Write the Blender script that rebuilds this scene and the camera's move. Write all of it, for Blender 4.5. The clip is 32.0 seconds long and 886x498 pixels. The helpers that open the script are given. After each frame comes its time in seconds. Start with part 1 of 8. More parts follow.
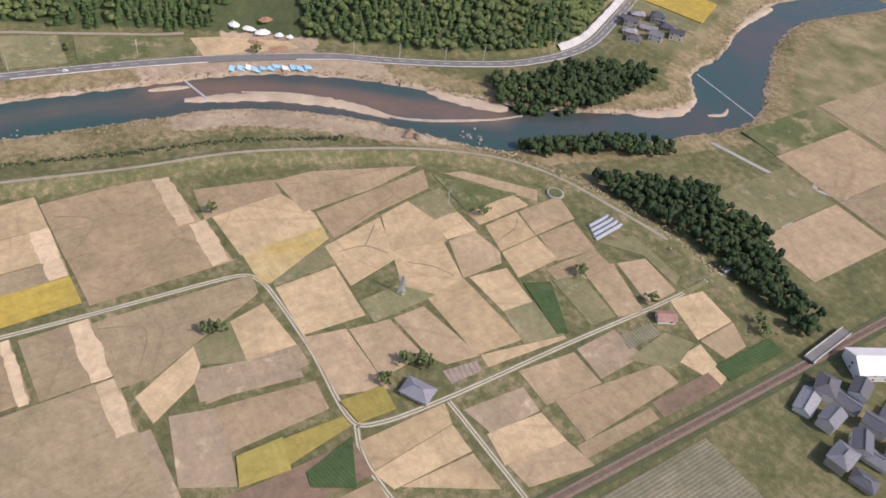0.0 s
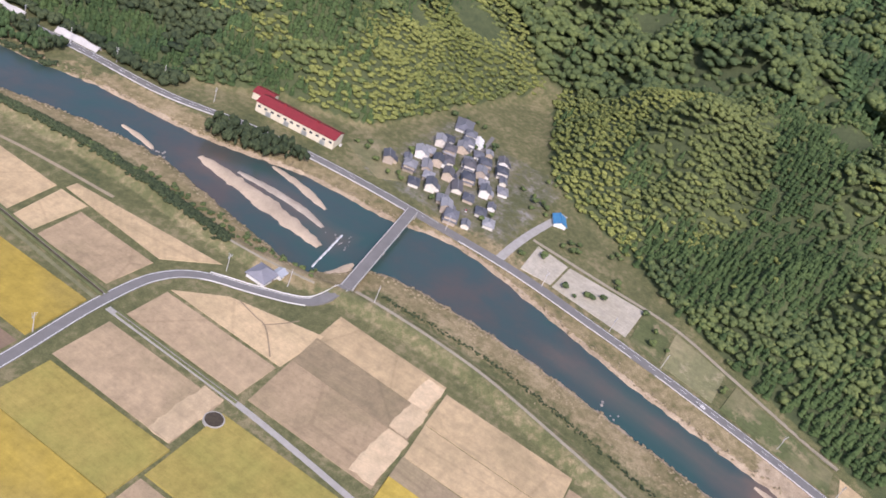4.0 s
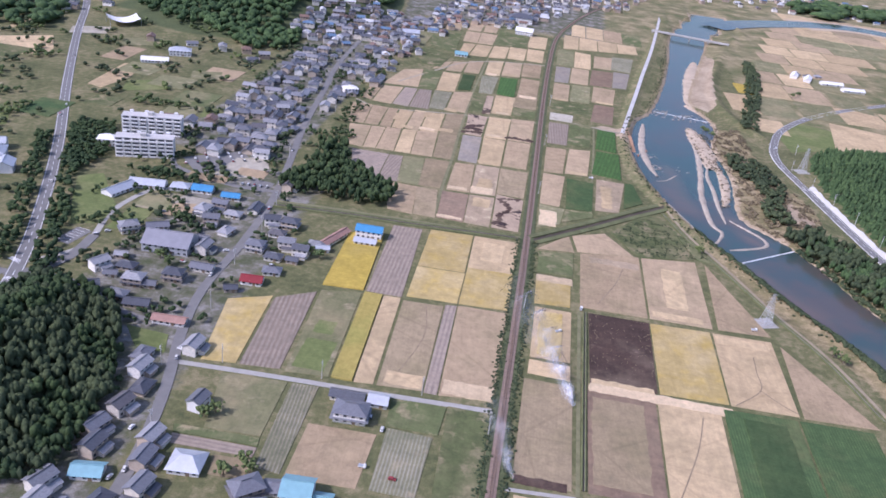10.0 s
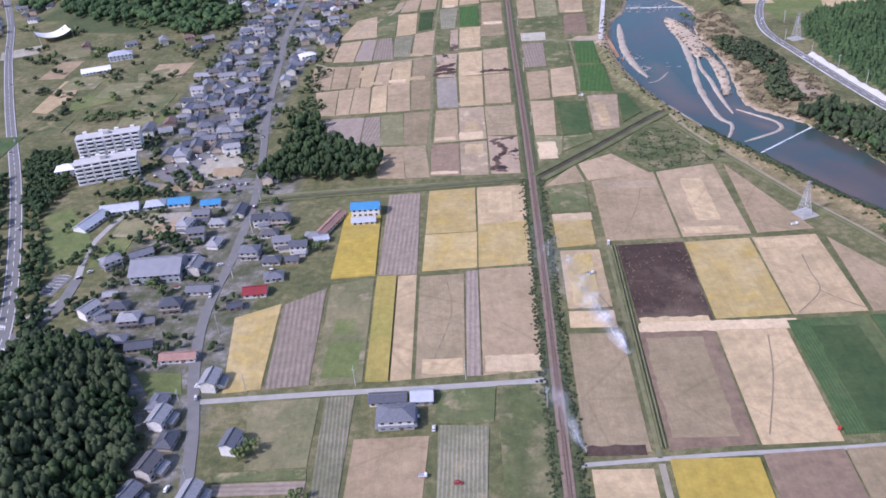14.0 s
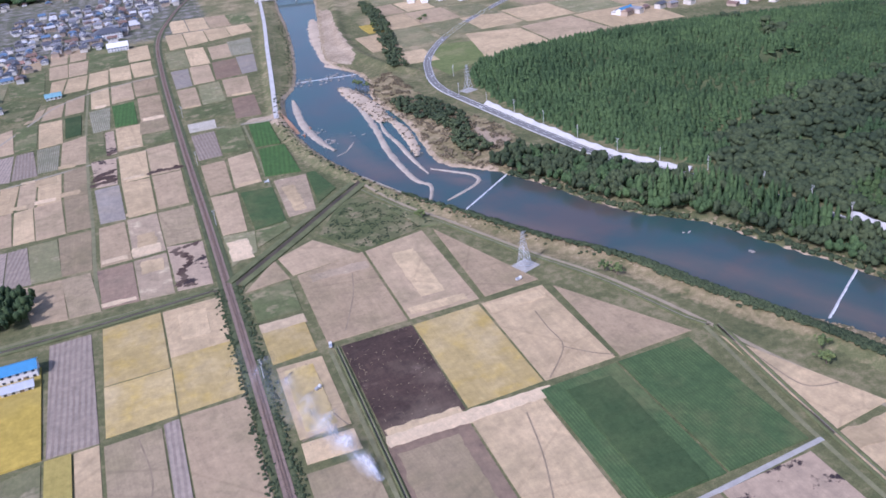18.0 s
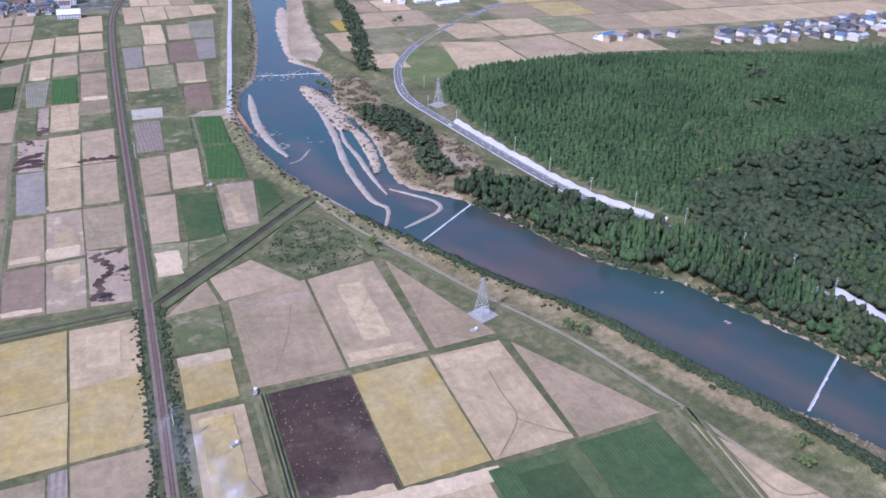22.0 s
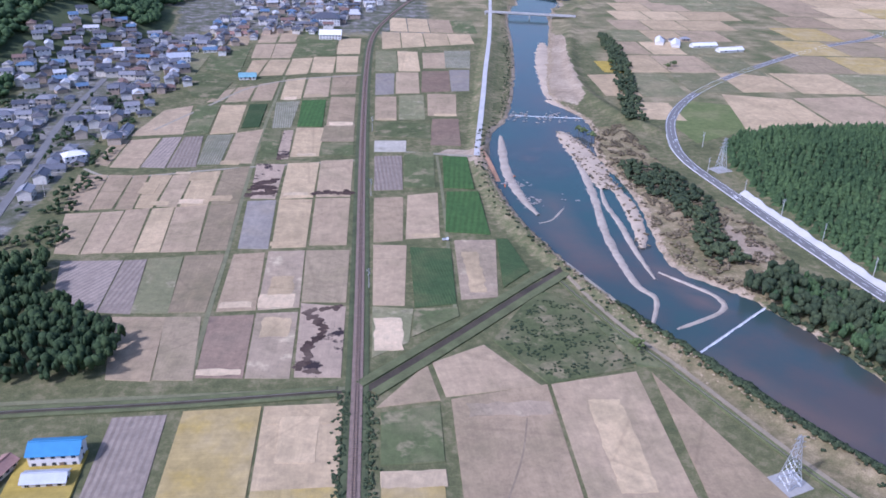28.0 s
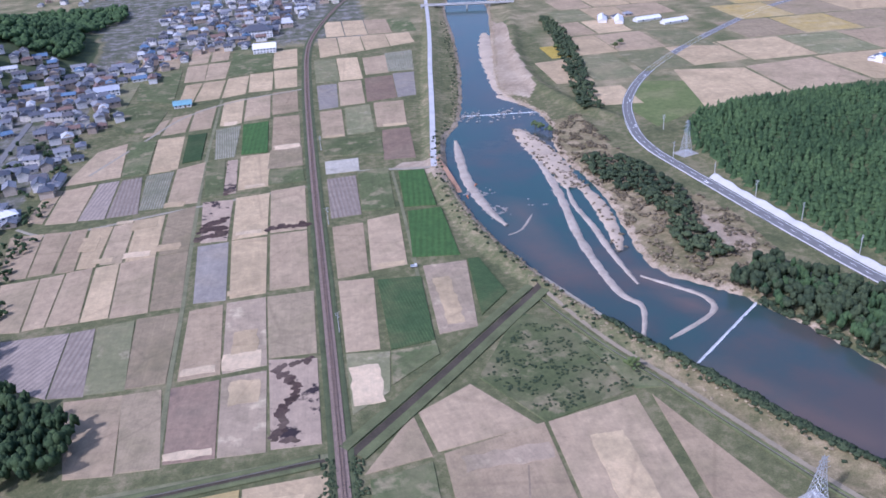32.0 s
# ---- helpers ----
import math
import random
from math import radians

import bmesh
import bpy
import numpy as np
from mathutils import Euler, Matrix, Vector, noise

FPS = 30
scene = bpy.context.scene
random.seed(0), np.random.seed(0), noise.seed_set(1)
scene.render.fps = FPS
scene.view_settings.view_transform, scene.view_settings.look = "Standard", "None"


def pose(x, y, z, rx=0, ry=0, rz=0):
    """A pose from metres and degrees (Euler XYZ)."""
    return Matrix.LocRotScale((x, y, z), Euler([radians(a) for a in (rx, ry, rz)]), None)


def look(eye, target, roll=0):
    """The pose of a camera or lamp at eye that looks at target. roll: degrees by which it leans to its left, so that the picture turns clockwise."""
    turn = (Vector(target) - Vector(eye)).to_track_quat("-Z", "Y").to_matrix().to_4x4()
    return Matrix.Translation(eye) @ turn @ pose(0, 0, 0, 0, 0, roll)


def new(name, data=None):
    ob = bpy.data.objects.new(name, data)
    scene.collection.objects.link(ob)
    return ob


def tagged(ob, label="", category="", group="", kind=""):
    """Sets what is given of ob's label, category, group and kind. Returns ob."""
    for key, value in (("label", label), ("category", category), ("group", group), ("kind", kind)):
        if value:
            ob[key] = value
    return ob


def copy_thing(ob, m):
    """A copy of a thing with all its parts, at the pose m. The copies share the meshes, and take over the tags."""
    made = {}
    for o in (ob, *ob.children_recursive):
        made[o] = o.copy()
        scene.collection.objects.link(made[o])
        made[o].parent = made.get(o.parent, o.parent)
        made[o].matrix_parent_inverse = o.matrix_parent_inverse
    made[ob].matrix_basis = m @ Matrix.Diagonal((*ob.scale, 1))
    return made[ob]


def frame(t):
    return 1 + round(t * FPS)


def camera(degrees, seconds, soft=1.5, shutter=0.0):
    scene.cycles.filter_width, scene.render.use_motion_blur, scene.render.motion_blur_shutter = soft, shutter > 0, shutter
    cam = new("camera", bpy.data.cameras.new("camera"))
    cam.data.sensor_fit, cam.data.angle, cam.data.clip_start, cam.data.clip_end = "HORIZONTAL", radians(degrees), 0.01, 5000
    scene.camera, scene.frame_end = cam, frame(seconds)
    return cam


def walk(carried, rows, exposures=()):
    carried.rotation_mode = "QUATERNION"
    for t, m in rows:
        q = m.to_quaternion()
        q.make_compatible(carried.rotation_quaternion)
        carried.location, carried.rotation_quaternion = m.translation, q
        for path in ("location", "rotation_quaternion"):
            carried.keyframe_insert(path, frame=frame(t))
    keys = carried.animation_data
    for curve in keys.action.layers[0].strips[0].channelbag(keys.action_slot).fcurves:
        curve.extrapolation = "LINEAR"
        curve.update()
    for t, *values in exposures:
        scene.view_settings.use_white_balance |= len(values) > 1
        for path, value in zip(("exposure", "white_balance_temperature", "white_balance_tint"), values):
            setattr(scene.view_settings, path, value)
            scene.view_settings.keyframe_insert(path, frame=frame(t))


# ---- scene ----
cam = camera(56.80, 32.0, soft=1.7)
PATH = [
    (0.0, (-105.5, -576.5, 287.6), (-48.2, -622.2, 220.2), 9.1),
    (0.5, (-99.29, -577.83, 285.87), (-38.59, -617.97, 217.28), 9.44),
    (1.0, (-88.82, -575.45, 283.50), (-24.61, -612.08, 216.15), 11.61),
    (1.5, (-79.99, -573.50, 280.61), (-11.65, -607.02, 215.76), 15.01),
    (2.0, (-71.16, -572.15, 275.76), (1.96, -601.82, 214.34), 19.04),
    (2.5, (-61.69, -572.94, 269.02), (16.40, -595.85, 210.91), 22.39),
    (3.0, (-51.25, -574.39, 263.67), (30.94, -585.50, 207.80), 23.93),
    (3.5, (-44.29, -578.65, 262.46), (39.59, -573.22, 208.28), 23.73),
    (4.0, (-39.40, -582.58, 261.86), (42.70, -559.90, 209.46), 23.84),
    (4.5, (-31.65, -581.92, 256.05), (45.73, -543.20, 205.92), 24.14),
    (6.5, (-14.01, -569.87, 243.13), (27.06, -490.12, 198.93), 22.53),
    (7.0, (-16.41, -568.63, 249.57), (15.34, -484.95, 204.96), 20.68),
    (7.5, (-16.89, -564.95, 252.66), (5.60, -478.29, 208.13), 18.61),
    (8.0, (-16.82, -564.39, 255.55), (-2.85, -475.77, 211.36), 16.43),
    (8.5, (-15.76, -565.19, 258.39), (-8.78, -475.71, 214.31), 14.61),
    (9.0, (-12.56, -557.58, 256.73), (-11.66, -468.02, 212.26), 12.24),
    (9.5, (-9.69, -541.11, 251.61), (-13.61, -451.84, 206.73), 9.85),
    (10.0, (-8.93, -523.87, 246.69), (-17.20, -435.16, 201.28), 7.53),
    (10.5, (-9.61, -511.68, 244.21), (-21.38, -423.80, 197.98), 5.59),
    (11.0, (-11.40, -504.40, 243.82), (-25.31, -417.50, 196.34), 3.82),
    (11.5, (-14.11, -499.89, 244.46), (-29.20, -414.01, 195.50), 1.98),
    (12.0, (-16.83, -496.59, 244.93), (-31.93, -411.67, 194.33), 0.34),
    (12.5, (-19.19, -493.37, 245.11), (-33.16, -409.28, 192.83), -1.08),
    (13.0, (-20.63, -489.75, 244.29), (-32.66, -405.81, 191.29), -2.32),
    (13.5, (-21.48, -485.85, 243.68), (-31.06, -401.59, 190.68), -3.49),
    (15.5, (-22.17, -470.18, 239.92), (-19.07, -381.67, 193.48), -9.31),
    (16.0, (-19.15, -456.71, 234.75), (-10.87, -367.95, 189.43), -10.15),
    (16.5, (-16.92, -444.01, 229.56), (-2.85, -356.02, 184.18), -9.83),
    (17.0, (-14.59, -433.68, 225.06), (4.89, -347.14, 178.90), -8.40),
    (17.5, (-11.60, -425.41, 221.76), (12.56, -340.24, 175.25), -6.94),
    (18.0, (-7.05, -418.94, 220.22), (20.10, -334.93, 173.26), -6.02),
    (18.5, (-2.50, -413.49, 219.06), (26.86, -330.38, 171.82), -5.48),
    (19.0, (0.87, -408.05, 218.12), (31.86, -325.67, 170.66), -5.04),
    (19.5, (3.25, -403.15, 216.91), (35.45, -321.10, 169.68), -4.37),
    (20.0, (4.67, -398.34, 216.30), (37.68, -316.46, 169.33), -3.45),
    (20.5, (5.14, -393.24, 216.49), (38.68, -311.44, 169.76), -2.33),
    (21.0, (6.12, -387.49, 216.65), (39.93, -305.74, 170.02), -0.94),
    (21.5, (7.69, -380.40, 216.96), (41.22, -298.73, 169.98), 0.19),
    (22.0, (9.33, -373.76, 218.71), (41.69, -291.87, 171.31), 1.22),
    (22.5, (10.37, -367.34, 219.92), (41.11, -285.04, 172.14), 1.97),
    (23.0, (12.06, -360.81, 219.30), (40.41, -277.72, 171.42), 2.61),
    (23.5, (15.22, -352.90, 216.47), (40.72, -268.74, 168.86), 3.32),
    (24.0, (16.64, -342.09, 213.34), (39.61, -257.01, 166.09), 4.46),
    (24.5, (16.04, -330.93, 209.97), (36.77, -245.10, 163.02), 5.51),
    (25.0, (15.39, -319.53, 204.75), (33.48, -232.80, 158.38), 6.30),
    (25.5, (15.49, -308.93, 199.60), (30.32, -221.51, 153.36), 6.12),
    (26.0, (15.91, -299.40, 195.58), (26.84, -211.59, 148.98), 5.06),
    (26.5, (15.37, -291.96, 192.80), (23.19, -203.91, 146.05), 3.75),
    (28.5, (9.72, -275.45, 200.13), (17.68, -185.63, 156.89), 0.97),
    (29.0, (9.44, -273.49, 201.93), (17.79, -183.54, 159.05), 0.42),
    (29.5, (9.17, -271.48, 203.46), (18.01, -181.62, 160.48), -0.08),
    (30.0, (8.85, -268.84, 204.83), (18.27, -179.31, 161.31), -0.65),
    (30.5, (8.72, -264.91, 205.68), (18.80, -175.72, 161.59), -1.25),
    (31.0, (8.85, -259.58, 205.82), (19.64, -170.75, 161.17), -1.94),
    (31.5, (9.50, -252.93, 205.62), (20.90, -164.49, 160.36), -2.83),
    (32.0, (10.44, -245.06, 205.02), (22.46, -156.96, 159.26), -3.83),
]
walk(cam, [(t, look(eye, target, roll)) for t, eye, target, roll in PATH],
     exposures=[(0, 0.15, 6450, 24), (3, 0.2, 6300, 25), (4.5, 0.4, 6050, 27), (6.5, 0.36, 5850, 28), (10, 0.32, 5520, 31), (16, 0.28, 5410, 31), (20, 0.22, 5130, 31), (32, 0.2, 5000, 31)])

# ---------------------------------------------------------------- light
SUN_AZ, SUN_EL = radians(238), radians(44)      # compass bearing of the sun from +y, clockwise; height
world = bpy.data.worlds.new("sky")
scene.world = world
world.use_nodes = True
wn, wl = world.node_tree.nodes, world.node_tree.links
sky = wn.new("ShaderNodeTexSky")
sky.sky_type, sky.sun_disc, sky.sun_elevation, sky.sun_rotation = "NISHITA", False, SUN_EL, SUN_AZ
sky.air_density, sky.dust_density, sky.ozone_density = 1.3, 2.5, 1.2
wl.new(sky.outputs["Color"], wn["Background"].inputs["Color"])
wn["Background"].inputs["Strength"].default_value = 0.13
sun_data = bpy.data.lights.new("sun", "SUN")
sun_data.energy, sun_data.angle, sun_data.color = 2.9, radians(2.0), (1.0, 0.95, 0.87)
sun = new("sun", sun_data)
sun_way = Vector((math.sin(SUN_AZ) * math.cos(SUN_EL), math.cos(SUN_AZ) * math.cos(SUN_EL), math.sin(SUN_EL)))
sun.matrix_world = look(sun_way * 400, (0, 0, 0))

# ---------------------------------------------------------------- materials
RNG = np.random.default_rng(7)


def node(nt, kind, **inputs):
    n = nt.nodes.new("ShaderNode" + kind)
    for k, v in inputs.items():
        n.inputs[k].default_value = v
    return n


def ramp(nt, fac, stops):
    r = nt.nodes.new("ShaderNodeValToRGB")
    e = r.color_ramp.elements
    while len(e) < len(stops):
        e.new(0.5)
    for el, (p, c) in zip(e, stops):
        el.position, el.color = p, (*c, 1)
    nt.links.new(fac, r.inputs["Fac"])
    return r.outputs["Color"]


def mix(nt, fac, a, b, how="MIX"):
    m = nt.nodes.new("ShaderNodeMix")
    m.data_type, m.blend_type = "RGBA", how
    for sock, v in ((m.inputs[0], fac), (m.inputs[6], a), (m.inputs[7], b)):
        if isinstance(v, bpy.types.NodeSocket):
            nt.links.new(v, sock)
        else:
            sock.default_value = v if sock == m.inputs[0] else (*v, 1)
    return m.outputs[2]


def math_node(nt, op, a, b=0.0, clamp=False):
    m = nt.nodes.new("ShaderNodeMath")
    m.operation, m.use_clamp = op, clamp
    for i, v in enumerate((a, b)):
        if isinstance(v, bpy.types.NodeSocket):
            nt.links.new(v, m.inputs[i])
        else:
            m.inputs[i].default_value = v
    return m.outputs[0]


def blank(name, rough=0.8, metallic=0.0, spec=0.3):
    m = bpy.data.materials.new(name)
    m.use_nodes = True
    b = m.node_tree.nodes["Principled BSDF"]
    b.inputs["Roughness"].default_value, b.inputs["Metallic"].default_value = rough, metallic
    b.inputs["Specular IOR Level"].default_value = spec
    return m, m.node_tree, b


def noise_tex(nt, coord, scale, detail=4.0, rough=0.6):
    n = node(nt, "TexNoise", Scale=scale, Detail=detail, Roughness=rough)
    nt.links.new(coord, n.inputs["Vector"])
    return n.outputs["Fac"]


def coords(nt, which):
    if which == "World":
        return nt.nodes.new("ShaderNodeNewGeometry").outputs["Position"]
    return nt.nodes.new("ShaderNodeTexCoord").outputs[which]


def bump(nt, bsdf, height, strength, distance):
    bm = node(nt, "Bump", Strength=strength, Distance=distance)
    nt.links.new(height, bm.inputs["Height"])
    nt.links.new(bm.outputs["Normal"], bsdf.inputs["Normal"])


def plain(name, colour, rough=0.7, metallic=0.0, grain=3.0, vary=0.25, which="Object", by_object=0.0, spec=0.3, rise=0.01):
    """A surface of one colour with stains at two scales, fine relief and, if asked, a shade that differs from object to object."""
    m, nt, b = blank(name, rough, metallic, spec)
    co = coords(nt, which)
    f1, f2 = noise_tex(nt, co, grain * 0.15, 3), noise_tex(nt, co, grain * 1.7, 5)
    f = math_node(nt, "ADD", math_node(nt, "MULTIPLY", f1, 0.6), math_node(nt, "MULTIPLY", f2, 0.4))
    lo, hi = [c * (1 - vary) for c in colour], [min(1, c * (1 + vary)) for c in colour]
    col = ramp(nt, f, [(0.3, lo), (0.7, hi)])
    if by_object:
        oi = nt.nodes.new("ShaderNodeObjectInfo")
        col = mix(nt, 1.0, col, ramp(nt, oi.outputs["Random"], [(0, [1 - by_object] * 3), (1, [1 + by_object] * 3)]), "MULTIPLY")
    nt.links.new(col, b.inputs["Base Color"])
    bump(nt, b, f2, 0.4, rise)
    return m


def palette(name, colours, rough=0.7, grain=2.0, which="Object", metallic=0.0, vary=0.2):
    """Each object takes one of the colours by its own random number."""
    m, nt, b = blank(name, rough, metallic)
    oi = nt.nodes.new("ShaderNodeObjectInfo")
    r = nt.nodes.new("ShaderNodeValToRGB")
    r.color_ramp.interpolation = "CONSTANT"
    e = r.color_ramp.elements
    while len(e) < len(colours):
        e.new(0.5)
    for i, (el, c) in enumerate(zip(e, colours)):
        el.position, el.color = i / len(colours), (*c, 1)
    nt.links.new(oi.outputs["Random"], r.inputs["Fac"])
    f = noise_tex(nt, coords(nt, which), grain, 5)
    col = mix(nt, 1.0, r.outputs["Color"], ramp(nt, f, [(0.3, [1 - vary] * 3), (0.7, [1 + vary] * 3)]), "MULTIPLY")
    nt.links.new(col, b.inputs["Base Color"])
    bump(nt, b, f, 0.3, 0.02)
    return m


def soil(name, light, dark, patch=None, patch_at=0.62, row=0.0, row_colour=None, row_share=0.5, rough=0.95, tracks=0.0, row_depth=0.1, stain=None):
    """Field surface in metres along the field: broad stains, clods, rows of stubble or mulch, bare or straw-strewn patches."""
    m, nt, b = blank(name, rough, spec=0.1)
    uv = coords(nt, "UV")
    oi = nt.nodes.new("ShaderNodeObjectInfo")
    shift = nt.nodes.new("ShaderNodeVectorMath")
    shift.operation = "MULTIPLY_ADD"
    nt.links.new(oi.outputs["Location"], shift.inputs[0])
    shift.inputs[1].default_value = (1.7, 1.3, 0)
    nt.links.new(uv, shift.inputs[2])
    co = shift.outputs[0]
    f1, f2, f3 = noise_tex(nt, co, 0.05, 4), noise_tex(nt, co, 0.6, 5, 0.7), noise_tex(nt, co, 3.0, 3)
    f = math_node(nt, "ADD", math_node(nt, "MULTIPLY", f1, 0.55), math_node(nt, "MULTIPLY", f2, 0.45))
    col = ramp(nt, f, [(0.35, dark), (0.65, light)])
    height = f3
    if row:
        w = node(nt, "TexWave", Scale=1.0, Distortion=1.6, Detail=3.0)
        w.bands_direction = "X"
        sc = nt.nodes.new("ShaderNodeVectorMath")
        sc.operation = "SCALE"
        nt.links.new(uv, sc.inputs[0])
        sc.inputs["Scale"].default_value = 0.314 / row
        nt.links.new(sc.outputs[0], w.inputs["Vector"])
        st = ramp(nt, w.outputs["Fac"], [(max(0, row_share - 0.12), (0, 0, 0)), (row_share + 0.12, (1, 1, 1))])
        amount = math_node(nt, "MULTIPLY", st, math_node(nt, "ADD", f2, 0.35), True)
        amount = math_node(nt, "MULTIPLY", math_node(nt, "MULTIPLY", amount, row_depth), ramp(nt, f1, [(0.36, (0.35,) * 3), (0.6, (1, 1, 1))]))
        col = mix(nt, amount, col, row_colour or [c * 0.72 for c in dark])
        height = math_node(nt, "ADD", height, math_node(nt, "MULTIPLY", st, min(1.0, row_depth * 1.6)))
    if patch:
        f4 = noise_tex(nt, co, 0.075, 6, 0.62)
        col = mix(nt, ramp(nt, f4, [(patch_at, (0, 0, 0)), (patch_at + (0.04 if sum(patch) < 0.2 else 0.13), (1, 1, 1))]), col, patch)
    if stain:
        f5 = noise_tex(nt, co, 0.032, 5, 0.55)
        col = mix(nt, math_node(nt, "MULTIPLY", ramp(nt, f5, [(0.48, (0, 0, 0)), (0.66, (1, 1, 1))]), 0.75), col, stain)
    if tracks:
        v = node(nt, "TexVoronoi", Scale=tracks)
        v.feature = "DISTANCE_TO_EDGE"
        wob = mix(nt, 0.12, co, noise_color(nt, co, 0.15))
        nt.links.new(wob, v.inputs["Vector"])
        col = mix(nt, math_node(nt, "MULTIPLY", ramp(nt, v.outputs["Distance"], [(0.002, (0.6,) * 3), (0.013, (0, 0, 0))]), f2), col, [c * 0.66 for c in dark])
    # uneven swaths left by the harvester, long in the direction of work, and mottling
    long = nt.nodes.new("ShaderNodeVectorMath")
    long.operation = "MULTIPLY"
    nt.links.new(co, long.inputs[0])
    long.inputs[1].default_value = (0.55, 0.035, 1)
    swath = noise_tex(nt, long.outputs[0], 1.0, 4, 0.7)
    col = mix(nt, 1.0, col, ramp(nt, swath, [(0.32, (0.93, 0.935, 0.94)), (0.68, (1.06, 1.055, 1.05))]), "MULTIPLY")
    col = mix(nt, 1.0, col, ramp(nt, noise_tex(nt, co, 0.19, 6, 0.75), [(0.34, (0.82, 0.83, 0.84)), (0.66, (1.16, 1.15, 1.13))]), "MULTIPLY")
    col = mix(nt, 1.0, col, ramp(nt, oi.outputs["Random"], [(0, (0.86, 0.85, 0.84)), (1, (1.12, 1.11, 1.12))]), "MULTIPLY")
    col = mix(nt, 1.0, col, ramp(nt, f3, [(0.25, (0.88,) * 3), (0.75, (1.1,) * 3)]), "MULTIPLY")
    nt.links.new(col, b.inputs["Base Color"])
    bump(nt, b, height, 0.4, 0.06)
    return m


def noise_color(nt, coord, scale):
    n = node(nt, "TexNoise", Scale=scale, Detail=3.0)
    nt.links.new(coord, n.inputs["Vector"])
    return n.outputs["Color"]


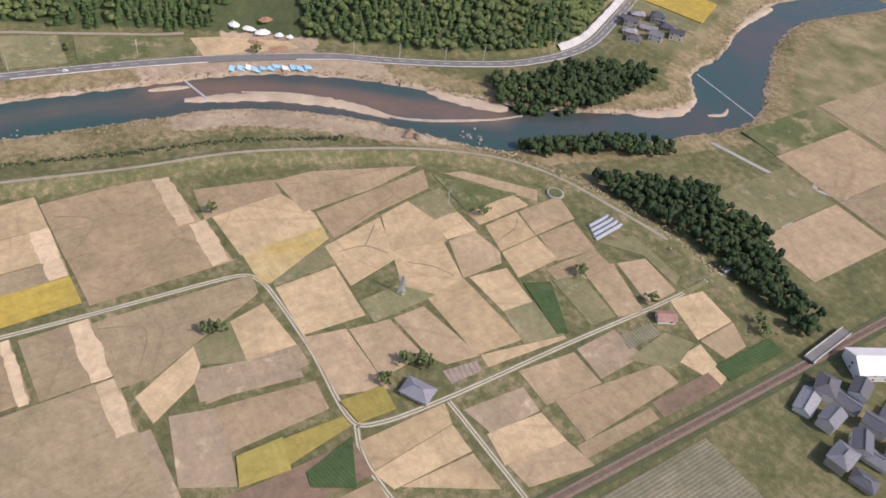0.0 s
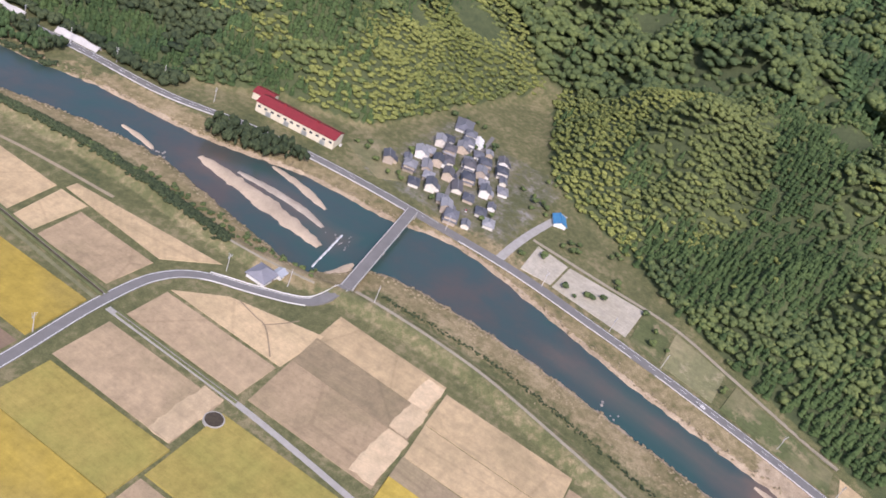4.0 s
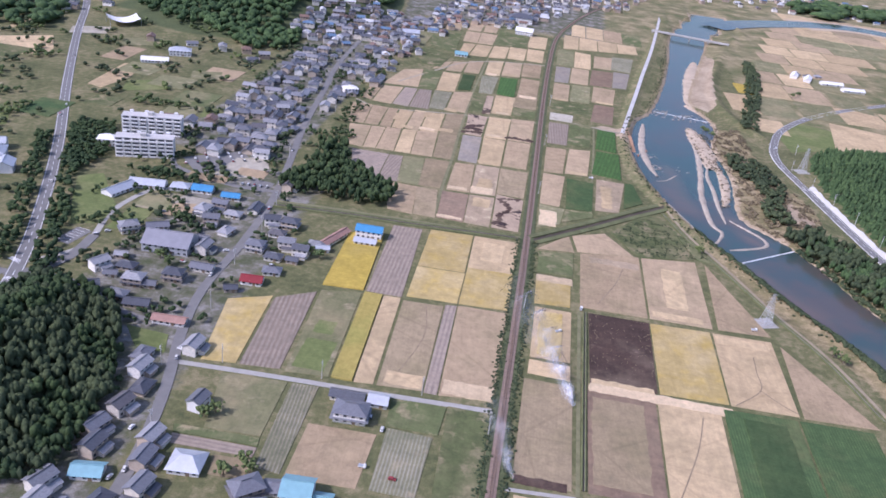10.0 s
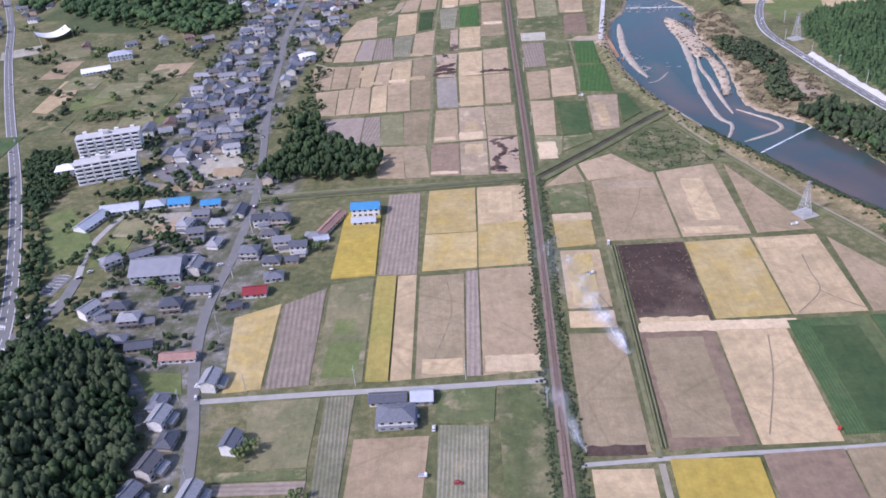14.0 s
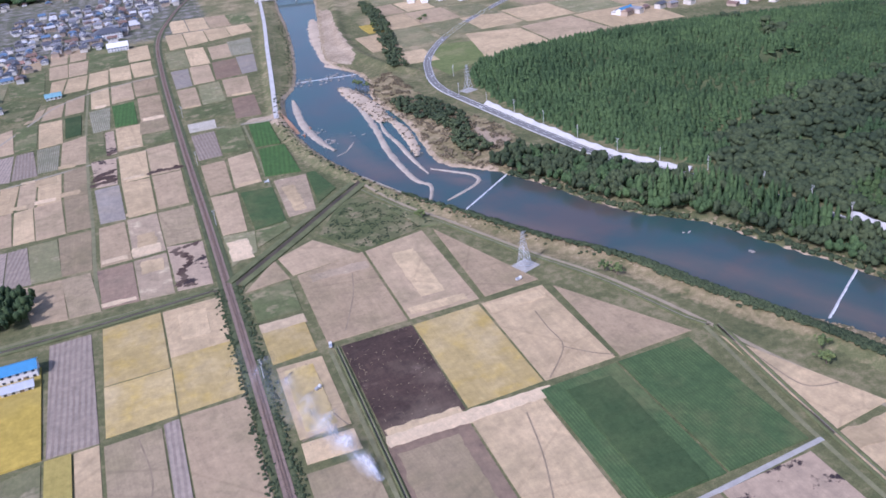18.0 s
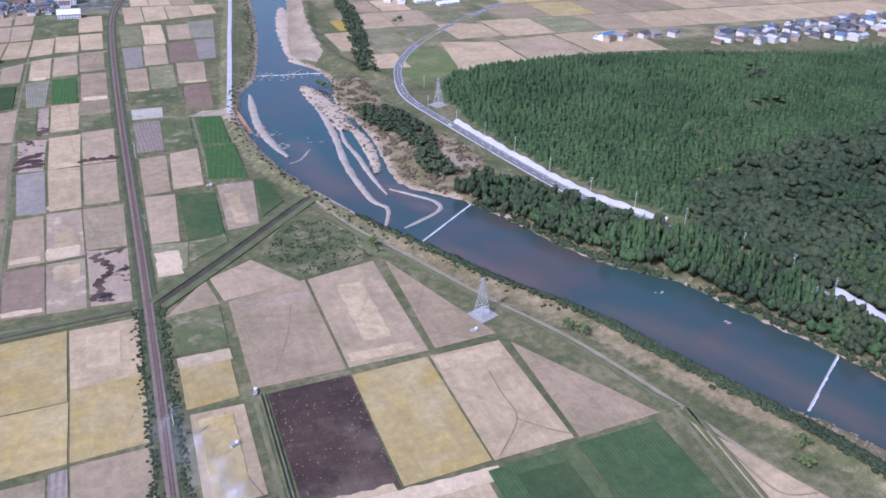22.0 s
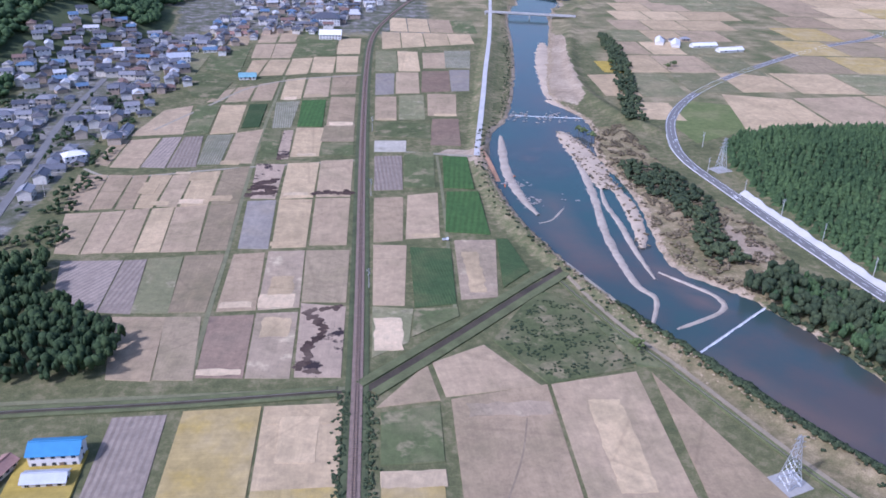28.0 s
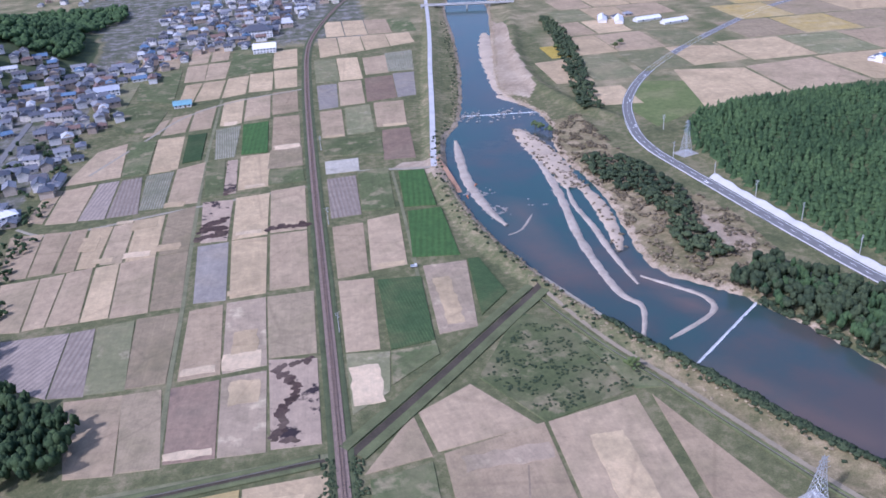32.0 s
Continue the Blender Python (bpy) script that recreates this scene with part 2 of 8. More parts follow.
FIELD = {
    "t": (soil("stubble_tan", (0.45, 0.345, 0.215), (0.335, 0.255, 0.16), row=1.3, row_colour=(0.33, 0.25, 0.155), tracks=0.014, stain=(0.29, 0.235, 0.14)), "harvested rice paddy with tan stubble", 0.08),
    "p": (soil("stubble_pale", (0.56, 0.43, 0.255), (0.44, 0.335, 0.195), row=1.2, row_colour=(0.42, 0.315, 0.18), tracks=0.018, stain=(0.38, 0.3, 0.175)), "harvested rice paddy strewn with pale straw", 0.08),
    "h": (soil("straw_pale", (0.64, 0.51, 0.33), (0.53, 0.41, 0.26), row=1.2, stain=(0.48, 0.38, 0.24)), "pale straw", 0.08),
    "m": (soil("stubble_patchy", (0.42, 0.33, 0.22), (0.32, 0.25, 0.17), patch=(0.56, 0.46, 0.3), patch_at=0.55, row=1.4, stain=(0.27, 0.22, 0.14)), "harvested paddy with pale patches of straw", 0.08),
    "b": (soil("soil_brown", (0.3, 0.215, 0.145), (0.2, 0.145, 0.105), row=2.2, row_colour=(0.2, 0.145, 0.105), patch=(0.16, 0.12, 0.09), patch_at=0.58, stain=(0.25, 0.19, 0.13)), "brown tilled paddy soil with faint rows", 0.08),
    "k": (soil("soil_grey", (0.36, 0.285, 0.175), (0.27, 0.215, 0.135), row=1.5, stain=(0.24, 0.2, 0.115), tracks=0.016), "grey-brown bare paddy soil", 0.08),
    "d": (soil("soil_burnt", (0.105, 0.07, 0.054), (0.048, 0.035, 0.03), patch=(0.17, 0.125, 0.1), patch_at=0.6, row=1.6, row_colour=(0.05, 0.04, 0.03), stain=(0.17, 0.13, 0.095)), "burnt paddy, dark brown to black ash", 0.08),
    "B": (soil("soil_part_burnt", (0.43, 0.33, 0.23), (0.34, 0.265, 0.185), patch=(0.045, 0.035, 0.035), patch_at=0.56, row=1.4), "harvested paddy with black burnt patches", 0.08),
    "y": (soil("rice_ripe", (0.46, 0.345, 0.075), (0.37, 0.28, 0.06), row=0.9, row_colour=(0.32, 0.24, 0.05), stain=(0.36, 0.28, 0.08)), "standing field of ripe golden-yellow rice", 0.7),
    "Y": (soil("rice_cut_yellow", (0.47, 0.365, 0.16), (0.38, 0.295, 0.125), patch=(0.44, 0.33, 0.11), patch_at=0.5, row=1.3, stain=(0.5, 0.4, 0.22)), "freshly cut rice field of yellow straw", 0.15),
    "o": (soil("rice_olive", (0.4, 0.325, 0.1), (0.31, 0.26, 0.075), row=1.0, stain=(0.3, 0.28, 0.08)), "standing rice of olive-yellow colour", 0.7),
    "g": (soil("weeds_green", (0.135, 0.155, 0.068), (0.09, 0.11, 0.048), patch=(0.3, 0.255, 0.15), patch_at=0.53, stain=(0.22, 0.2, 0.11)), "fallow paddy overgrown with green weeds", 0.25),
    "G": (soil("crop_green", (0.09, 0.14, 0.055), (0.055, 0.095, 0.04), row=1.5, row_colour=(0.045, 0.075, 0.03), row_depth=0.6, stain=(0.12, 0.135, 0.06)), "green crop field with planted rows", 0.4),
    "D": (soil("crop_dark", (0.065, 0.1, 0.04), (0.04, 0.07, 0.03), stain=(0.08, 0.105, 0.045)), "dense dark green crop", 0.5),
    "v": (soil("crop_bright", (0.085, 0.165, 0.05), (0.06, 0.12, 0.04), row=3.4, row_colour=(0.06, 0.11, 0.035), row_depth=0.8), "bright green vegetable rows", 0.35),
    "s": (soil("mulch_rows", (0.36, 0.3, 0.24), (0.28, 0.23, 0.18), row=2.6, row_colour=(0.2, 0.16, 0.125), row_share=0.55, row_depth=0.75), "ploughed field with raised parallel ridges", 0.15),
    "w": (soil("mulch_white", (0.23, 0.22, 0.14), (0.16, 0.165, 0.1), row=1.7, row_colour=(0.4, 0.36, 0.29), row_share=0.62, row_depth=0.6, patch=(0.3, 0.26, 0.17), patch_at=0.58), "vegetable plot with pale plastic mulch rows", 0.15),
    "q": (soil("paddy_wet", (0.32, 0.285, 0.235), (0.24, 0.215, 0.18), rough=0.75, stain=(0.33, 0.28, 0.21)), "wet grey paddy", 0.04),
    "e": (soil("grass_plot", (0.24, 0.23, 0.125), (0.165, 0.17, 0.085), patch=(0.36, 0.31, 0.2), patch_at=0.55, stain=(0.3, 0.26, 0.15)), "olive grassy plot with worn patches", 0.12),
    "l": (soil("lawn", (0.17, 0.2, 0.075), (0.12, 0.15, 0.055), stain=(0.22, 0.22, 0.1)), "mown lawn beside the trunk road", 0.06),
    "c": (soil("bare_gravel", (0.46, 0.425, 0.34), (0.37, 0.34, 0.27), patch=(0.2, 0.195, 0.13), patch_at=0.6, stain=(0.36, 0.33, 0.25)), "gravelled yard with weeds", 0.06),
}
ASPHALT = plain("asphalt", (0.185, 0.18, 0.17), 0.9, grain=1.2, vary=0.15, which="World")
CONCRETE = plain("concrete", (0.36, 0.345, 0.31), 0.85, grain=1.5, vary=0.18, which="World")
CONCRETE_NEW = plain("concrete_new", (0.5, 0.485, 0.46), 0.85, grain=0.6, vary=0.16, which="World")
PATH_EARTH = plain("earth_path", (0.32, 0.285, 0.21), 0.95, grain=1.2, vary=0.22, which="World")
PAINT = plain("road_paint", (0.75, 0.75, 0.73), 0.7, grain=2, vary=0.12, which="World")
BALLAST = plain("ballast", (0.225, 0.165, 0.127), 0.95, grain=4, vary=0.3, which="World", rise=0.06)
RAIL = plain("rail_steel", (0.28, 0.2, 0.16), 0.5, 0.7, grain=4, vary=0.2, which="World")
SAND = plain("river_sand", (0.46, 0.37, 0.265), 0.95, grain=0.5, vary=0.25, which="World", rise=0.06)
ROCK = plain("boulder", (0.3, 0.27, 0.24), 0.9, grain=3, vary=0.3, rise=0.05)
WHITE = plain("white_paint", (0.75, 0.74, 0.72), 0.6, grain=2, vary=0.1)
STEEL = plain("galvanised_steel", (0.5, 0.52, 0.54), 0.45, 0.6, grain=5, vary=0.1)
WOOD = plain("weathered_wood", (0.26, 0.19, 0.13), 0.85, grain=4, vary=0.3)
GLASS = plain("window_glass", (0.05, 0.06, 0.075), 0.12, grain=1, vary=0.2, spec=0.6)
WALLS = palette("house_wall", [(0.66, 0.63, 0.57), (0.74, 0.72, 0.68), (0.5, 0.42, 0.33), (0.62, 0.58, 0.52), (0.4, 0.34, 0.28), (0.7, 0.66, 0.58)], 0.85, 1.5)
TILES = palette("roof_tiles", [(0.1, 0.105, 0.12), (0.14, 0.145, 0.16), (0.19, 0.195, 0.21), (0.08, 0.085, 0.1), (0.24, 0.24, 0.25), (0.12, 0.115, 0.12), (0.16, 0.165, 0.185), (0.3, 0.3, 0.31)], 0.4, 1.2)
ROOF_BLUE = plain("roof_blue", (0.07, 0.25, 0.45), 0.45, 0.05, grain=2, vary=0.12)
ROOF_TEAL = plain("roof_teal", (0.2, 0.37, 0.41), 0.5, 0.05, grain=2, vary=0.15)
ROOF_RED = plain("roof_red", (0.24, 0.035, 0.04), 0.5, 0.1, grain=2, vary=0.15)
ROOF_RUST = plain("roof_rust", (0.33, 0.2, 0.16), 0.7, grain=1.5, vary=0.3)
ROOF_GREY = plain("roof_grey", (0.25, 0.25, 0.275), 0.5, 0.1, grain=1.5, vary=0.15)
ROOF_PALE = plain("roof_pale", (0.5, 0.52, 0.55), 0.45, 0.3, grain=1.5, vary=0.15)
ROOF_GREEN = plain("roof_green", (0.06, 0.24, 0.15), 0.45, 0.1, grain=2, vary=0.15)
ROOF_DARK = plain("roof_dark", (0.1, 0.1, 0.115), 0.5, 0.1, grain=1.5, vary=0.2)
CREAM = plain("cream_wall", (0.68, 0.62, 0.48), 0.8, grain=1.5, vary=0.15)
TYRE = plain("tyre_rubber", (0.03, 0.03, 0.03), 0.9, grain=4, vary=0.2)


def water_material():
    m, nt, b = blank("river_water", 0.16, spec=0.5)
    co = coords(nt, "World")
    f = noise_tex(nt, co, 0.0075, 3)
    g = noise_tex(nt, co, 0.05, 5)
    f = math_node(nt, "ADD", math_node(nt, "MULTIPLY", f, 0.7), math_node(nt, "MULTIPLY", g, 0.3))
    col = ramp(nt, f, [(0.4, (0.036, 0.08, 0.072)), (0.5, (0.05, 0.076, 0.071)), (0.62, (0.088, 0.077, 0.066))])
    mud = nt.nodes.new("ShaderNodeAttribute")
    mud.attribute_name = "mud"
    col = mix(nt, math_node(nt, "MULTIPLY", mud.outputs["Fac"], math_node(nt, "ADD", g, 0.4), True), col, (0.18, 0.12, 0.085))
    nt.links.new(col, b.inputs["Base Color"])
    bump(nt, b, noise_tex(nt, co, 0.9, 3), 0.12, 0.2)
    return m


def leaf_material(name, dark, light, per="Random Per Island"):
    m, nt, b = blank(name, 0.9, spec=0.15)
    geo = nt.nodes.new("ShaderNodeNewGeometry")
    big = noise_tex(nt, geo.outputs["Position"], 0.012, 3)
    fine = noise_tex(nt, geo.outputs["Position"], 0.9, 4)
    f = math_node(nt, "ADD", math_node(nt, "MULTIPLY", geo.outputs[per], 0.24), math_node(nt, "MULTIPLY", big, 0.76))
    col = ramp(nt, f, [(0.33, dark), (0.67, light)])
    col = mix(nt, 1.0, col, ramp(nt, fine, [(0.3, (0.72,) * 3), (0.7, (1.25,) * 3)]), "MULTIPLY")
    nt.links.new(col, b.inputs["Base Color"])
    bump(nt, b, fine, 0.8, 0.5)
    return m


LEAF_CEDAR = leaf_material("cedar_leaves", (0.037, 0.067, 0.029), (0.078, 0.127, 0.048))
LEAF_BROAD = leaf_material("broad_leaves", (0.06, 0.09, 0.04), (0.14, 0.175, 0.06))
LEAF_BAMBOO = leaf_material("bamboo_leaves", (0.125, 0.15, 0.045), (0.23, 0.25, 0.075))
# Broadleaf in a lighter olive that paints in the sun on the upper slope.
LEAF_BROAD_SUN = leaf_material("sunlit_broad_leaves", (0.085, 0.11, 0.042), (0.16, 0.19, 0.065))
LEAF_OAK = leaf_material("oak_leaves", (0.034, 0.05, 0.027), (0.076, 0.098, 0.046))
# Cedar again, its green warmed to stand for sun on the slope.
LEAF_CEDAR_SUN = leaf_material("sunlit_cedar_leaves", (0.04, 0.07, 0.027), (0.078, 0.12, 0.043))
LEAF_DARK = leaf_material("evergreen_leaves", (0.025, 0.045, 0.022), (0.06, 0.09, 0.035))
BARK = plain("bark", (0.12, 0.09, 0.065), 0.95, grain=4, vary=0.3)
REED = leaf_material("reed_straw", (0.25, 0.205, 0.12), (0.4, 0.32, 0.2))
WATER = water_material()


# ---------------------------------------------------------------- building blocks
def mesh_object(name, verts, faces, material, parent=None, label="", smooth=False):
    me = bpy.data.meshes.new(name)
    me.from_pydata([tuple(v) for v in verts], [], faces)
    for mt in material if isinstance(material, (list, tuple)) else [material]:
        me.materials.append(mt)
    if smooth:
        me.polygons.foreach_set("use_smooth", [True] * len(me.polygons))
    ob = new(name, me)
    if parent is not None:
        ob.parent = parent
    if label:
        ob["label"] = label
    return ob


def part(name, bm, material, parent, label=""):
    me = bpy.data.meshes.new(name)
    bm.to_mesh(me)
    bm.free()
    me.materials.append(material)
    ob = new(name, me)
    ob.parent = parent
    if label:
        ob["label"] = label
    return ob


def thing(name, m, label, category, group="", kind=""):
    ob = new(name)
    ob.matrix_basis = m
    ob.empty_display_size = 0.5
    return tagged(ob, label, category, group, kind)


def box(bm, x0, x1, y0, y1, z0, z1, bevel=0.0):
    m = Matrix.Translation(((x0 + x1) / 2, (y0 + y1) / 2, (z0 + z1) / 2)) @ Matrix.Diagonal((x1 - x0, y1 - y0, z1 - z0, 1))
    r = bmesh.ops.create_cube(bm, size=1, matrix=m)
    if bevel:
        es = list({e for v in r["verts"] for e in v.link_edges})
        bmesh.ops.bevel(bm, geom=es, offset=bevel, segments=1, affect="EDGES", profile=0.5)
    return bm


def boxed(*args, **kw):
    return box(bmesh.new(), *args, **kw)


def prism(pts, z0, z1):
    """Closed solid over a polygon."""
    bm = bmesh.new()
    lo = [bm.verts.new((x, y, z0)) for x, y in pts]
    hi = [bm.verts.new((x, y, z1)) for x, y in pts]
    n = len(pts)
    bm.faces.new(hi)
    bm.faces.new(lo[::-1])
    for i in range(n):
        bm.faces.new((lo[i], lo[(i + 1) % n], hi[(i + 1) % n], hi[i]))
    bmesh.ops.recalc_face_normals(bm, faces=bm.faces[:])
    return bm


def spline(pts, step=6.0, closed=False):
    """Even points along a smooth line through the given ones."""
    p = [np.array(q, float) for q in pts]
    out = []
    for i in range(len(p) - 1):
        a, b, c, d = p[max(i - 1, 0)], p[i], p[i + 1], p[min(i + 2, len(p) - 1)]
        n = max(2, int(np.linalg.norm(c - b) / step))
        for k in range(n):
            t = k / n
            out.append(0.5 * (2 * b + (c - a) * t + (2 * a - 5 * b + 4 * c - d) * t * t + (3 * b - a - 3 * c + d) * t ** 3))
    out.append(p[-1])
    return np.array(out)


def dist_to(line, x, y, reach=0):
    """Distance of many points from a polyline."""
    best = np.full(x.shape, 1e9)
    if reach:
        near = (x > line[:, 0].min() - reach) & (x < line[:, 0].max() + reach) & (y > line[:, 1].min() - reach) & (y < line[:, 1].max() + reach)
        if not near.all():
            if near.any():
                best[near] = dist_to(line, x[near], y[near], reach)
            return best
        if len(line) > 9:
            k = len(line) // 2
            return np.minimum(dist_to(line[:k + 1], x, y, reach), dist_to(line[k:], x, y, reach))
    for (ax, ay), (bx, by) in zip(line[:-1], line[1:]):
        dx, dy = bx - ax, by - ay
        t = np.clip(((x - ax) * dx + (y - ay) * dy) / (dx * dx + dy * dy + 1e-9), 0, 1)
        best = np.minimum(best, np.hypot(x - ax - t * dx, y - ay - t * dy))
    return best


def inside(poly, x, y):
    hit = np.zeros(x.shape, bool)
    for (ax, ay), (bx, by) in zip(poly, np.roll(poly, -1, axis=0)):
        if ay != by:
            hit ^= ((ay > y) != (by > y)) & (x < (bx - ax) * (y - ay) / (by - ay) + ax)
    return hit


def ease(v, a, b):
    t = np.clip((v - a) / (b - a), 0, 1)
    return t * t * (3 - 2 * t)


def wave(x, y, size, seed):
    """Cheap smooth noise between -1 and 1."""
    r = np.random.default_rng(seed)
    out = 0
    for k in range(6):
        a, ph, f = r.uniform(0, 6.28), r.uniform(0, 6.28), r.uniform(0.6, 1.7) * 6.28 / size
        out = out + np.sin((x * math.cos(a) + y * math.sin(a)) * f + ph + 1.3 * np.sin((x * math.sin(a) - y * math.cos(a)) * f * 0.7 + ph * 2))
    return out / 3.5


# ---------------------------------------------------------------- the lie of the land
WEST_BANK = spline([(255, 1090), (190, 860), (172, 752), (156, 602), (136, 468), (115, 367), (97, 327), (87, 245), (92, 178), (104, 130), (113, 97), (133, 46),
                    (150, 16), (180, -42), (212, -92), (241, -160), (258, -182), (273, -218), (290, -264), (299, -310), (294, -350), (288, -390), (286, -428),
                    (320, -454), (328, -505), (327, -555), (320, -618), (311, -685), (303, -727), (271, -783), (240, -815), (203, -852), (188, -895), (168, -965),
                    (160, -1035), (193, -1087), (233, -1149), (247, -1210), (230, -1320)], 12)
EAST_BANK = spline([(320, 1080), (240, 850), (218, 744), (185, 580), (160, 440), (176, 372), (176, 330), (167, 290), (167, 255), (171, 222), (171, 186), (167, 148), (164, 115), (170, 92), (192, 70), (210, 32),
                    (225, -10), (243, -44), (266, -67), (278, -104), (297, -150), (306, -192), (320, -232), (328, -275), (336, -312), (360, -370), (369, -430), (384, -475),
                    (372, -540), (358, -596), (349, -650), (335, -740), (311, -795), (285, -832), (258, -862), (236, -890), (207, -938), (190, -985), (190, -1015),
                    (219, -1041), (230, -1083), (263, -1148), (277, -1215), (265, -1320)], 12)
RIVER = np.vstack([WEST_BANK, EAST_BANK[::-1]])
LEVEE = spline([(190, 1010), (113, 513), (88, 330), (80, 262), (82, 215), (91, 147), (108, 102), (126, 60), (145, 20), (173, -36), (200, -80), (218, -130),
                (236, -172), (251, -218), (262, -270), (266, -330), (264, -390), (280, -452), (287, -500), (285, -540), (275, -590), (262, -648), (252, -708), (230, -768),
                (211, -810), (190, -841), (160, -863), (120, -877), (85, -887), (47, -890)], 14)
EAST_LEVEE = spline([(330, 1000), (262, 800), (215, 600), (196, 470), (205, 385), (226, 330)])
HILL_FOOT = spline([(430, -1400), (372, -1160), (326, -1050), (290, -990), (284, -935), (312, -868), (352, -800), (385, -740), (418, -670), (446, -612), (484, -562), (510, -512),
                    (552, -470), (690, -415), (552, -378), (452, -356), (428, -300), (372, -250), (352, -150), (338, -60), (303, 0), (273, 80), (254, 180), (258, 270),
                    (290, 318), (370, 335), (450, 330), (600, 290), (800, 240), (1200, 200), (2600, 150)], 30)
HILL = np.vstack([HILL_FOOT, [(2600, -1400)]])
KNOLL = np.array([(-275, -205), (-262, -160), (-215, -172), (-192, -205), (-176, -245), (-172, -300), (-230, -330), (-290, -280)])


def hill_height(x, y):
    d = np.where(inside(HILL, x, y), dist_to(HILL_FOOT, x, y), 0.0)
    tall = 17 + 118 * ease(-y, 50, 420) - 20 * ease(-y, 600, 900)
    rough = 1 + 0.24 * wave(x, y, 330, 3) + 0.13 * wave(x, y, 120, 4) - 0.12 * np.abs(wave(x, y, 210, 6))
    h = tall * (1 - np.exp(-d / (70 + 60 * ease(-y, 100, 400)))) * rough
    h = h + 60 * ease(d, 250, 1200) * ease(-y, -60, 260) + 6 * wave(x, y, 95, 7) * ease(d, 12, 70)
    gully = np.clip((x - 303) * 0.6 - (y + 14) * 0.8, -400, 400)
    h = h - 9 * np.exp(-(gully / 26) ** 2) * ease(d, 10, 60) * (y < 120) * (y > -90)
    h = h + 11 * np.exp(-((y + 150) / 42) ** 2) * ease(d, 6, 60) * (1 - ease(d, 150, 260))
    k = np.where(inside(KNOLL, x, y), dist_to(np.vstack([KNOLL, KNOLL[:1]]), x, y), 0.0)
    h = h + 20 * ease(k, 0, 55)
    nw = np.hypot((x + 410) / 0.85, (y - 670) / 1.35)
    h = h + 42 * ease(-nw, -240, -60)
    west = ease(-x, 560, 1500)
    h = h + west * (40 + 60 * ease(-x, 900, 2500)) * (1 + 0.5 * wave(x, y, 900, 8))
    return h


def ground_height(x, y):
    z = hill_height(x, y)
    rd = np.minimum(dist_to(WEST_BANK, x, y, 45), dist_to(EAST_BANK, x, y, 45))
    rin = inside(RIVER, x, y)
    s = np.where(rin, -rd, rd) + 1.2 * wave(x, y, 18, 21)
    z = z - 4.4 * ease(-s, -5.0, 3.5) * (1 - ease(z, 4, 10))
    z = z - 1.3 * ease(-s, -28, -6) * (np.abs(z) < 8)
    ld = np.minimum(dist_to(LEVEE, x, y, 20), dist_to(EAST_LEVEE, x, y, 20))
    z = z + 3.0 * (1 - ease(ld, 1.8, 9.0))
    far = np.maximum(np.hypot(x, (y + 100)) - 1500, 0)
    z = z + 260 * ease(far, 500, 2800) * (0.8 + 0.5 * wave(x, y, 1300, 5))
    return z


def axis(dense0, dense1, step, end0, end1):
    mid = list(np.arange(dense0, dense1, step))
    out, s = [], step
    v = mid[0]
    while v > end0:
        s = min(s * 1.22, 140)
        v -= s
        out.append(v)
    hi, s, v = [], step, mid[-1]
    while v < end1:
        s = min(s * 1.22, 140)
        v += s
        hi.append(v)
    return np.array(out[::-1] + mid + hi)


def ground_material():
    m, nt, b = blank("ground_cover", 0.95, spec=0.1)
    co = coords(nt, "World")

    def at(name):
        a = nt.nodes.new("ShaderNodeAttribute")
        a.attribute_name = name
        return a.outputs["Fac"]

    n1, n2, n3 = noise_tex(nt, co, 0.03, 5), noise_tex(nt, co, 0.22, 5, 0.65), noise_tex(nt, co, 1.6, 4)
    n = math_node(nt, "ADD", math_node(nt, "MULTIPLY", n1, 0.5), math_node(nt, "MULTIPLY", n2, 0.5))
    grass = ramp(nt, n, [(0.36, (0.08, 0.095, 0.043)), (0.5, (0.142, 0.142, 0.066)), (0.62, (0.25, 0.215, 0.12))])
    dry = ramp(nt, n, [(0.36, (0.12, 0.12, 0.055)), (0.48, (0.23, 0.19, 0.1)), (0.62, (0.37, 0.295, 0.175))])
    sand = ramp(nt, n, [(0.38, (0.29, 0.225, 0.15)), (0.62, (0.48, 0.385, 0.27))])
    wood = ramp(nt, n, [(0.36, (0.06, 0.078, 0.038)), (0.62, (0.1, 0.12, 0.055))])
    town = ramp(nt, noise_tex(nt, co, 0.07, 6, 0.7), [(0.38, (0.085, 0.1, 0.05)), (0.5, (0.15, 0.145, 0.105)), (0.62, (0.28, 0.265, 0.24))])
    mown = ramp(nt, n, [(0.36, (0.115, 0.125, 0.055)), (0.5, (0.17, 0.17, 0.08)), (0.64, (0.27, 0.235, 0.13))])
    farm = ramp(nt, n1, [(0.36, (0.13, 0.138, 0.063)), (0.5, (0.21, 0.19, 0.1)), (0.64, (0.34, 0.28, 0.165))])

    def edge(mask):
        return math_node(nt, "MULTIPLY", math_node(nt, "ADD", math_node(nt, "SUBTRACT", at(mask), 0.5), math_node(nt, "MULTIPLY", math_node(nt, "SUBTRACT", n2, 0.5), 0.8)), 5.0, False)

    col = grass
    for mask, colour in (("farm", farm), ("town", town), ("mown", mown), ("dry", dry), ("sand", sand), ("wood", wood)):
        f = math_node(nt, "ADD", edge(mask), 0.5, True)
        col = mix(nt, f, col, colour)
    col = mix(nt, 1.0, col, ramp(nt, n3, [(0.3, (0.75,) * 3), (0.7, (1.2,) * 3)]), "MULTIPLY")
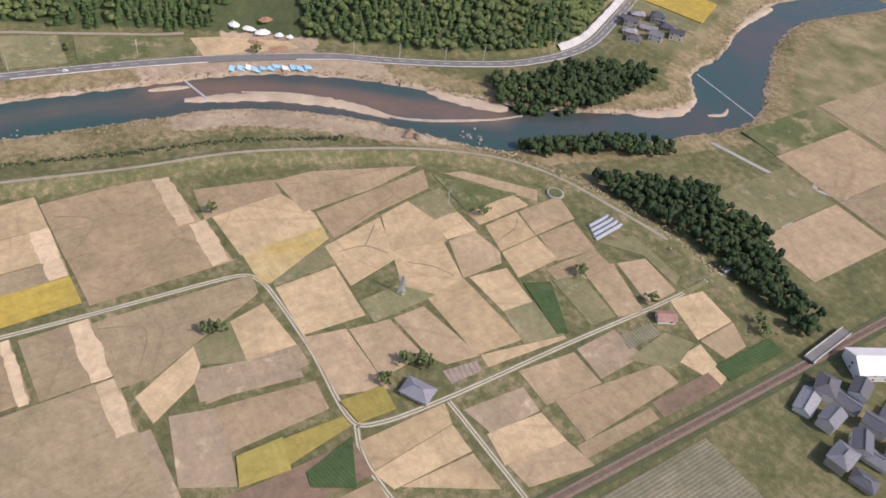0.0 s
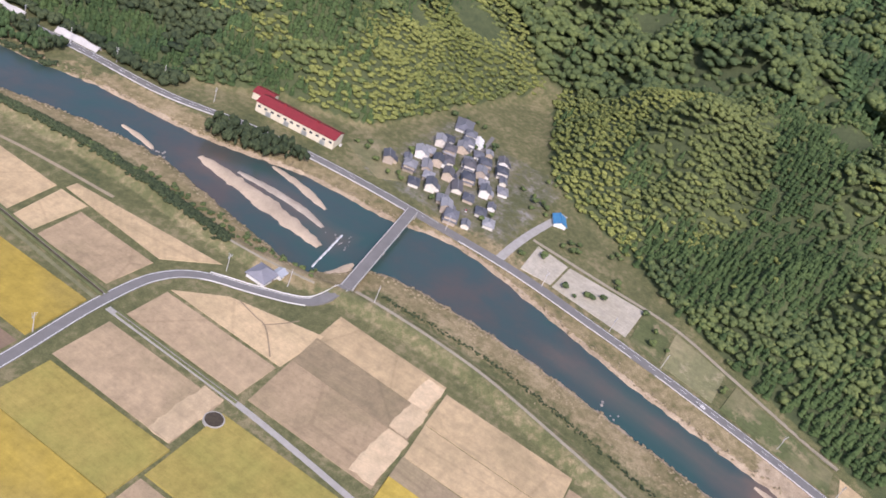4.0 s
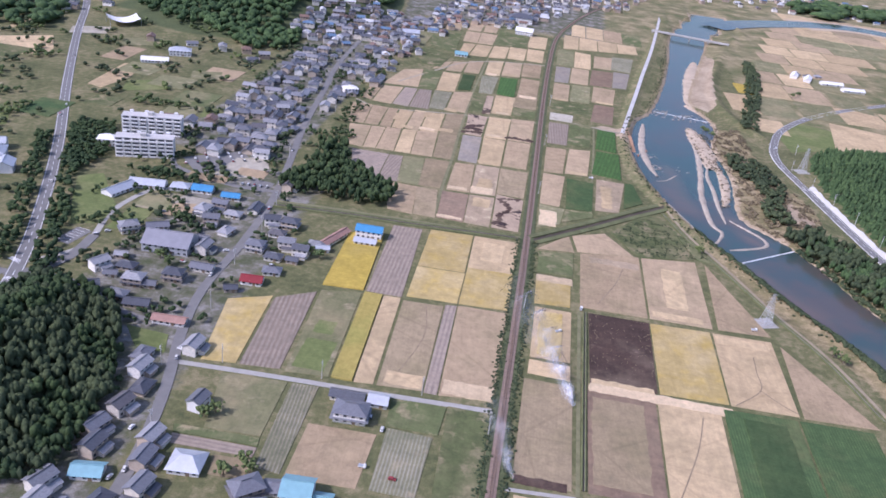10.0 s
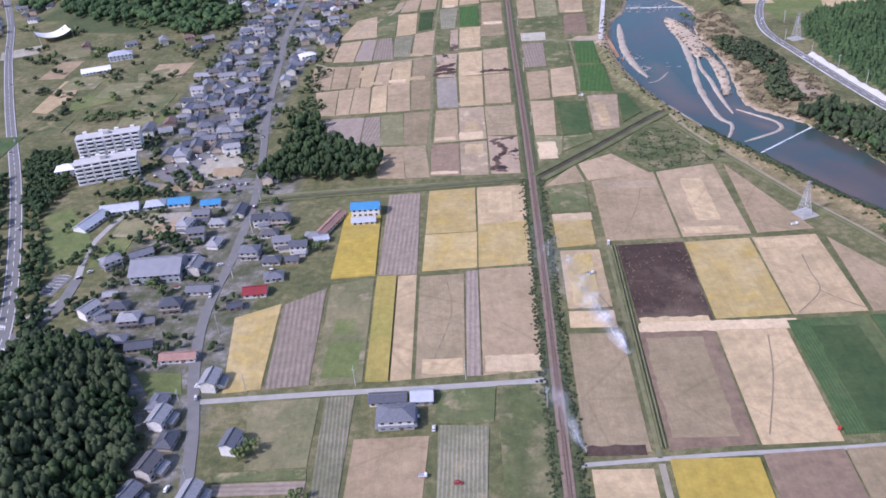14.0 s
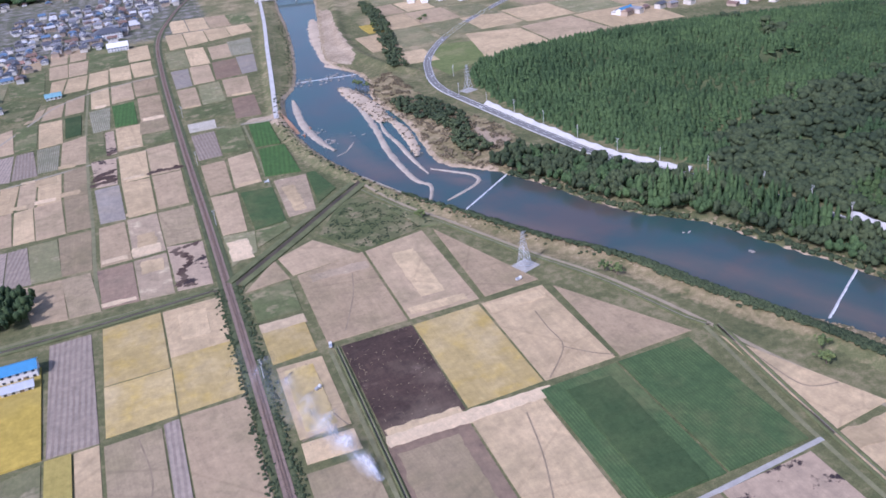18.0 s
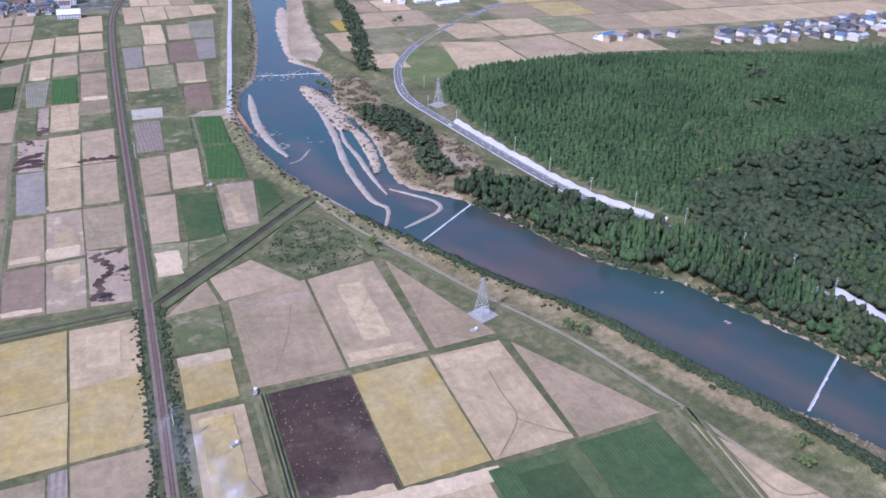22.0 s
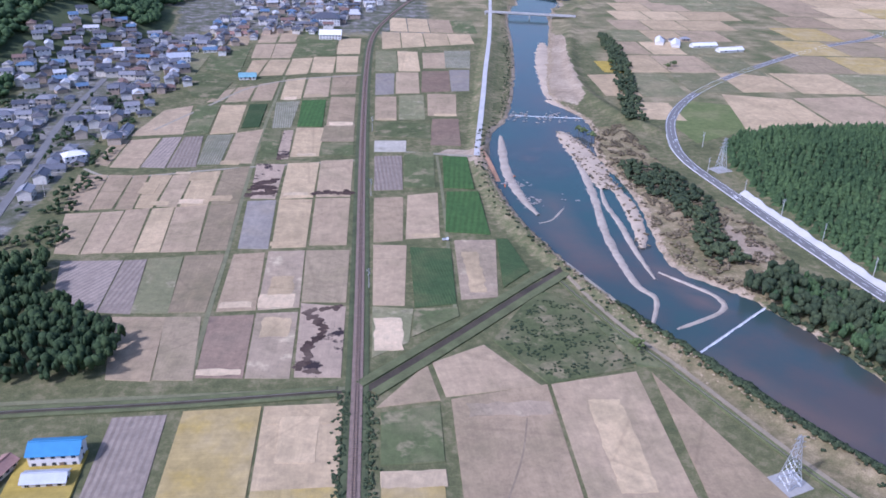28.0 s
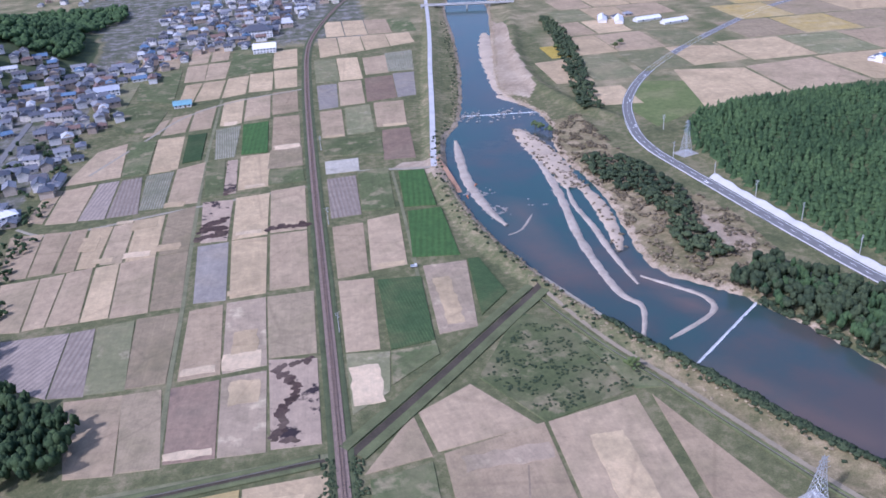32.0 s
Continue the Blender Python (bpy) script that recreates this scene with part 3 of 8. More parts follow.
    nt.links.new(col, b.inputs["Base Color"])
    bump(nt, b, n3, 0.7, 0.25)
    return m


def build_ground():
    xs, ys = axis(-330, 480, 3.6, -4300, 4300), axis(-1130, 560, 3.6, -4300, 4300)
    X, Y = np.meshgrid(xs, ys)
    x, y = X.ravel(), Y.ravel()
    z = ground_height(x, y)
    nx, ny = len(xs), len(ys)
    idx = np.arange(nx * ny).reshape(ny, nx)
    quads = np.stack([idx[:-1, :-1], idx[:-1, 1:], idx[1:, 1:], idx[1:, :-1]], -1).reshape(-1, 4)
    me = bpy.data.meshes.new("ground")
    me.vertices.add(len(x))
    me.vertices.foreach_set("co", np.stack([x, y, z], -1).ravel())
    me.loops.add(quads.size)
    me.loops.foreach_set("vertex_index", quads.ravel())
    me.polygons.add(len(quads))
    me.polygons.foreach_set("loop_start", np.arange(0, quads.size, 4))
    me.polygons.foreach_set("use_smooth", np.ones(len(quads), bool))
    me.update(calc_edges=True)
    h = hill_height(x, y)
    rd = np.minimum(dist_to(WEST_BANK, x, y, 45), dist_to(EAST_BANK, x, y, 45))
    rin = inside(RIVER, x, y)
    ld = dist_to(LEVEE, x, y, 20)
    def area(*pts):
        return inside(np.array(pts, float), x, y) * 1.0
    shelf = np.maximum(area((204, 690), (228, 690), (211, 602), (193, 429), (182, 405), (160, 425), (160, 492), (190, 600)), area((213, 151), (229, 113), (216, 102), (207, 130)))
    shelf = np.maximum(shelf, area((48, 278), (60, 286), (92, 290), (92, 240), (86, 218), (79, 245), (72, 266)))
    shelf = np.maximum(shelf, area((392, -745), (408, -783), (352, -804), (336, -790), (342, -750)))
    scrub = area((166, 340), (205, 345), (207, 235), (233, 150), (234, 105), (208, 58), (183, 70), (158, 110), (164, 180))
    flood = (~rin) * (1 - ease(rd, 24, 44)) * ease(-y, 455, 480) * (1 - ease(-y, 850, 880)) * (x > 190) * (ld > 9)
    flat = ease(-y, 660, 700) * (1 - ease(-y, 820, 850)) * (~rin) * (1 - ease(rd, 18, 32)) * (ld > 12)
    west = dist_to(WEST_BANK, x, y, 45) <= dist_to(EAST_BANK, x, y, 45)
    mid_reach = west * ease(-y, -110, -60) * (1 - ease(-y, 440, 470))
    wooded = (~west) * ease(-y, -75, -60) * (1 - ease(-y, 210, 240)) * (0.75 + 0.35 * np.sign(wave(x, y, 30, 101) + 0.45))
    masks = {
        "wood": ease(h, 1.0, 4.0),
        "dry": np.maximum(np.maximum(scrub * 0.85, flood * (0.55 + 0.3 * (1 - ease(rd, 6, 16)))), np.maximum((~rin) * (1 - ease(rd, 12, 30)) * ease(-y, -120, 60) * (1 - 0.8 * wooded), 0.42 * (1 - ease(ld, 8, 20)))) * (1 - ease(h, 1, 4)),
        "mown": (1 - ease(ld, 7, 12)) * (ld < 13),
        "sand": np.maximum(np.where(rin, 1.0, (1 - 0.62 * mid_reach - 0.6 * wooded) * (1 - ease(rd, 2, 7))), np.maximum(shelf * 0.9, np.maximum(0.8 * flat, 0.34 * scrub))) * (1 - ease(h, 2, 6)),
        "town": np.maximum(0.62 * ease(-x, 140, 160) * (1 - ease(-x, 235, 262)) * ease(y, -420, -330) * (1 - ease(y, 30, 60)) + 0.8 * ease(-x, 188, 200) * (1 - ease(-x, 285, 305)) * ease(y, 40, 70) * (1 - ease(y, 640, 700)) + 0.7 * ease(y, 660, 700) * (1 - ease(y, 1100, 1200)) * ease(-x, -100, -60) * (1 - ease(-x, 300, 360)), ease(x, 395, 405) * (1 - ease(x, 540, 560)) * 0.5 * ease(y, -510, -490) * (1 - ease(y, -390, -370))) * (1 - ease(h, 1, 3)),
        "farm": np.maximum(0.42 * ease(x, 2, 8) * (1 - ease(x, 225, 240)) * ease(-y, 395, 410) * (1 - ease(-y, 870, 885)) * (ld > 14), np.maximum(ease(x, 215, 260) * ease(y, 330, 420), np.maximum(ease(y, 640, 700), ease(-y, 1010, 1060)))) * (1 - ease(h, 4, 10)),
    }
    for name, v in masks.items():
        a = me.attributes.new(name, "FLOAT", "POINT")
        a.data.foreach_set("value", v.astype(np.float32))
    me.materials.append(ground_material())
    return tagged(new("ground", me), "grassy valley floor with wooded hills and a river channel", "ground", kind="structure")


ground = build_ground()


def height_at(x, y):
    return ground_height(np.atleast_1d(np.array(x, float)), np.atleast_1d(np.array(y, float)))


def ribbon(name, pts, width, lift, material, label="", kind="structure", depth=0.5, step=5.0, z=None, parent=None, crown=0.0, category="road"):
    """A paved strip along a smooth line, as a slab with sides."""
    c = spline(pts, step) if len(pts) > 2 else np.array([np.array(pts[0]) + (np.array(pts[1]) - np.array(pts[0])) * k / 40 for k in range(41)])
    d = np.gradient(c, axis=0)
    d /= np.linalg.norm(d, axis=1)[:, None] + 1e-9
    nrm = np.stack([-d[:, 1], d[:, 0]], -1)
    if z is None:
        zz = np.max([height_at(*(c + nrm * o).T) for o in (-width / 2, 0, width / 2)], axis=0)
        for _ in range(3):
            zz = np.convolve(np.pad(zz, 1, "edge"), [0.25, 0.5, 0.25], "valid")
        zz = zz + lift
    else:
        zz = np.full(len(c), z)
    verts, faces = [], []
    for (px, py), (ox, oy), h in zip(c, nrm, zz):
        for s, q in ((-0.5, -depth), (-0.5, 0), (0, crown), (0.5, 0), (0.5, -depth)):
            verts.append((px + ox * width * s, py + oy * width * s, h + q))
    for i in range(len(c) - 1):
        for k in range(4):
            a = i * 5 + k
            faces.append((a, a + 1, a + 6, a + 5))
    ob = mesh_object(name, verts, faces, material, parent)
    if parent is None:
        tagged(ob, label, category, kind=kind)
    return ob


def strip(name, pts, width, lift, material, parent, z=None, step=5.0):
    return ribbon(name, pts, width, lift, material, depth=0.05, parent=parent, z=z, step=step)


# river
def build_water():
    n = 260
    def even(line):
        s = np.r_[0, np.cumsum(np.linalg.norm(np.diff(line, axis=0), axis=1))]
        u = np.linspace(0, s[-1], n)
        return np.stack([np.interp(u, s, line[:, 0]), np.interp(u, s, line[:, 1])], -1)
    w, e = even(WEST_BANK), even(EAST_BANK)
    d = e - w
    d /= np.linalg.norm(d, axis=1)[:, None]
    w, e = w - d * 9, e + d * 9
    verts, faces = [], []
    for a, b in zip(w, e):
        for k in range(9):
            q = a + (b - a) * k / 8
            verts.append((q[0], q[1], -3.0))
    for i in range(n - 1):
        for k in range(8):
            j = i * 9 + k
            faces.append((j, j + 1, j + 10, j + 9))
    ob = mesh_object("water", verts, faces, WATER, smooth=True)
    # reddish silt below the spoil heaps and in the slack water behind the banks
    vx, vy = np.array(verts)[:, 0], np.array(verts)[:, 1]
    mud = 0.95 * (1 - ease(dist_to(np.array([(338, -690), (322, -735), (296, -780), (270, -812), (248, -845), (232, -872)]), vx, vy), 5, 17))
    for line, wide in (([(118, 200), (116, 150), (126, 110)], 14), ([(150, 20), (190, -40)], 14), ([(215, -80), (250, -130), (272, -190)], 14), ([(318, -330), (326, -380), (322, -420)], 16), ([(345, -560), (338, -640), (325, -690)], 13), ([(160, 100), (175, 60)], 9)):
        mud = np.maximum(mud, 0.42 * (1 - ease(dist_to(np.array(line, float), vx, vy), 3, wide)))
    at = ob.data.attributes.new("mud", "FLOAT", "POINT")
    at.data.foreach_set("value", mud.astype(np.float32))
    return tagged(ob, "calm blue-green and muddy river water", "river", kind="structure")


build_water()

# railway
RAIL_LINE = [(-10, -1300), (-6, -890), (-2, -600), (0, -300), (0, 0), (-3, 300), (-3, 520), (2, 670), (22, 790), (58, 930), (130, 1120)]
ribbon("railway_bed", RAIL_LINE, 4.6, 0.55, BALLAST, "brown ballasted bed of a single-track railway", depth=1.2, category="railway")

# roads
EAST_ROAD = [(850, 950), (640, 720), (510, 632), (383, 527), (303, 445), (255, 372), (234, 310), (228, 262), (236, 205), (252, 110), (268, 40), (300, -25), (322, -80), (332, -140), (343, -200),
             (352, -262), (372, -315), (384, -372), (390, -430), (394, -500), (388, -560), (376, -640), (358, -728), (334, -800), (312, -840), (290, -885), (276, -930), (278, -985), (308, -1045), (336, -1098), (346, -1150), (338, -1200), (330, -1280)]
ribbon("road", EAST_ROAD, 8.0, 0.25, ASPHALT, "grey two-lane asphalt road along the river", depth=1.5)
MAIN_ROAD = [(10, -400), (60, -396), (110, -391), (140, -389), (181, -386), (214, -388), (233, -400), (246, -424), (262, -447), (287, -453)]
ribbon("road", MAIN_ROAD, 6.0, 0.3, ASPHALT, "grey asphalt farm road leading to the bridge", depth=1.2)
STREET = [(-142, -420), (-146, -300), (-155, -240), (-170, -185), (-177, -141), (-177, -81), (-181, -13), (-190, 45), (-198, 90), (-209, 155), (-222, 260), (-234, 350), (-240, 480)]
ribbon("road", STREET, 5.5, 0.3, ASPHALT, "narrow grey street through the village", depth=1.0)
HIGHWAY = [(-262, -420), (-264, -300), (-266, -231), (-269, -197), (-282, -152), (-312, -82), (-366, 28), (-440, 165), (-520, 320), (-590, 463), (-700, 660)]
ribbon("road", HIGHWAY, 8.5, 0.3, ASPHALT, "two-lane trunk road with a dashed centre line", depth=1.0)


# ---------------------------------------------------------------- fields
def field(corners, kind, turn=0):
    """One plot: a low slab of soil or crop with its own rows, its edge drawn in by a grassy bund."""
    mat, label, rise = FIELD[kind]
    c = np.array(corners, float)
    mid = c.mean(0)
    c = c - mid
    c = c * (1 + (1.25 if mid[1] < -400 else 0.7) / np.linalg.norm(c, axis=1))[:, None]
    u = c[1] - c[0] if not turn else c[2] - c[1]
    u /= np.linalg.norm(u)
    v = np.array((-u[1], u[0]))
    z = 0.0 if math.hypot(mid[0], mid[1] + 100) < 900 else float(max(height_at(*(c + mid).T).max(), 0))
    n = len(c)
    inner = c * (1 - 0.35 / np.linalg.norm(c, axis=1))[:, None]
    verts = [(*p, -0.4) for p in c] + [(*p, rise) for p in inner]
    faces = [tuple(range(n, 2 * n))] + [(i, (i + 1) % n, n + (i + 1) % n, n + i) for i in range(n)]
    me = bpy.data.meshes.new("paddy_field")
    me.from_pydata(verts, [], faces)
    uv = me.uv_layers.new(name="UVMap")
    for lp in me.loops:
        p = np.array(verts[lp.vertex_index][:2])
        uv.data[lp.index].uv = (p @ u, p @ v)
    me.materials.append(mat)
    ob = new("paddy_field", me)
    ob.location = (*mid, z + 0.12 + RNG.uniform(0, 0.03))
    return tagged(ob, label, "field", "fields of the valley")


def row(xs, south, north, kinds, gap=1.6, turn=0):
    """Plots side by side from west to east. south and north: y at the west and the east end."""
    (s0, s1), (n0, n1) = [(v, v) if np.isscalar(v) else v for v in (south, north)]
    x0, x1 = xs[0], xs[-1]
    for a, b, k in zip(xs[:-1], xs[1:], kinds):
        if k == ".":
            continue
        h = gap / 2

        def y(lo, hi, x):
            return lo + (hi - lo) * (x - x0) / (x1 - x0)
        jit = RNG.uniform(-0.5, 0.5, 4)
        field([(a + h + jit[0], y(s0, s1, a) + h), (b - h, y(s0, s1, b) + h + jit[1]), (b - h + jit[2], y(n0, n1, b) - h), (a + h, y(n0, n1, a) - h + jit[3])], k, turn)


# north of the canal, west of the railway
field([(-102, 6), (-84, 4), (-89, 54), (-113, 55)], "t")
field([(-83, 5), (-67, 4), (-73, 54), (-89, 54)], "k")
field([(-66, 6), (-47, 5), (-49, 55), (-69, 54)], "b")
field([(-46, 5), (-28, 4), (-29, 57), (-48, 56)], "m")
field([(-26, 5), (-7, 4), (-7, 61), (-28, 65)], "B")
field([(-146, 75), (-122, 60), (-124, 112), (-155, 112)], "s")
field([(-121, 60), (-106, 58), (-112, 113), (-123, 112)], "s")
field([(-106, 59), (-89, 58), (-94, 116), (-111, 114)], "e")
field([(-89, 59), (-72, 59), (-73, 118), (-93, 117)], "k")
field([(-67, 59), (-49, 60), (-52, 120), (-68, 118)], "t")
field([(-48, 60), (-29, 62), (-31, 122), (-50, 121)], "m")
field([(-28, 67), (-7, 66), (-7, 122), (-30, 122)], "k")
field([(-162, 122), (-149, 120), (-154, 175), (-173, 173)], "t")
field([(-148, 121), (-138, 122), (-141, 177), (-153, 175)], "t")
field([(-137, 122), (-122, 122), (-127, 181), (-140, 178)], "t")
field([(-121, 122), (-108, 123), (-113, 182), (-125, 180)], "p")
field([(-107, 122), (-89, 123), (-94, 185), (-112, 182)], "t")
field([(-88, 124), (-73, 124), (-76, 186), (-92, 185)], "k")
field([(-67, 126), (-51, 125), (-54, 192), (-71, 191)], "q")
field([(-49, 126), (-31, 127), (-32, 193), (-52, 193)], "p")
field([(-29, 129), (-9, 129), (-9, 195), (-30, 195)], "t")
field([(-176, 179), (-162, 179), (-167, 236), (-186, 236)], "t")
field([(-161, 180), (-149, 181), (-151, 235), (-166, 236)], "t")
field([(-147, 180), (-137, 180), (-141, 236), (-150, 235)], "t")
field([(-136, 182), (-126, 182), (-126, 235), (-139, 236)], "p")
field([(-124, 184), (-112, 183), (-113, 237), (-125, 235)], "t")
field([(-110, 184), (-94, 185), (-96, 243), (-112, 237)], "p")
field([(-92, 187), (-76, 187), (-78, 252), (-94, 245)], "k")
field([(-70, 196), (-55, 195), (-55, 255), (-74, 256)], "B")
field([(-52, 195), (-32, 197), (-32, 259), (-53, 257)], "p")
field([(-30, 198), (-9, 198), (-9, 265), (-31, 262)], "t")
field([(-183, 258), (-172, 253), (-172, 306), (-182, 311)], "t")
field([(-170, 251), (-151, 249), (-151, 311), (-171, 306)], "t")
field([(-150, 251), (-134, 249), (-136, 313), (-149, 311)], "s")
field([(-133, 250), (-114, 251), (-121, 315), (-134, 313)], "s")
field([(-114, 256), (-99, 256), (-100, 319), (-118, 317)], "w")
field([(-97, 258), (-78, 258), (-79, 332), (-98, 323)], "t")
field([(-74, 264), (-62, 264), (-65, 334), (-78, 329)], "g")
field([(-62, 266), (-54, 267), (-56, 330), (-63, 329)], "B")
field([(-53, 271), (-33, 272), (-33, 336), (-54, 335)], "p")
field([(-34, 304), (-10, 304), (-10, 345), (-33, 341)], "k")
field([(-33, 273), (-9, 273), (-10, 299), (-33, 299)], "g")
field([(-174, 316), (-137, 321), (-144, 394), (-164, 381)], "t")
field([(-136, 320), (-119, 322), (-122, 394), (-141, 395)], "g")
field([(-117, 320), (-98, 325), (-101, 397), (-121, 396)], "p")
field([(-96, 335), (-83, 338), (-84, 399), (-98, 397)], "D")
field([(-73, 336), (-59, 337), (-58, 409), (-77, 405)], "w")
field([(-54, 340), (-35, 339), (-36, 413), (-56, 410)], "v")
field([(-32, 341), (-11, 345), (-11, 421), (-32, 422)], "t")
field([(-135, 405), (-122, 410), (-118, 448), (-126, 441)], "t")
field([(-120, 405), (-102, 409), (-101, 457), (-116, 451)], "t")
field([(-99, 409), (-82, 412), (-82, 474), (-99, 463)], "t")
field([(-75, 414), (-58, 417), (-59, 488), (-76, 480)], "p")
field([(-56, 420), (-35, 424), (-36, 489), (-56, 488)], "t")
field([(-33, 430), (-12, 433), (-12, 498), (-34, 497)], "t")
field([(-157, 515), (-122, 495), (-127, 615), (-167, 623)], "g")
field([(-117, 501), (-105, 495), (-102, 556), (-117, 553)], "p")
field([(-103, 494), (-82, 497), (-80, 558), (-100, 556)], "p")
field([(-79, 497), (-59, 504), (-58, 566), (-78, 562)], "p")
field([(-56, 507), (-35, 507), (-35, 571), (-57, 571)], "p")
field([(-32, 510), (-12, 510), (-12, 575), (-34, 575)], "p")
field([(-120, 565), (-101, 565), (-103, 629), (-123, 626)], "t")
field([(-100, 565), (-81, 567), (-80, 631), (-102, 631)], "t")
field([(-79, 569), (-37, 578), (-38, 715), (-79, 717)], "g")
field([(-35, 585), (-11, 587), (-11, 661), (-35, 661)], "p")
field([(-173, 627), (-156, 622), (-157, 681), (-175, 675)], "t")
field([(-154, 622), (-132, 623), (-135, 695), (-154, 683)], "t")
field([(-123, 637), (-104, 637), (-105, 711), (-125, 711)], "t")
field([(-101, 639), (-83, 642), (-83, 718), (-102, 717)], "t")
# north of the canal, east of the railway
field([(6, 18), (22, 30), (25, 58), (6, 61)], "e")
field([(6, 63), (21, 62), (24, 127), (6, 128)], "t")
field([(26, 60), (46, 63), (48, 122), (26, 124)], "G")
field([(24, 34), (46, 51), (46, 59), (26, 58)], "g")
field([(49, 67), (67, 69), (74, 133), (51, 133)], "m")
field([(71, 78), (87, 96), (81, 134), (75, 134)], "G")
field([(6, 132), (22, 134), (24, 196), (6, 195)], "t")
field([(24, 136), (43, 138), (46, 203), (27, 199)], "t")
field([(47, 145), (72, 141), (72, 204), (52, 204)], "v")
field([(51, 212), (70, 210), (71, 269), (54, 270)], "v")
field([(6, 208), (24, 209), (25, 272), (6, 271)], "s")
field([(25, 213), (45, 212), (48, 280), (27, 278)], "g")
field([(6, 281), (28, 281), (29, 305), (6, 305)], "c")
field([(6, 316), (48, 308), (49, 348), (6, 350)], "g")
field([(6, 357), (23, 356), (24, 424), (6, 423)], "t")
field([(25, 358), (46, 359), (48, 430), (27, 427)], "e")
field([(47, 296), (69, 294), (73, 360), (52, 359)], "b")
field([(49, 369), (72, 368), (77, 432), (52, 433)], "t")
field([(6, 430), (22, 433), (24, 505), (6, 504)], "q")
field([(24, 435), (45, 436), (47, 509), (26, 509)], "t")
field([(47, 439), (73, 443), (77, 515), (51, 514)], "b")
field([(74, 443), (90, 445), (98, 520), (78, 520)], "q")
field([(53, 527), (75, 527), (79, 595), (55, 592)], "t")
field([(75, 531), (99, 527), (107, 605), (79, 603)], "w")
row((5, 28, 50), 514, (602, 598), "ep")
row((12, 34, 60, 88, 116), (610, 640), (700, 690), "pppp")
row((22, 44, 70, 98, 126), (704, 694), (790, 770), "pptg")
# between canal and levee, south side
field([(8, -17), (33, -13), (29, 12)], "t")
field([(36, -11), (75, -5), (55, 26), (32, 13)], "t")
field([(79, -4), (117, 7), (105, 58), (88, 76), (60, 30)], "g")
field([(119, 8), (131, 6), (109, 52), (104, 60)], "g")
row((9, 33), (-51, -50), (-20, -16), "g")
row((9, 32), (-92, -90), -54, "Y")
row((37, 79, 118), (-87, -85), (-12, 4), "tt")
field([(121, -84), (152, -82), (124, 2)], "t")
row((10, 33), -150, -95, "p")
row((10, 33), -166, -152, "p")
row((42, 79, 116, 152), (-164, -160), (-92, -88), "dYp")
field([(154, -160), (192, -158), (156, -92)], "t")
row((8, 35), -248, -170, "k")
row((41, 77, 110), (-247, -244), (-170, -168), "bp")
row((111, 150, 188), (-241, -238), (-165, -162), "GG")
field([(199, -238), (229, -234), (201, -168)], "p")
row((9, 34), (-332, -324), -256, "p")
row((40, 75), (-322, -320), -252, "y")
row((76, 108, 142, 184), (-320, -314), (-250, -243), "bkB")
row((195, 228), (-312, -308), (-243, -238), "p")
row((40, 68, 74), -384, -324, "yt")
row((76, 110, 143), -385, (-324, -320), "tb")
row((146, 180), (-384, -382), (-315, -314), "y")
row((193, 222), (-379, -380), (-334, -331), "t")
row((193, 228), (-331, -330), (-316, -311), "p")
field([(226, -379), (248, -400), (237, -312), (230, -312)], "p")
# west of the railway, south of the canal
field([(-115, -114), (-91, -112), (-95, -39), (-117, -42)], "y", 1)
field([(-89, -112), (-68, -112), (-72, -19), (-92, -20)], "s")
field([(-65, -110), (-35.5, -108), (-35.5, -71), (-65.5, -72)], "Y", 1)
field([(-65.5, -70), (-36, -69), (-37, -15), (-66, -17)], "Y", 1)
field([(-34, -108), (-5.5, -106), (-5.5, -61), (-34.5, -62)], "Y")
field([(-34.5, -61.5), (-5.5, -60.5), (-5.5, -14), (-35.5, -15)], "p")
field([(-151, -205), (-134, -203), (-138, -137), (-160, -148)], "Y")
field([(-132, -203), (-112, -201), (-116, -124), (-136, -138)], "s")
field([(-109, -202), (-87.5, -200), (-91, -116), (-114, -121)], "e")
field([(-86, -200), (-75.5, -200), (-79, -115), (-89.5, -115)], "o")
field([(-74.5, -200), (-65, -199), (-68, -114), (-78, -115)], "p")
field([(-63, -199), (-40.5, -197), (-42.5, -115), (-66, -116)], "k")
field([(-39.5, -198), (-33, -198), (-35, -112), (-41.5, -113)], "s")
field([(-32, -198), (-5.5, -194), (-5.5, -110), (-34, -111)], "t")
field([(-137, -213), (-105, -211), (-104, -251), (-129, -252)], "e")
field([(-102.5, -211), (-89.5, -210), (-88.5, -271), (-99.5, -270)], "w")
field([(-86, -272), (-56, -271), (-55, -236), (-86, -237)], "t")
field([(-50, -270), (-31, -270), (-30, -231), (-51, -230)], "w")
field([(-52, -228), (-28, -228), (-27, -207), (-53, -208)], "g")
field([(-24, -270), (-5.5, -269), (-5.5, -206), (-26, -206)], "g")
field([(-142, -254), (-104, -253), (-103, -258), (-140, -259)], "g")
field([(-140, -260), (-103, -259), (-103, -265), (-139, -266)], "s", 1)
field([(-118, -268), (-102, -267), (-102, -279), (-116, -279)], "k")
field([(-198, -189), (-175, -191), (-170, -206), (-186, -204)], "l")
row((-50, -30, -5), -336, -276, "gp")
row((-50, -30, -5), -400, -340, "wG")
row((-110, -70), -345, -335, "t")
row((-118, -62), -400, -348, "e")
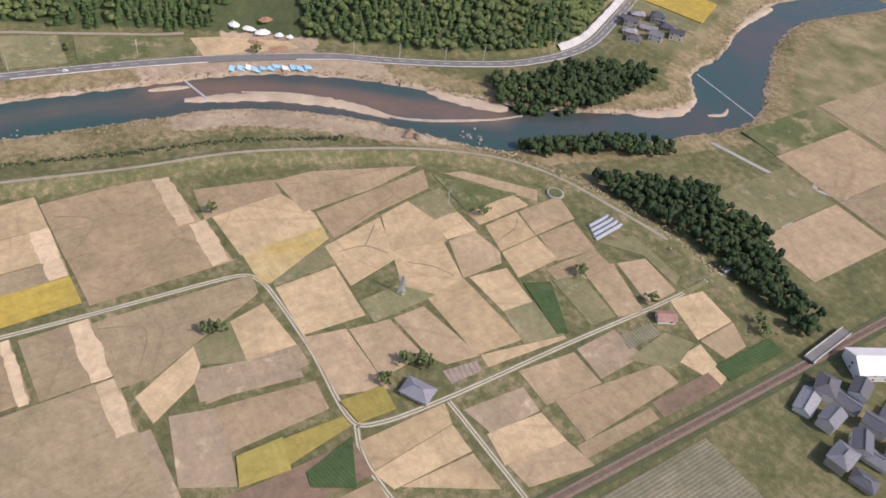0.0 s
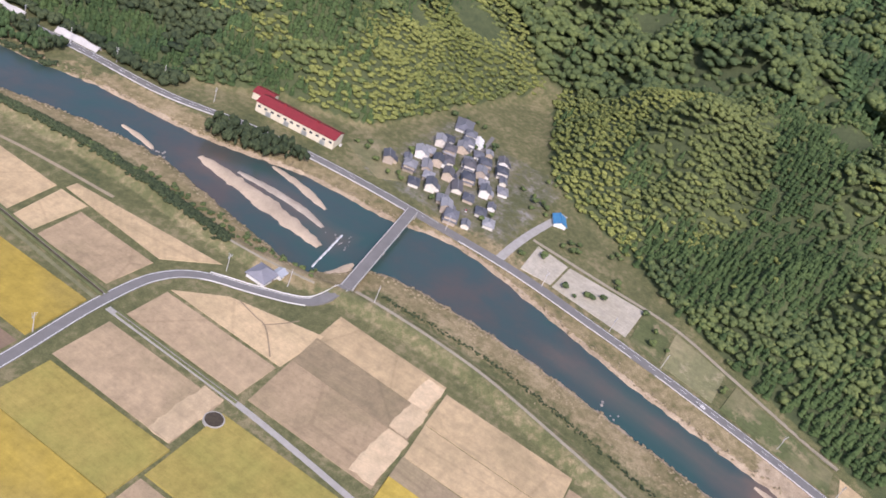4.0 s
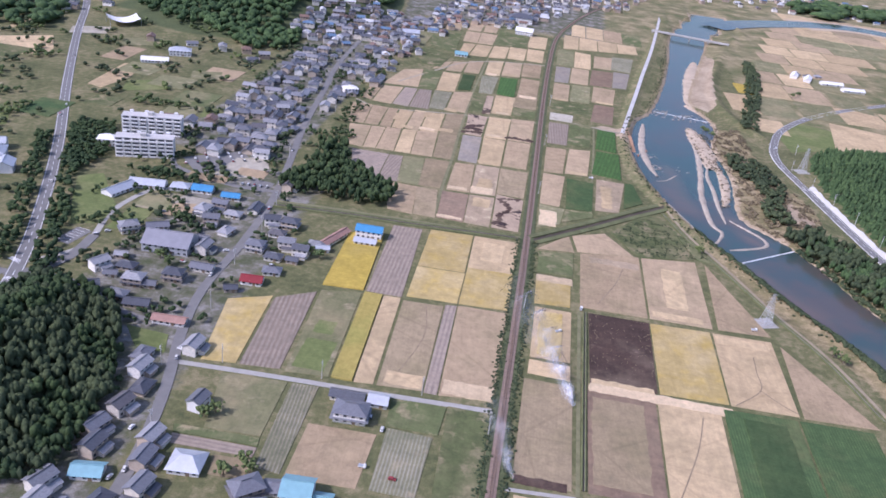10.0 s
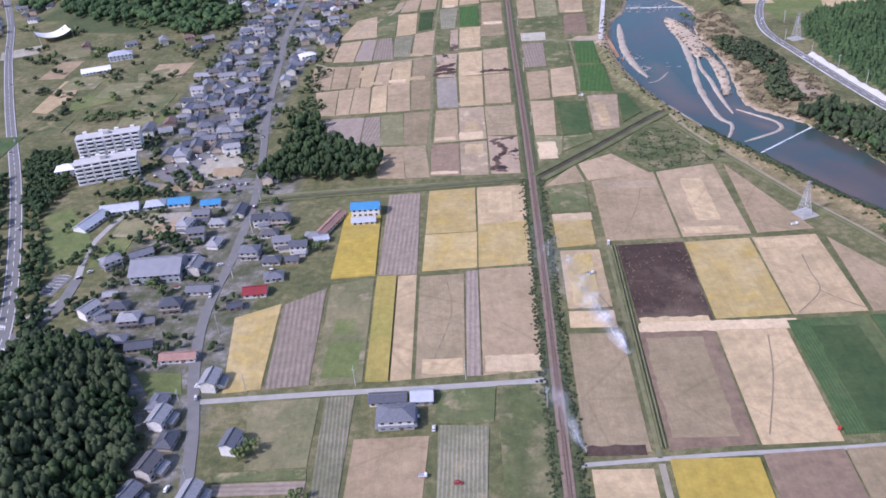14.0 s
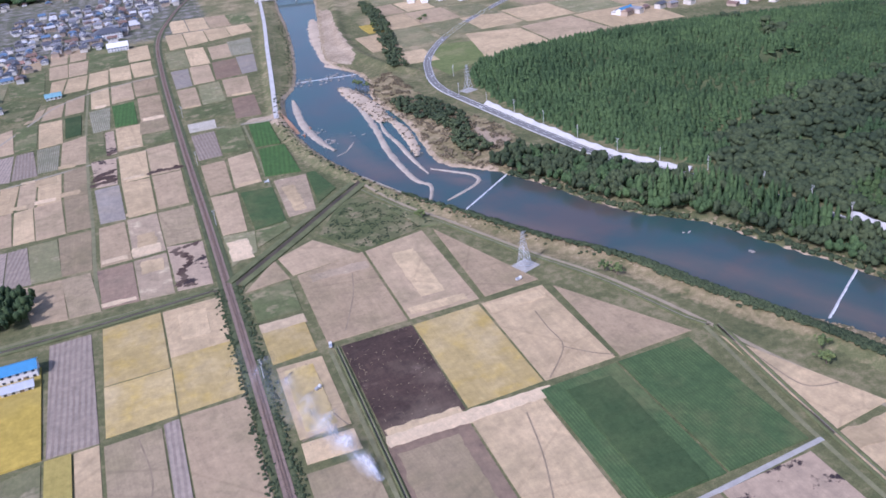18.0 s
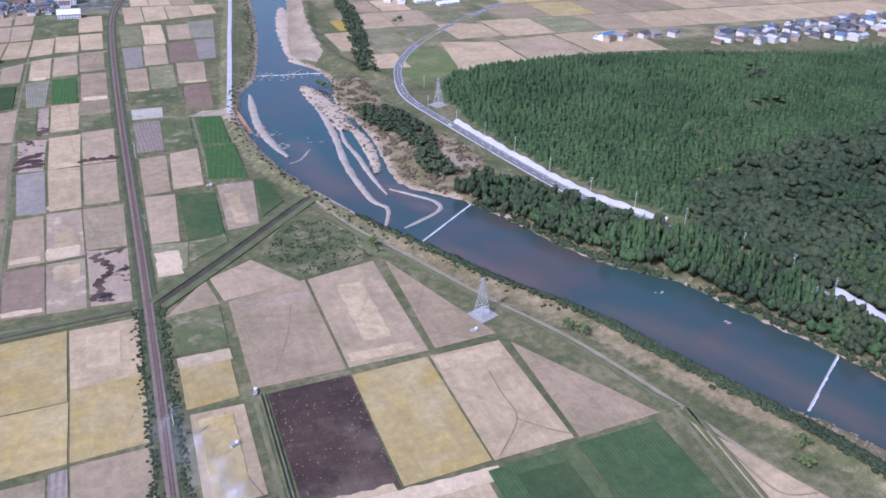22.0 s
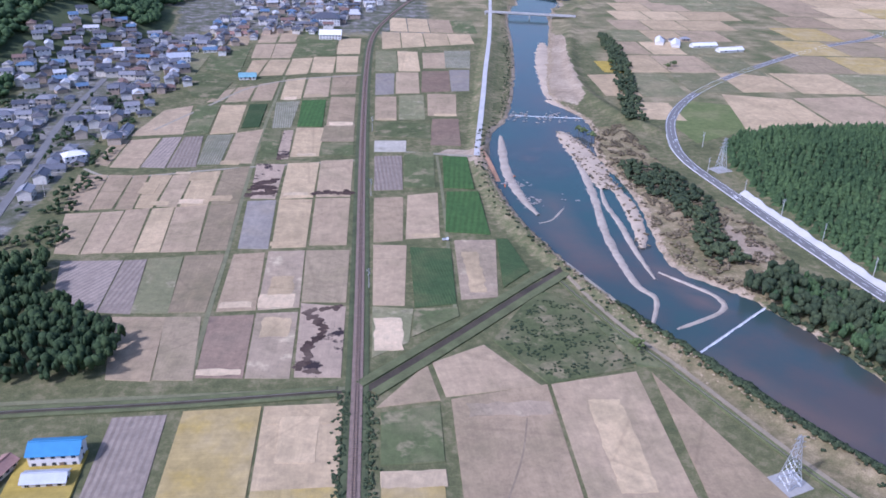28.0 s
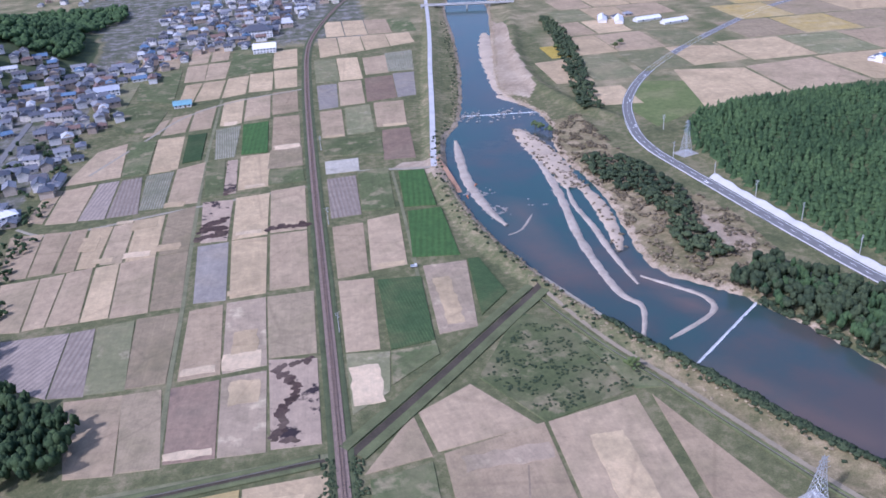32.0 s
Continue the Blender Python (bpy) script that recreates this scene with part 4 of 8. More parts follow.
# south of the farm road
row((20, 84, 115, 145), (-462, -464), -401, "oyo")
row((147, 178), -462, -398, "t")
row((186, 212), (-463, -464), -399, "t")
field([(214, -464), (246, -466), (232, -420), (214, -400)], "p")
row((187, 221, 243, 266), (-533, -528), (-468, -464), "tkp", 1.2)
row((130, 174), -534, -466, "o")
row((60, 128), -533, -466, "t")
row((179, 198, 212, 236, 262), (-602, -601), (-537, -531), "ykpp", 1.2)
row((135, 171), -571, -539, "t")
row((133, 169), -603, -573, "k")
row((60, 132), -603, -538, "k")
row((176, 210, 255), (-673, -665), (-605, -602), "tt")
row((60, 100), -608, -592, "m", 1)
row((40, 58), -676, -612, "b")
field([(211, -672), (214, -714), (226, -715), (235, -675)], "t")
field([(205, -794), (224, -738), (225, -717), (195, -720), (198, -761)], "t")
field([(179, -678), (181, -722), (192, -723), (213, -714), (211, -676)], "p")
field([(200, -796), (192, -726), (170, -725), (180, -756), (185, -790)], "t")
field([(180, -722), (178, -679), (157, -679), (155, -683), (171, -721)], "Y")
field([(174, -753), (166, -718), (137, -717), (144, -745)], "p")
field([(150, -747), (144, -776), (161, -780), (179, -774), (175, -756)], "p")
field([(182, -796), (179, -775), (161, -780), (162, -794)], "e")
field([(160, -800), (160, -834), (183, -809), (194, -800)], "g")
field([(192, -807), (150, -841), (158, -847), (189, -818)], "t")
field([(145, -778), (144, -795), (160, -794), (160, -780)], "p")
field([(147, -801), (149, -834), (160, -831), (157, -800)], "p")
field([(116, -768), (143, -774), (148, -747), (124, -739), (115, -744)], "p")
field([(142, -778), (117, -770), (118, -793), (125, -797), (143, -794)], "t")
field([(125, -799), (127, -822), (146, -824), (144, -803)], "p")
field([(147, -855), (146, -827), (127, -824), (129, -851)], "t")
field([(105, -796), (107, -822), (125, -822), (123, -799)], "p")
field([(106, -822), (104, -846), (126, -849), (125, -825)], "t")
field([(117, -713), (151, -715), (150, -684), (119, -683)], "p")
field([(111, -716), (113, -750), (126, -737), (125, -716)], "e")
field([(115, -677), (143, -674), (139, -656), (116, -654)], "p")
field([(133, -637), (118, -608), (103, -610), (115, -630), (123, -636)], "p")
field([(102, -632), (102, -677), (114, -677), (115, -654), (120, -635)], "m")
field([(116, -654), (139, -656), (133, -638), (123, -637)], "e")
field([(168, -717), (155, -685), (152, -684), (154, -715)], "e")
field([(163, -676), (165, -602), (126, -604), (126, -619), (151, -674)], "k")
field([(75, -702), (112, -701), (116, -682), (82, -682)], "t")
field([(111, -703), (85, -703), (82, -707), (84, -725), (108, -722)], "t")
field([(72, -748), (108, -741), (108, -725), (82, -728), (75, -732)], "t")
field([(71, -772), (115, -769), (114, -746), (73, -748)], "p")
field([(115, -773), (88, -775), (88, -791), (112, -793)], "p")
field([(64, -792), (87, -791), (88, -775), (68, -772)], "e")
field([(63, -791), (71, -750), (64, -749), (61, -791)], "p")
field([(69, -745), (71, -729), (64, -729), (64, -743)], "s")
field([(76, -700), (77, -681), (65, -683), (64, -699)], "o")
field([(60, -649), (65, -678), (70, -677), (71, -652)], "o")
field([(60, -629), (58, -648), (72, -651), (72, -633)], "o")
field([(59, -676), (53, -654), (47, -653), (39, -667)], "G")
field([(56, -719), (56, -679), (42, -678), (46, -716)], "p")
field([(45, -716), (41, -677), (31, -681), (31, -716)], "p")
field([(30, -684), (11, -717), (29, -716)], "p")
field([(47, -755), (49, -726), (34, -730), (34, -754)], "m")
field([(19, -726), (16, -755), (32, -754), (34, -728)], "p")
field([(6, -729), (1, -758), (15, -755), (18, -727)], "t")
field([(35, -760), (33, -789), (52, -789), (55, -760)], "t")
field([(35, -792), (36, -818), (54, -816), (53, -793)], "m")
field([(42, -816), (42, -835), (49, -836), (50, -818)], "w")
field([(41, -838), (37, -811), (23, -827), (30, -846)], "e")
field([(56, -857), (31, -851), (32, -875), (53, -877)], "p")
field([(26, -832), (6, -840), (8, -846), (27, -849)], "p")
field([(30, -875), (29, -852), (16, -855), (17, -869)], "t")
field([(12, -764), (16, -822), (28, -821), (34, -765)], "t")
field([(94, -810), (63, -809), (62, -823), (91, -826)], "e")
field([(58, -839), (90, -847), (91, -829), (61, -825)], "t")
field([(89, -850), (60, -845), (61, -864), (85, -866)], "t")
field([(68, -874), (102, -873), (106, -852), (87, -867), (64, -867)], "e")
field([(64, -795), (94, -808), (99, -795), (66, -790)], "G")
field([(104, -630), (97, -672), (111, -672), (118, -632)], "m")
field([(76, -632), (77, -674), (92, -675), (98, -635)], "t")
field([(61, -628), (97, -635), (102, -616), (71, -609)], "m")
row((4, 38), -676, -614, "t")
row((4, 12), -800, -758, "t")
row((4, 14), -840, -803, "b")
row((4, 15), -884, -846, "G")
row((88, 104), -846, -812, "t")
# beyond the river
row((222, 262), (362, 355), (412, 408), "p")
field([(250, 300), (300, 330), (318, 400), (280, 415), (246, 352)], "l")
row((212, 246, 290), (430, 424), (505, 512), "pe")
row((354, 396), (520, 500), (590, 575), "e")
row((296, 345, 398), (440, 446), (512, 515), "ep")
row((232, 254), 515, 560, "y")
row((258, 300, 350), 516, 590, "pt")
field([(300, 322), (380, 345), (380, 420), (322, 436)], "p")
field([(384, 346), (455, 352), (450, 430), (384, 424)], "t")
field([(460, 352), (540, 340), (545, 430), (455, 432)], "p")
for j, yy in enumerate(np.arange(440, 1180, 78)):
    xs = np.arange(400 + 34 * j, 1500, 62) if yy < 900 else np.arange(420, 1700, 75)
    row(list(xs), (yy, yy - 60), (yy + 76, yy + 16), [RNG.choice(list("tptppYmtpkpe")) for _ in xs], 2.4)
# south bank plain
row((30, 70, 110), -1010, -940, "te")
row((20, 70, 120, 150), -1090, -1014, "ktg")
row((-10, 40, 90, 150), -1180, -1095, "etk")
field([(327, -1080), (335, -1123), (292, -1139), (273, -1102)], "y")
field([(318, -1062), (325, -1078), (272, -1100), (262, -1080), (300, -1070)], "e")
# between the river road and the hill
field([(401, -513), (435, -511), (432, -534), (402, -533)], "c")
field([(401, -536), (432, -537), (434, -590), (396, -588)], "c")
field([(396, -592), (432, -592), (430, -612), (390, -612)], "g")
field([(390, -615), (430, -615), (418, -650), (384, -648)], "e")
field([(382, -655), (412, -660), (388, -722), (366, -720)], "g")
field([(362, -728), (386, -728), (372, -782), (350, -788)], "p")
field([(420, -362), (450, -372), (425, -420), (402, -400)], "e")
for j, yy in enumerate(np.arange(595, 1000, 66)):
    row([268 + 17 * j, 306 + 20 * j, 346 + 24 * j, 392 + 32 * j], yy, yy + 64, [RNG.choice(list("tptepp")) for _ in range(3)], 3.0)


def patch(x0, x1, y0, y1, kind, label, name="straw_strip", rag=1.2, lift=0.26):
    """A ragged strip within a plot: straw, standing rice, ash."""
    def side(a, b):
        a, b = np.array(a, float), np.array(b, float)
        n = max(2, int(np.linalg.norm(b - a) / (1.6 + 0.9 * rag)))
        out = (b - a) / np.linalg.norm(b - a) @ np.array(((0, -1), (1, 0)))
        return [a + (b - a) * k / n - out * RNG.uniform(-0.35, 0.35) * min(rag, (x1 - x0) / 3, (y1 - y0) / 3) for k in range(n)]
    ob = field(side((x0, y0), (x1, y0)) + side((x1, y0), (x1, y1)) + side((x1, y1), (x0, y1)) + side((x0, y1), (x0, y0)), kind)
    ob.name, ob.location.z = name, lift
    tagged(ob, label, "field strip", "strips in the fields", "structure")


patch(92, 105, -68, -16, "p", "pale straw strip left in the middle of a paddy")
patch(14, 27, -146, -100, "Y", "patch of standing yellow rice", lift=0.3)
patch(43, 116, -171, -164, "h", "pale straw strip along a paddy edge")
patch(10, 32, -62, -54, "h", "pale straw strip along a paddy edge")
patch(-31, -6, -196, -185, "h", "pale straw strip along a paddy edge")
patch(9, 32, -249, -244, "d", "line of black ash along a paddy edge", "ash_strip")
patch(-107, -91, -197, -171, "l", "green square of young crop", "crop_strip")
patch(-106, -96, -164, -152, "l", "green square of young crop", "crop_strip")
patch(-28, -14, -48, -22, "p", "paler rectangle of straw in a paddy", rag=1.5)
for x0, x1, y0, y1 in ((223, 242, -530, -521), (244, 263, -528, -519), (190, 220, -532, -521), (200, 211, -601, -594), (213, 235, -601, -593), (212, 252, -666, -658), (178, 209, -671, -663), (148, 179, -461, -451), (134, 168, -602, -594), (103, 130, -602, -595), (135, 170, -570, -566)):
    patch(x0, x1, y0, y1, "h", "pale straw strip along a paddy edge", rag=1.6)


def blotch(x, y, r, kind, label, name, lift):
    """A rounded, frayed patch."""
    n = 18
    ph = RNG.uniform(0, 6.28, 3)
    pts = []
    for i in range(n):
        a = 6.283 * i / n
        q = r * (1 + 0.28 * math.sin(2 * a + ph[0]) + 0.22 * math.sin(3 * a + ph[1]) + 0.16 * math.sin(5 * a + ph[2]) + RNG.uniform(-0.12, 0.12))
        pts.append((x + q * math.cos(a) * 1.15, y + q * math.sin(a)))
    ob = field(pts, kind)
    ob.name, ob.location.z = name, lift
    tagged(ob, label, "field strip", "strips in the fields", "structure")


def burnt_trail(way, wide):
    """Overlapping blotches of ash along a winding line."""
    c = spline(way, 2.6)
    for i, (x, y) in enumerate(c):
        blotch(x + RNG.uniform(-1, 1), y + RNG.uniform(-0.8, 0.8), wide * RNG.uniform(0.6, 1.25), "d", "black ash of burnt straw on a paddy", "ash_strip", 0.235 + 0.004 * (i % 7))


burnt_trail([(-10, 61), (-18, 60), (-24, 58), (-20, 50), (-16, 42), (-19, 34), (-23, 26), (-21, 18), (-24, 10), (-17, 7)], 1.7)
burnt_trail([(-70, 202), (-64, 204), (-58, 207), (-60, 214), (-68, 212), (-66, 220), (-59, 224)], 3.0)
burnt_trail([(-30, 203), (-24, 205), (-17, 203), (-11, 204)], 2.4)
burnt_trail([(-61, 268), (-58, 272), (-56, 270)], 2.0)
burnt_trail([(156, -312), (164, -304), (172, -298), (177, -306), (168, -313)], 4.0)
for x0, x1, y0, y1, k in ((-66, -49, 7, 11, "h"), (-48, -32, 62, 74, "h"), (-45, -34, 74, 92, "p"), (-66, -52, 62, 67, "h"), (-44, -32, 36, 52, "p"), (-50, -34, 129, 133, "p"), (-50, -36, 200, 204, "h"), (-112, -98, 188, 194, "h"), (-114, -100, 226, 240, "p"), (-140, -131, 204, 222, "p"), (-128, -118, 186, 191, "p"),
                          (-124, -115, 238, 241, "h"), (-95, -82, 192, 200, "p"), (-48, -36, 272, 277, "h"), (-30, -12, 342, 350, "h"), (-116, -104, 322, 330, "p"), (-72, -62, 414, 422, "h"), (-54, -40, 424, 430, "p"), (-98, -86, 255, 262, "p"), (54, 62, 74, 118, "p"), (7, 19, 24, 50, "h"), (28, 42, 138, 142, "p"), (8, 22, 356, 360, "p"), (54, 72, 368, 373, "p"),
                          (44, 76, -24, -16, "m"), (82, 112, -82, -76, "p"), (44, 76, -168, -160, "p"), (-60, -42, -196, -186, "p"), (-34, -8, -26, -18, "p"), (118, 148, -100, -92, "p"), (44, 74, -314, -309, "p"), (80, 106, -384, -378, "p"), (12, 32, -332, -318, "p"), (197, 224, -250, -240, "p")):
    patch(x0, x1, y0, y1, k, "pale strewn straw on a paddy", rag=2.5, lift=0.24 + RNG.uniform(0, 0.02))
row((4, 58), -610, -540, "m")
row((4, 56), -536, -468, "t")
row((4, 18), -462, -404, "t")
# gardens and plots west of the village
for x0, x1, y0, y1, k in ((-262, -246, -92, -60, "l"), (-262, -240, -58, -30, "e"), (-430, -395, -150, -100, "e"), (-392, -350, -150, -118, "g"), (-640, -585, 300, 370, "p"), (-455, -430, 250, 300, "t"), (-420, -385, 215, 250, "e"), (-375, -340, 190, 225, "e"),
                          (-470, -440, 20, 80, "g"), (-520, -480, 60, 130, "e"), (-430, -400, 70, 110, "G"), (-395, -372, 115, 140, "g"), (-335, -300, 150, 190, "g"), (-345, -310, 235, 275, "t"), (-560, -520, 180, 240, "g"), (-240, -215, -30, -45, "c"), (-252, -222, 0, 12, "t"), (-222, -200, 20, 34, "t")):
    field([(x0, min(y0, y1)), (x1, min(y0, y1)), (x1, max(y0, y1)), (x0, max(y0, y1))], k)
field([(-318, -28), (-305, -17), (-272, -62), (-268, -88), (-284, -96), (-300, -66)], "l")
for pts, k in (([(-577, 263), (-534, 296), (-499, 239), (-536, 201)], "p"), ([(-424, 240), (-408, 250), (-398, 200), (-404, 160), (-420, 165)], "p"), ([(-395, 190), (-360, 215), (-350, 185), (-384, 160)], "l"), ([(-300, 150), (-262, 162), (-258, 140), (-296, 126)], "l"),
               ([(-330, 140), (-304, 150), (-300, 122), (-326, 112)], "e"), ([(-470, 40), (-432, 66), (-418, 40), (-452, 10)], "l"), ([(-510, 90), (-474, 116), (-462, 92), (-498, 62)], "e"), ([(-450, -10), (-414, 18), (-400, -8), (-436, -40)], "l"), ([(-540, 30), (-500, 56), (-488, 34), (-526, 6)], "o"),
               ([(-246, -46), (-226, -40), (-222, -58), (-242, -64)], "t"), ([(-236, 8), (-206, 20), (-200, 34), (-212, 62), (-232, 50)], "c"), ([(-560, -40), (-520, -10), (-506, -34), (-546, -66)], "e"), ([(-492, -60), (-460, -36), (-448, -60), (-480, -86)], "l"), ([(-356, 250), (-330, 262), (-322, 236), (-348, 226)], "e"),
               ([(-540, 345), (-505, 365), (-495, 335), (-528, 318)], "c"), ([(-470, 330), (-436, 350), (-426, 322), (-460, 302)], "e")):
    field(pts, k)
row((-184, -162), (482, 480), (598, 590), "e")
field([(-150, 420), (-128, 415), (-124, 470), (-150, 500), (-172, 490)], "g")
patch(121, 142, -239, -172, "D", "darker green part of a crop field", "crop_strip", 1.0, 0.55)
patch(44, 70, -240, -176, "k", "paler tilled strip of a paddy", "tilled_strip", 2.0)
row((-46, -12), -812, -742, "w")
row((-84, -48), -812, -742, "g")
row((-84, -50, -14), -738, -680, "te")
row((-84, -48, -12), -676, -600, "tk")

GRASS_LANE = plain("grass_lane", (0.185, 0.18, 0.095), 0.95, grain=0.9, vary=0.35, which="World", rise=0.05)
RUT = plain("wheel_rut", (0.25, 0.195, 0.125), 0.95, grain=1.2, vary=0.35, which="World", rise=0.04)
for line in ([(137, -109), (136, -125), (135, -142), (119, -160)], [(135, -142), (144, -152), (152, -158)], [(203, -170), (205, -190), (208, -212), (221, -217)], [(234, -424), (231, -436), (229, -444), (215, -458)], [(229, -442), (238, -448), (246, -452)],
             [(165, -541), (152, -553), (139, -568)], [(165, -566), (152, -553), (139, -541)], [(161, -604), (152, -622), (130, -612)], [(243, -606), (232, -622), (212, -606)], [(160, -722), (158, -736), (148, -744)], [(158, -736), (170, -748)],
             [(138, -750), (130, -760), (120, -766)], [(133, -805), (136, -816), (142, -822)], [(22, -126), (21, -146), (11, -151)], [(24, -98), (24, -126), (31, -150)], [(-52, -118), (-48, -150), (-56, -190)], [(66, -26), (60, -50), (48, -80)], [(100, -176), (94, -204), (82, -240)]):
    ribbon("wheel_rut", line, 0.7, 0, RUT, "dark wheel rut across a paddy", depth=0.06, z=0.262, step=2.5, category="rut")
# ---------------------------------------------------------------- paths, canal, bridges, river works
for pts, wide, mat, label in (
    ([(4, -254), (60, -250), (120, -247), (192, -240)], 2.2, CONCRETE, "pale concrete farm lane between paddies"),
    ([(37, -92), (37, -251)], 1.8, GRASS_LANE, "narrow earth lane beside a ditch"),
    ([(37, -254), (37, -320), (36, -396)], 2.6, PATH_EARTH, "narrow earth lane beside a ditch"),
    ([(200, -158), (195, -200), (191, -241), (188, -310), (183, -388)], 2.0, GRASS_LANE, "straight earth farm lane"),
    ([(-163, -211), (-110, -208), (-60, -206), (-4, -203)], 3.4, CONCRETE, "pale concrete lane from the street to the railway"),
    ([(-68, 3), (-70.5, 62), (-72, 124), (-75, 196), (-77, 258), (-79, 335), (-79, 410), (-79, 490)], 2.2, GRASS_LANE, "narrow worn farm lane"),
    ([(-186, 248), (-165, 233), (-136, 236), (-106, 244), (-74, 251), (-8, 263)], 2.2, PATH_EARTH, "pale farm lane across the paddies"),
    ([(-181, -13), (-130, -9), (-74, -7), (-4, -4)], 2.6, GRASS_LANE, "grey lane beside the canal"),
    ([(45, 58), (47, 130), (49, 200), (50, 272)], 1.8, GRASS_LANE, "earth lane between plots"),
    ([(28, 280), (52, 276), (78, 270)], 3.2, PATH_EARTH, "sandy lane up to the levee"),
    ([(78, 268), (84, 310), (100, 420), (113, 513), (140, 700), (178, 1005)], 4.2, CONCRETE_NEW, "pale concrete road on the levee"),
    ([(183, -391), (182, -470), (177, -534)], 3.0, CONCRETE, "straight grey concrete lane between paddies"),
    ([(394, -498), (425, -499), (456, -502), (496, -508)], 6.0, CONCRETE, "pale lane from the river road to the hillside"),
    ([(398, -455), (430, -440), (470, -430), (520, -425), (552, -420)], 3.2, ASPHALT, "narrow village lane"),
    ([(440, -505), (438, -560), (436, -612), (420, -655), (392, -725)], 3.0, PATH_EARTH, "earth lane along the foot of the hill"),
    ([(-273, -155), (-240, -160), (-205, -178), (-172, -183)], 3.6, ASPHALT, "lane from the street to the trunk road"),
    ([(-283, -150), (-262, -120), (-270, -70), (-262, -30), (-240, -20)], 4.0, CONCRETE, "curved drive to a low building"),
    ([(-181, 2), (-215, 0), (-262, 14), (-275, 30)], 4.5, ASPHALT, "lane to the apartment car park"),
    ([(20, -1075), (60, -1030), (100, -1000), (150, -985)], 3.0, CONCRETE, "pale lane on the far plain"),
    ([(-60, -1180), (-16, -1100), (30, -1050)], 3.0, CONCRETE, "pale lane on the far plain"),
    ([(58, -928), (70, -965), (86, -1010), (110, -1060)], 3.0, CONCRETE, "pale lane beyond the stream"),
):
    ribbon("farm_lane", pts, wide, 0.14 + 0.004 * (len(label) % 7), mat, label, depth=0.6)
TRACK = plain("wheel_track", (0.5, 0.46, 0.38), 0.95, grain=1.2, vary=0.2, which="World")
VERGE = plain("lane_verge", (0.21, 0.2, 0.1), 0.95, grain=0.9, vary=0.35, which="World", rise=0.05)
for pts in ([(177, -534), (171, -602), (167, -660), (164, -674), (154, -680), (110, -682), (70, -680), (61, -688), (58, -722), (58, -792), (57, -850), (58, -900)], [(56, -722), (32, -723), (2, -724)], [(64, -681), (46, -676), (10, -679)]):
    c = thing("farm_lane", pose(0, 0, 0), "farm lane of two pale wheel tracks with grass between", "lane", kind="structure")
    ribbon("verge", pts, 3.0, 0.12, VERGE, parent=c, depth=0.5)
    line = spline(pts, 3.0)
    d = np.gradient(line, axis=0)
    d /= np.linalg.norm(d, axis=1)[:, None]
    for s in (-0.7, 0.7):
        ribbon("wheel_track", (line + np.stack([-d[:, 1], d[:, 0]], -1) * s)[::2], 0.65, 0.15, TRACK, parent=c, depth=0.1)
ribbon("farm_lane", [(-160, 330), (-131, 396), (-106, 449), (-69, 480), (-7, 499)], 2.4, 0.24, PATH_EARTH, "pale lane along the northern paddies", depth=0.6)
PATH_SAND = plain("sandy_track", (0.3, 0.25, 0.165), 0.95, grain=0.8, vary=0.25, which="World")
LEVEE_TOP = spline([(287, -458), (288, -500), (286, -540), (276, -590), (263, -648), (253, -708), (231, -768), (212, -810), (191, -841), (161, -863), (121, -877), (86, -887)], 6)
ribbon("levee_path", LEVEE_TOP[::3], 2.0, 0.06, PATH_EARTH, "worn gravel track on the levee", depth=0.4)
ribbon("levee_path", [(108, 102), (126, 60), (145, 20), (173, -36), (200, -80), (218, -130), (236, -172), (251, -218), (262, -270), (266, -330), (264, -390), (274, -440)], 1.6, 0.05, PATH_EARTH, "worn earth track on the levee", depth=0.4)

ribbon("levee_path", [(106, 90), (121, 44), (138, 6), (162, -52), (184, -98), (201, -150), (211, -190), (224, -228), (236, -270), (244, -330)], 2.2, 0.1, PATH_SAND, "sandy track at the foot of the levee", depth=0.4)
CONCRETE_OLD = plain("old_concrete", (0.2, 0.19, 0.155), 0.9, grain=1.0, vary=0.3, which="World")
DITCH = plain("ditch_bed", (0.075, 0.06, 0.04), 0.6, grain=0.5, vary=0.45, which="World", spec=0.25)
CANAL_GRASS = plain("canal_grass", (0.125, 0.136, 0.06), 0.95, grain=0.8, vary=0.35, which="World", rise=0.1)


def canal(pts, wide, label):
    """A ditch: dark bed, two grassy banks with a lip, and a concrete edge."""
    c = thing("canal", pose(0, 0, 0), label, "canal", kind="structure")
    strip("bed", pts, wide * 0.32, 0.10, DITCH, c)
    line = spline(pts, 5) if len(pts) > 2 else np.array([np.array(pts[0]) + (np.array(pts[1]) - np.array(pts[0])) * k / 20 for k in range(21)])
    d = np.gradient(line, axis=0)
    d /= np.linalg.norm(d, axis=1)[:, None]
    nrm = np.stack([-d[:, 1], d[:, 0]], -1)
    for s in (-1, 1):
        ribbon("bank", (line + nrm * s * wide * 0.4)[::2], wide * 0.4, 0.7, CANAL_GRASS, parent=c, depth=1.0, crown=0.25)
        if wide < 8:
            ribbon("edge", (line + nrm * s * wide * 0.19)[::2], 0.25, 0.45, CONCRETE_OLD, parent=c, depth=0.6)
    return c


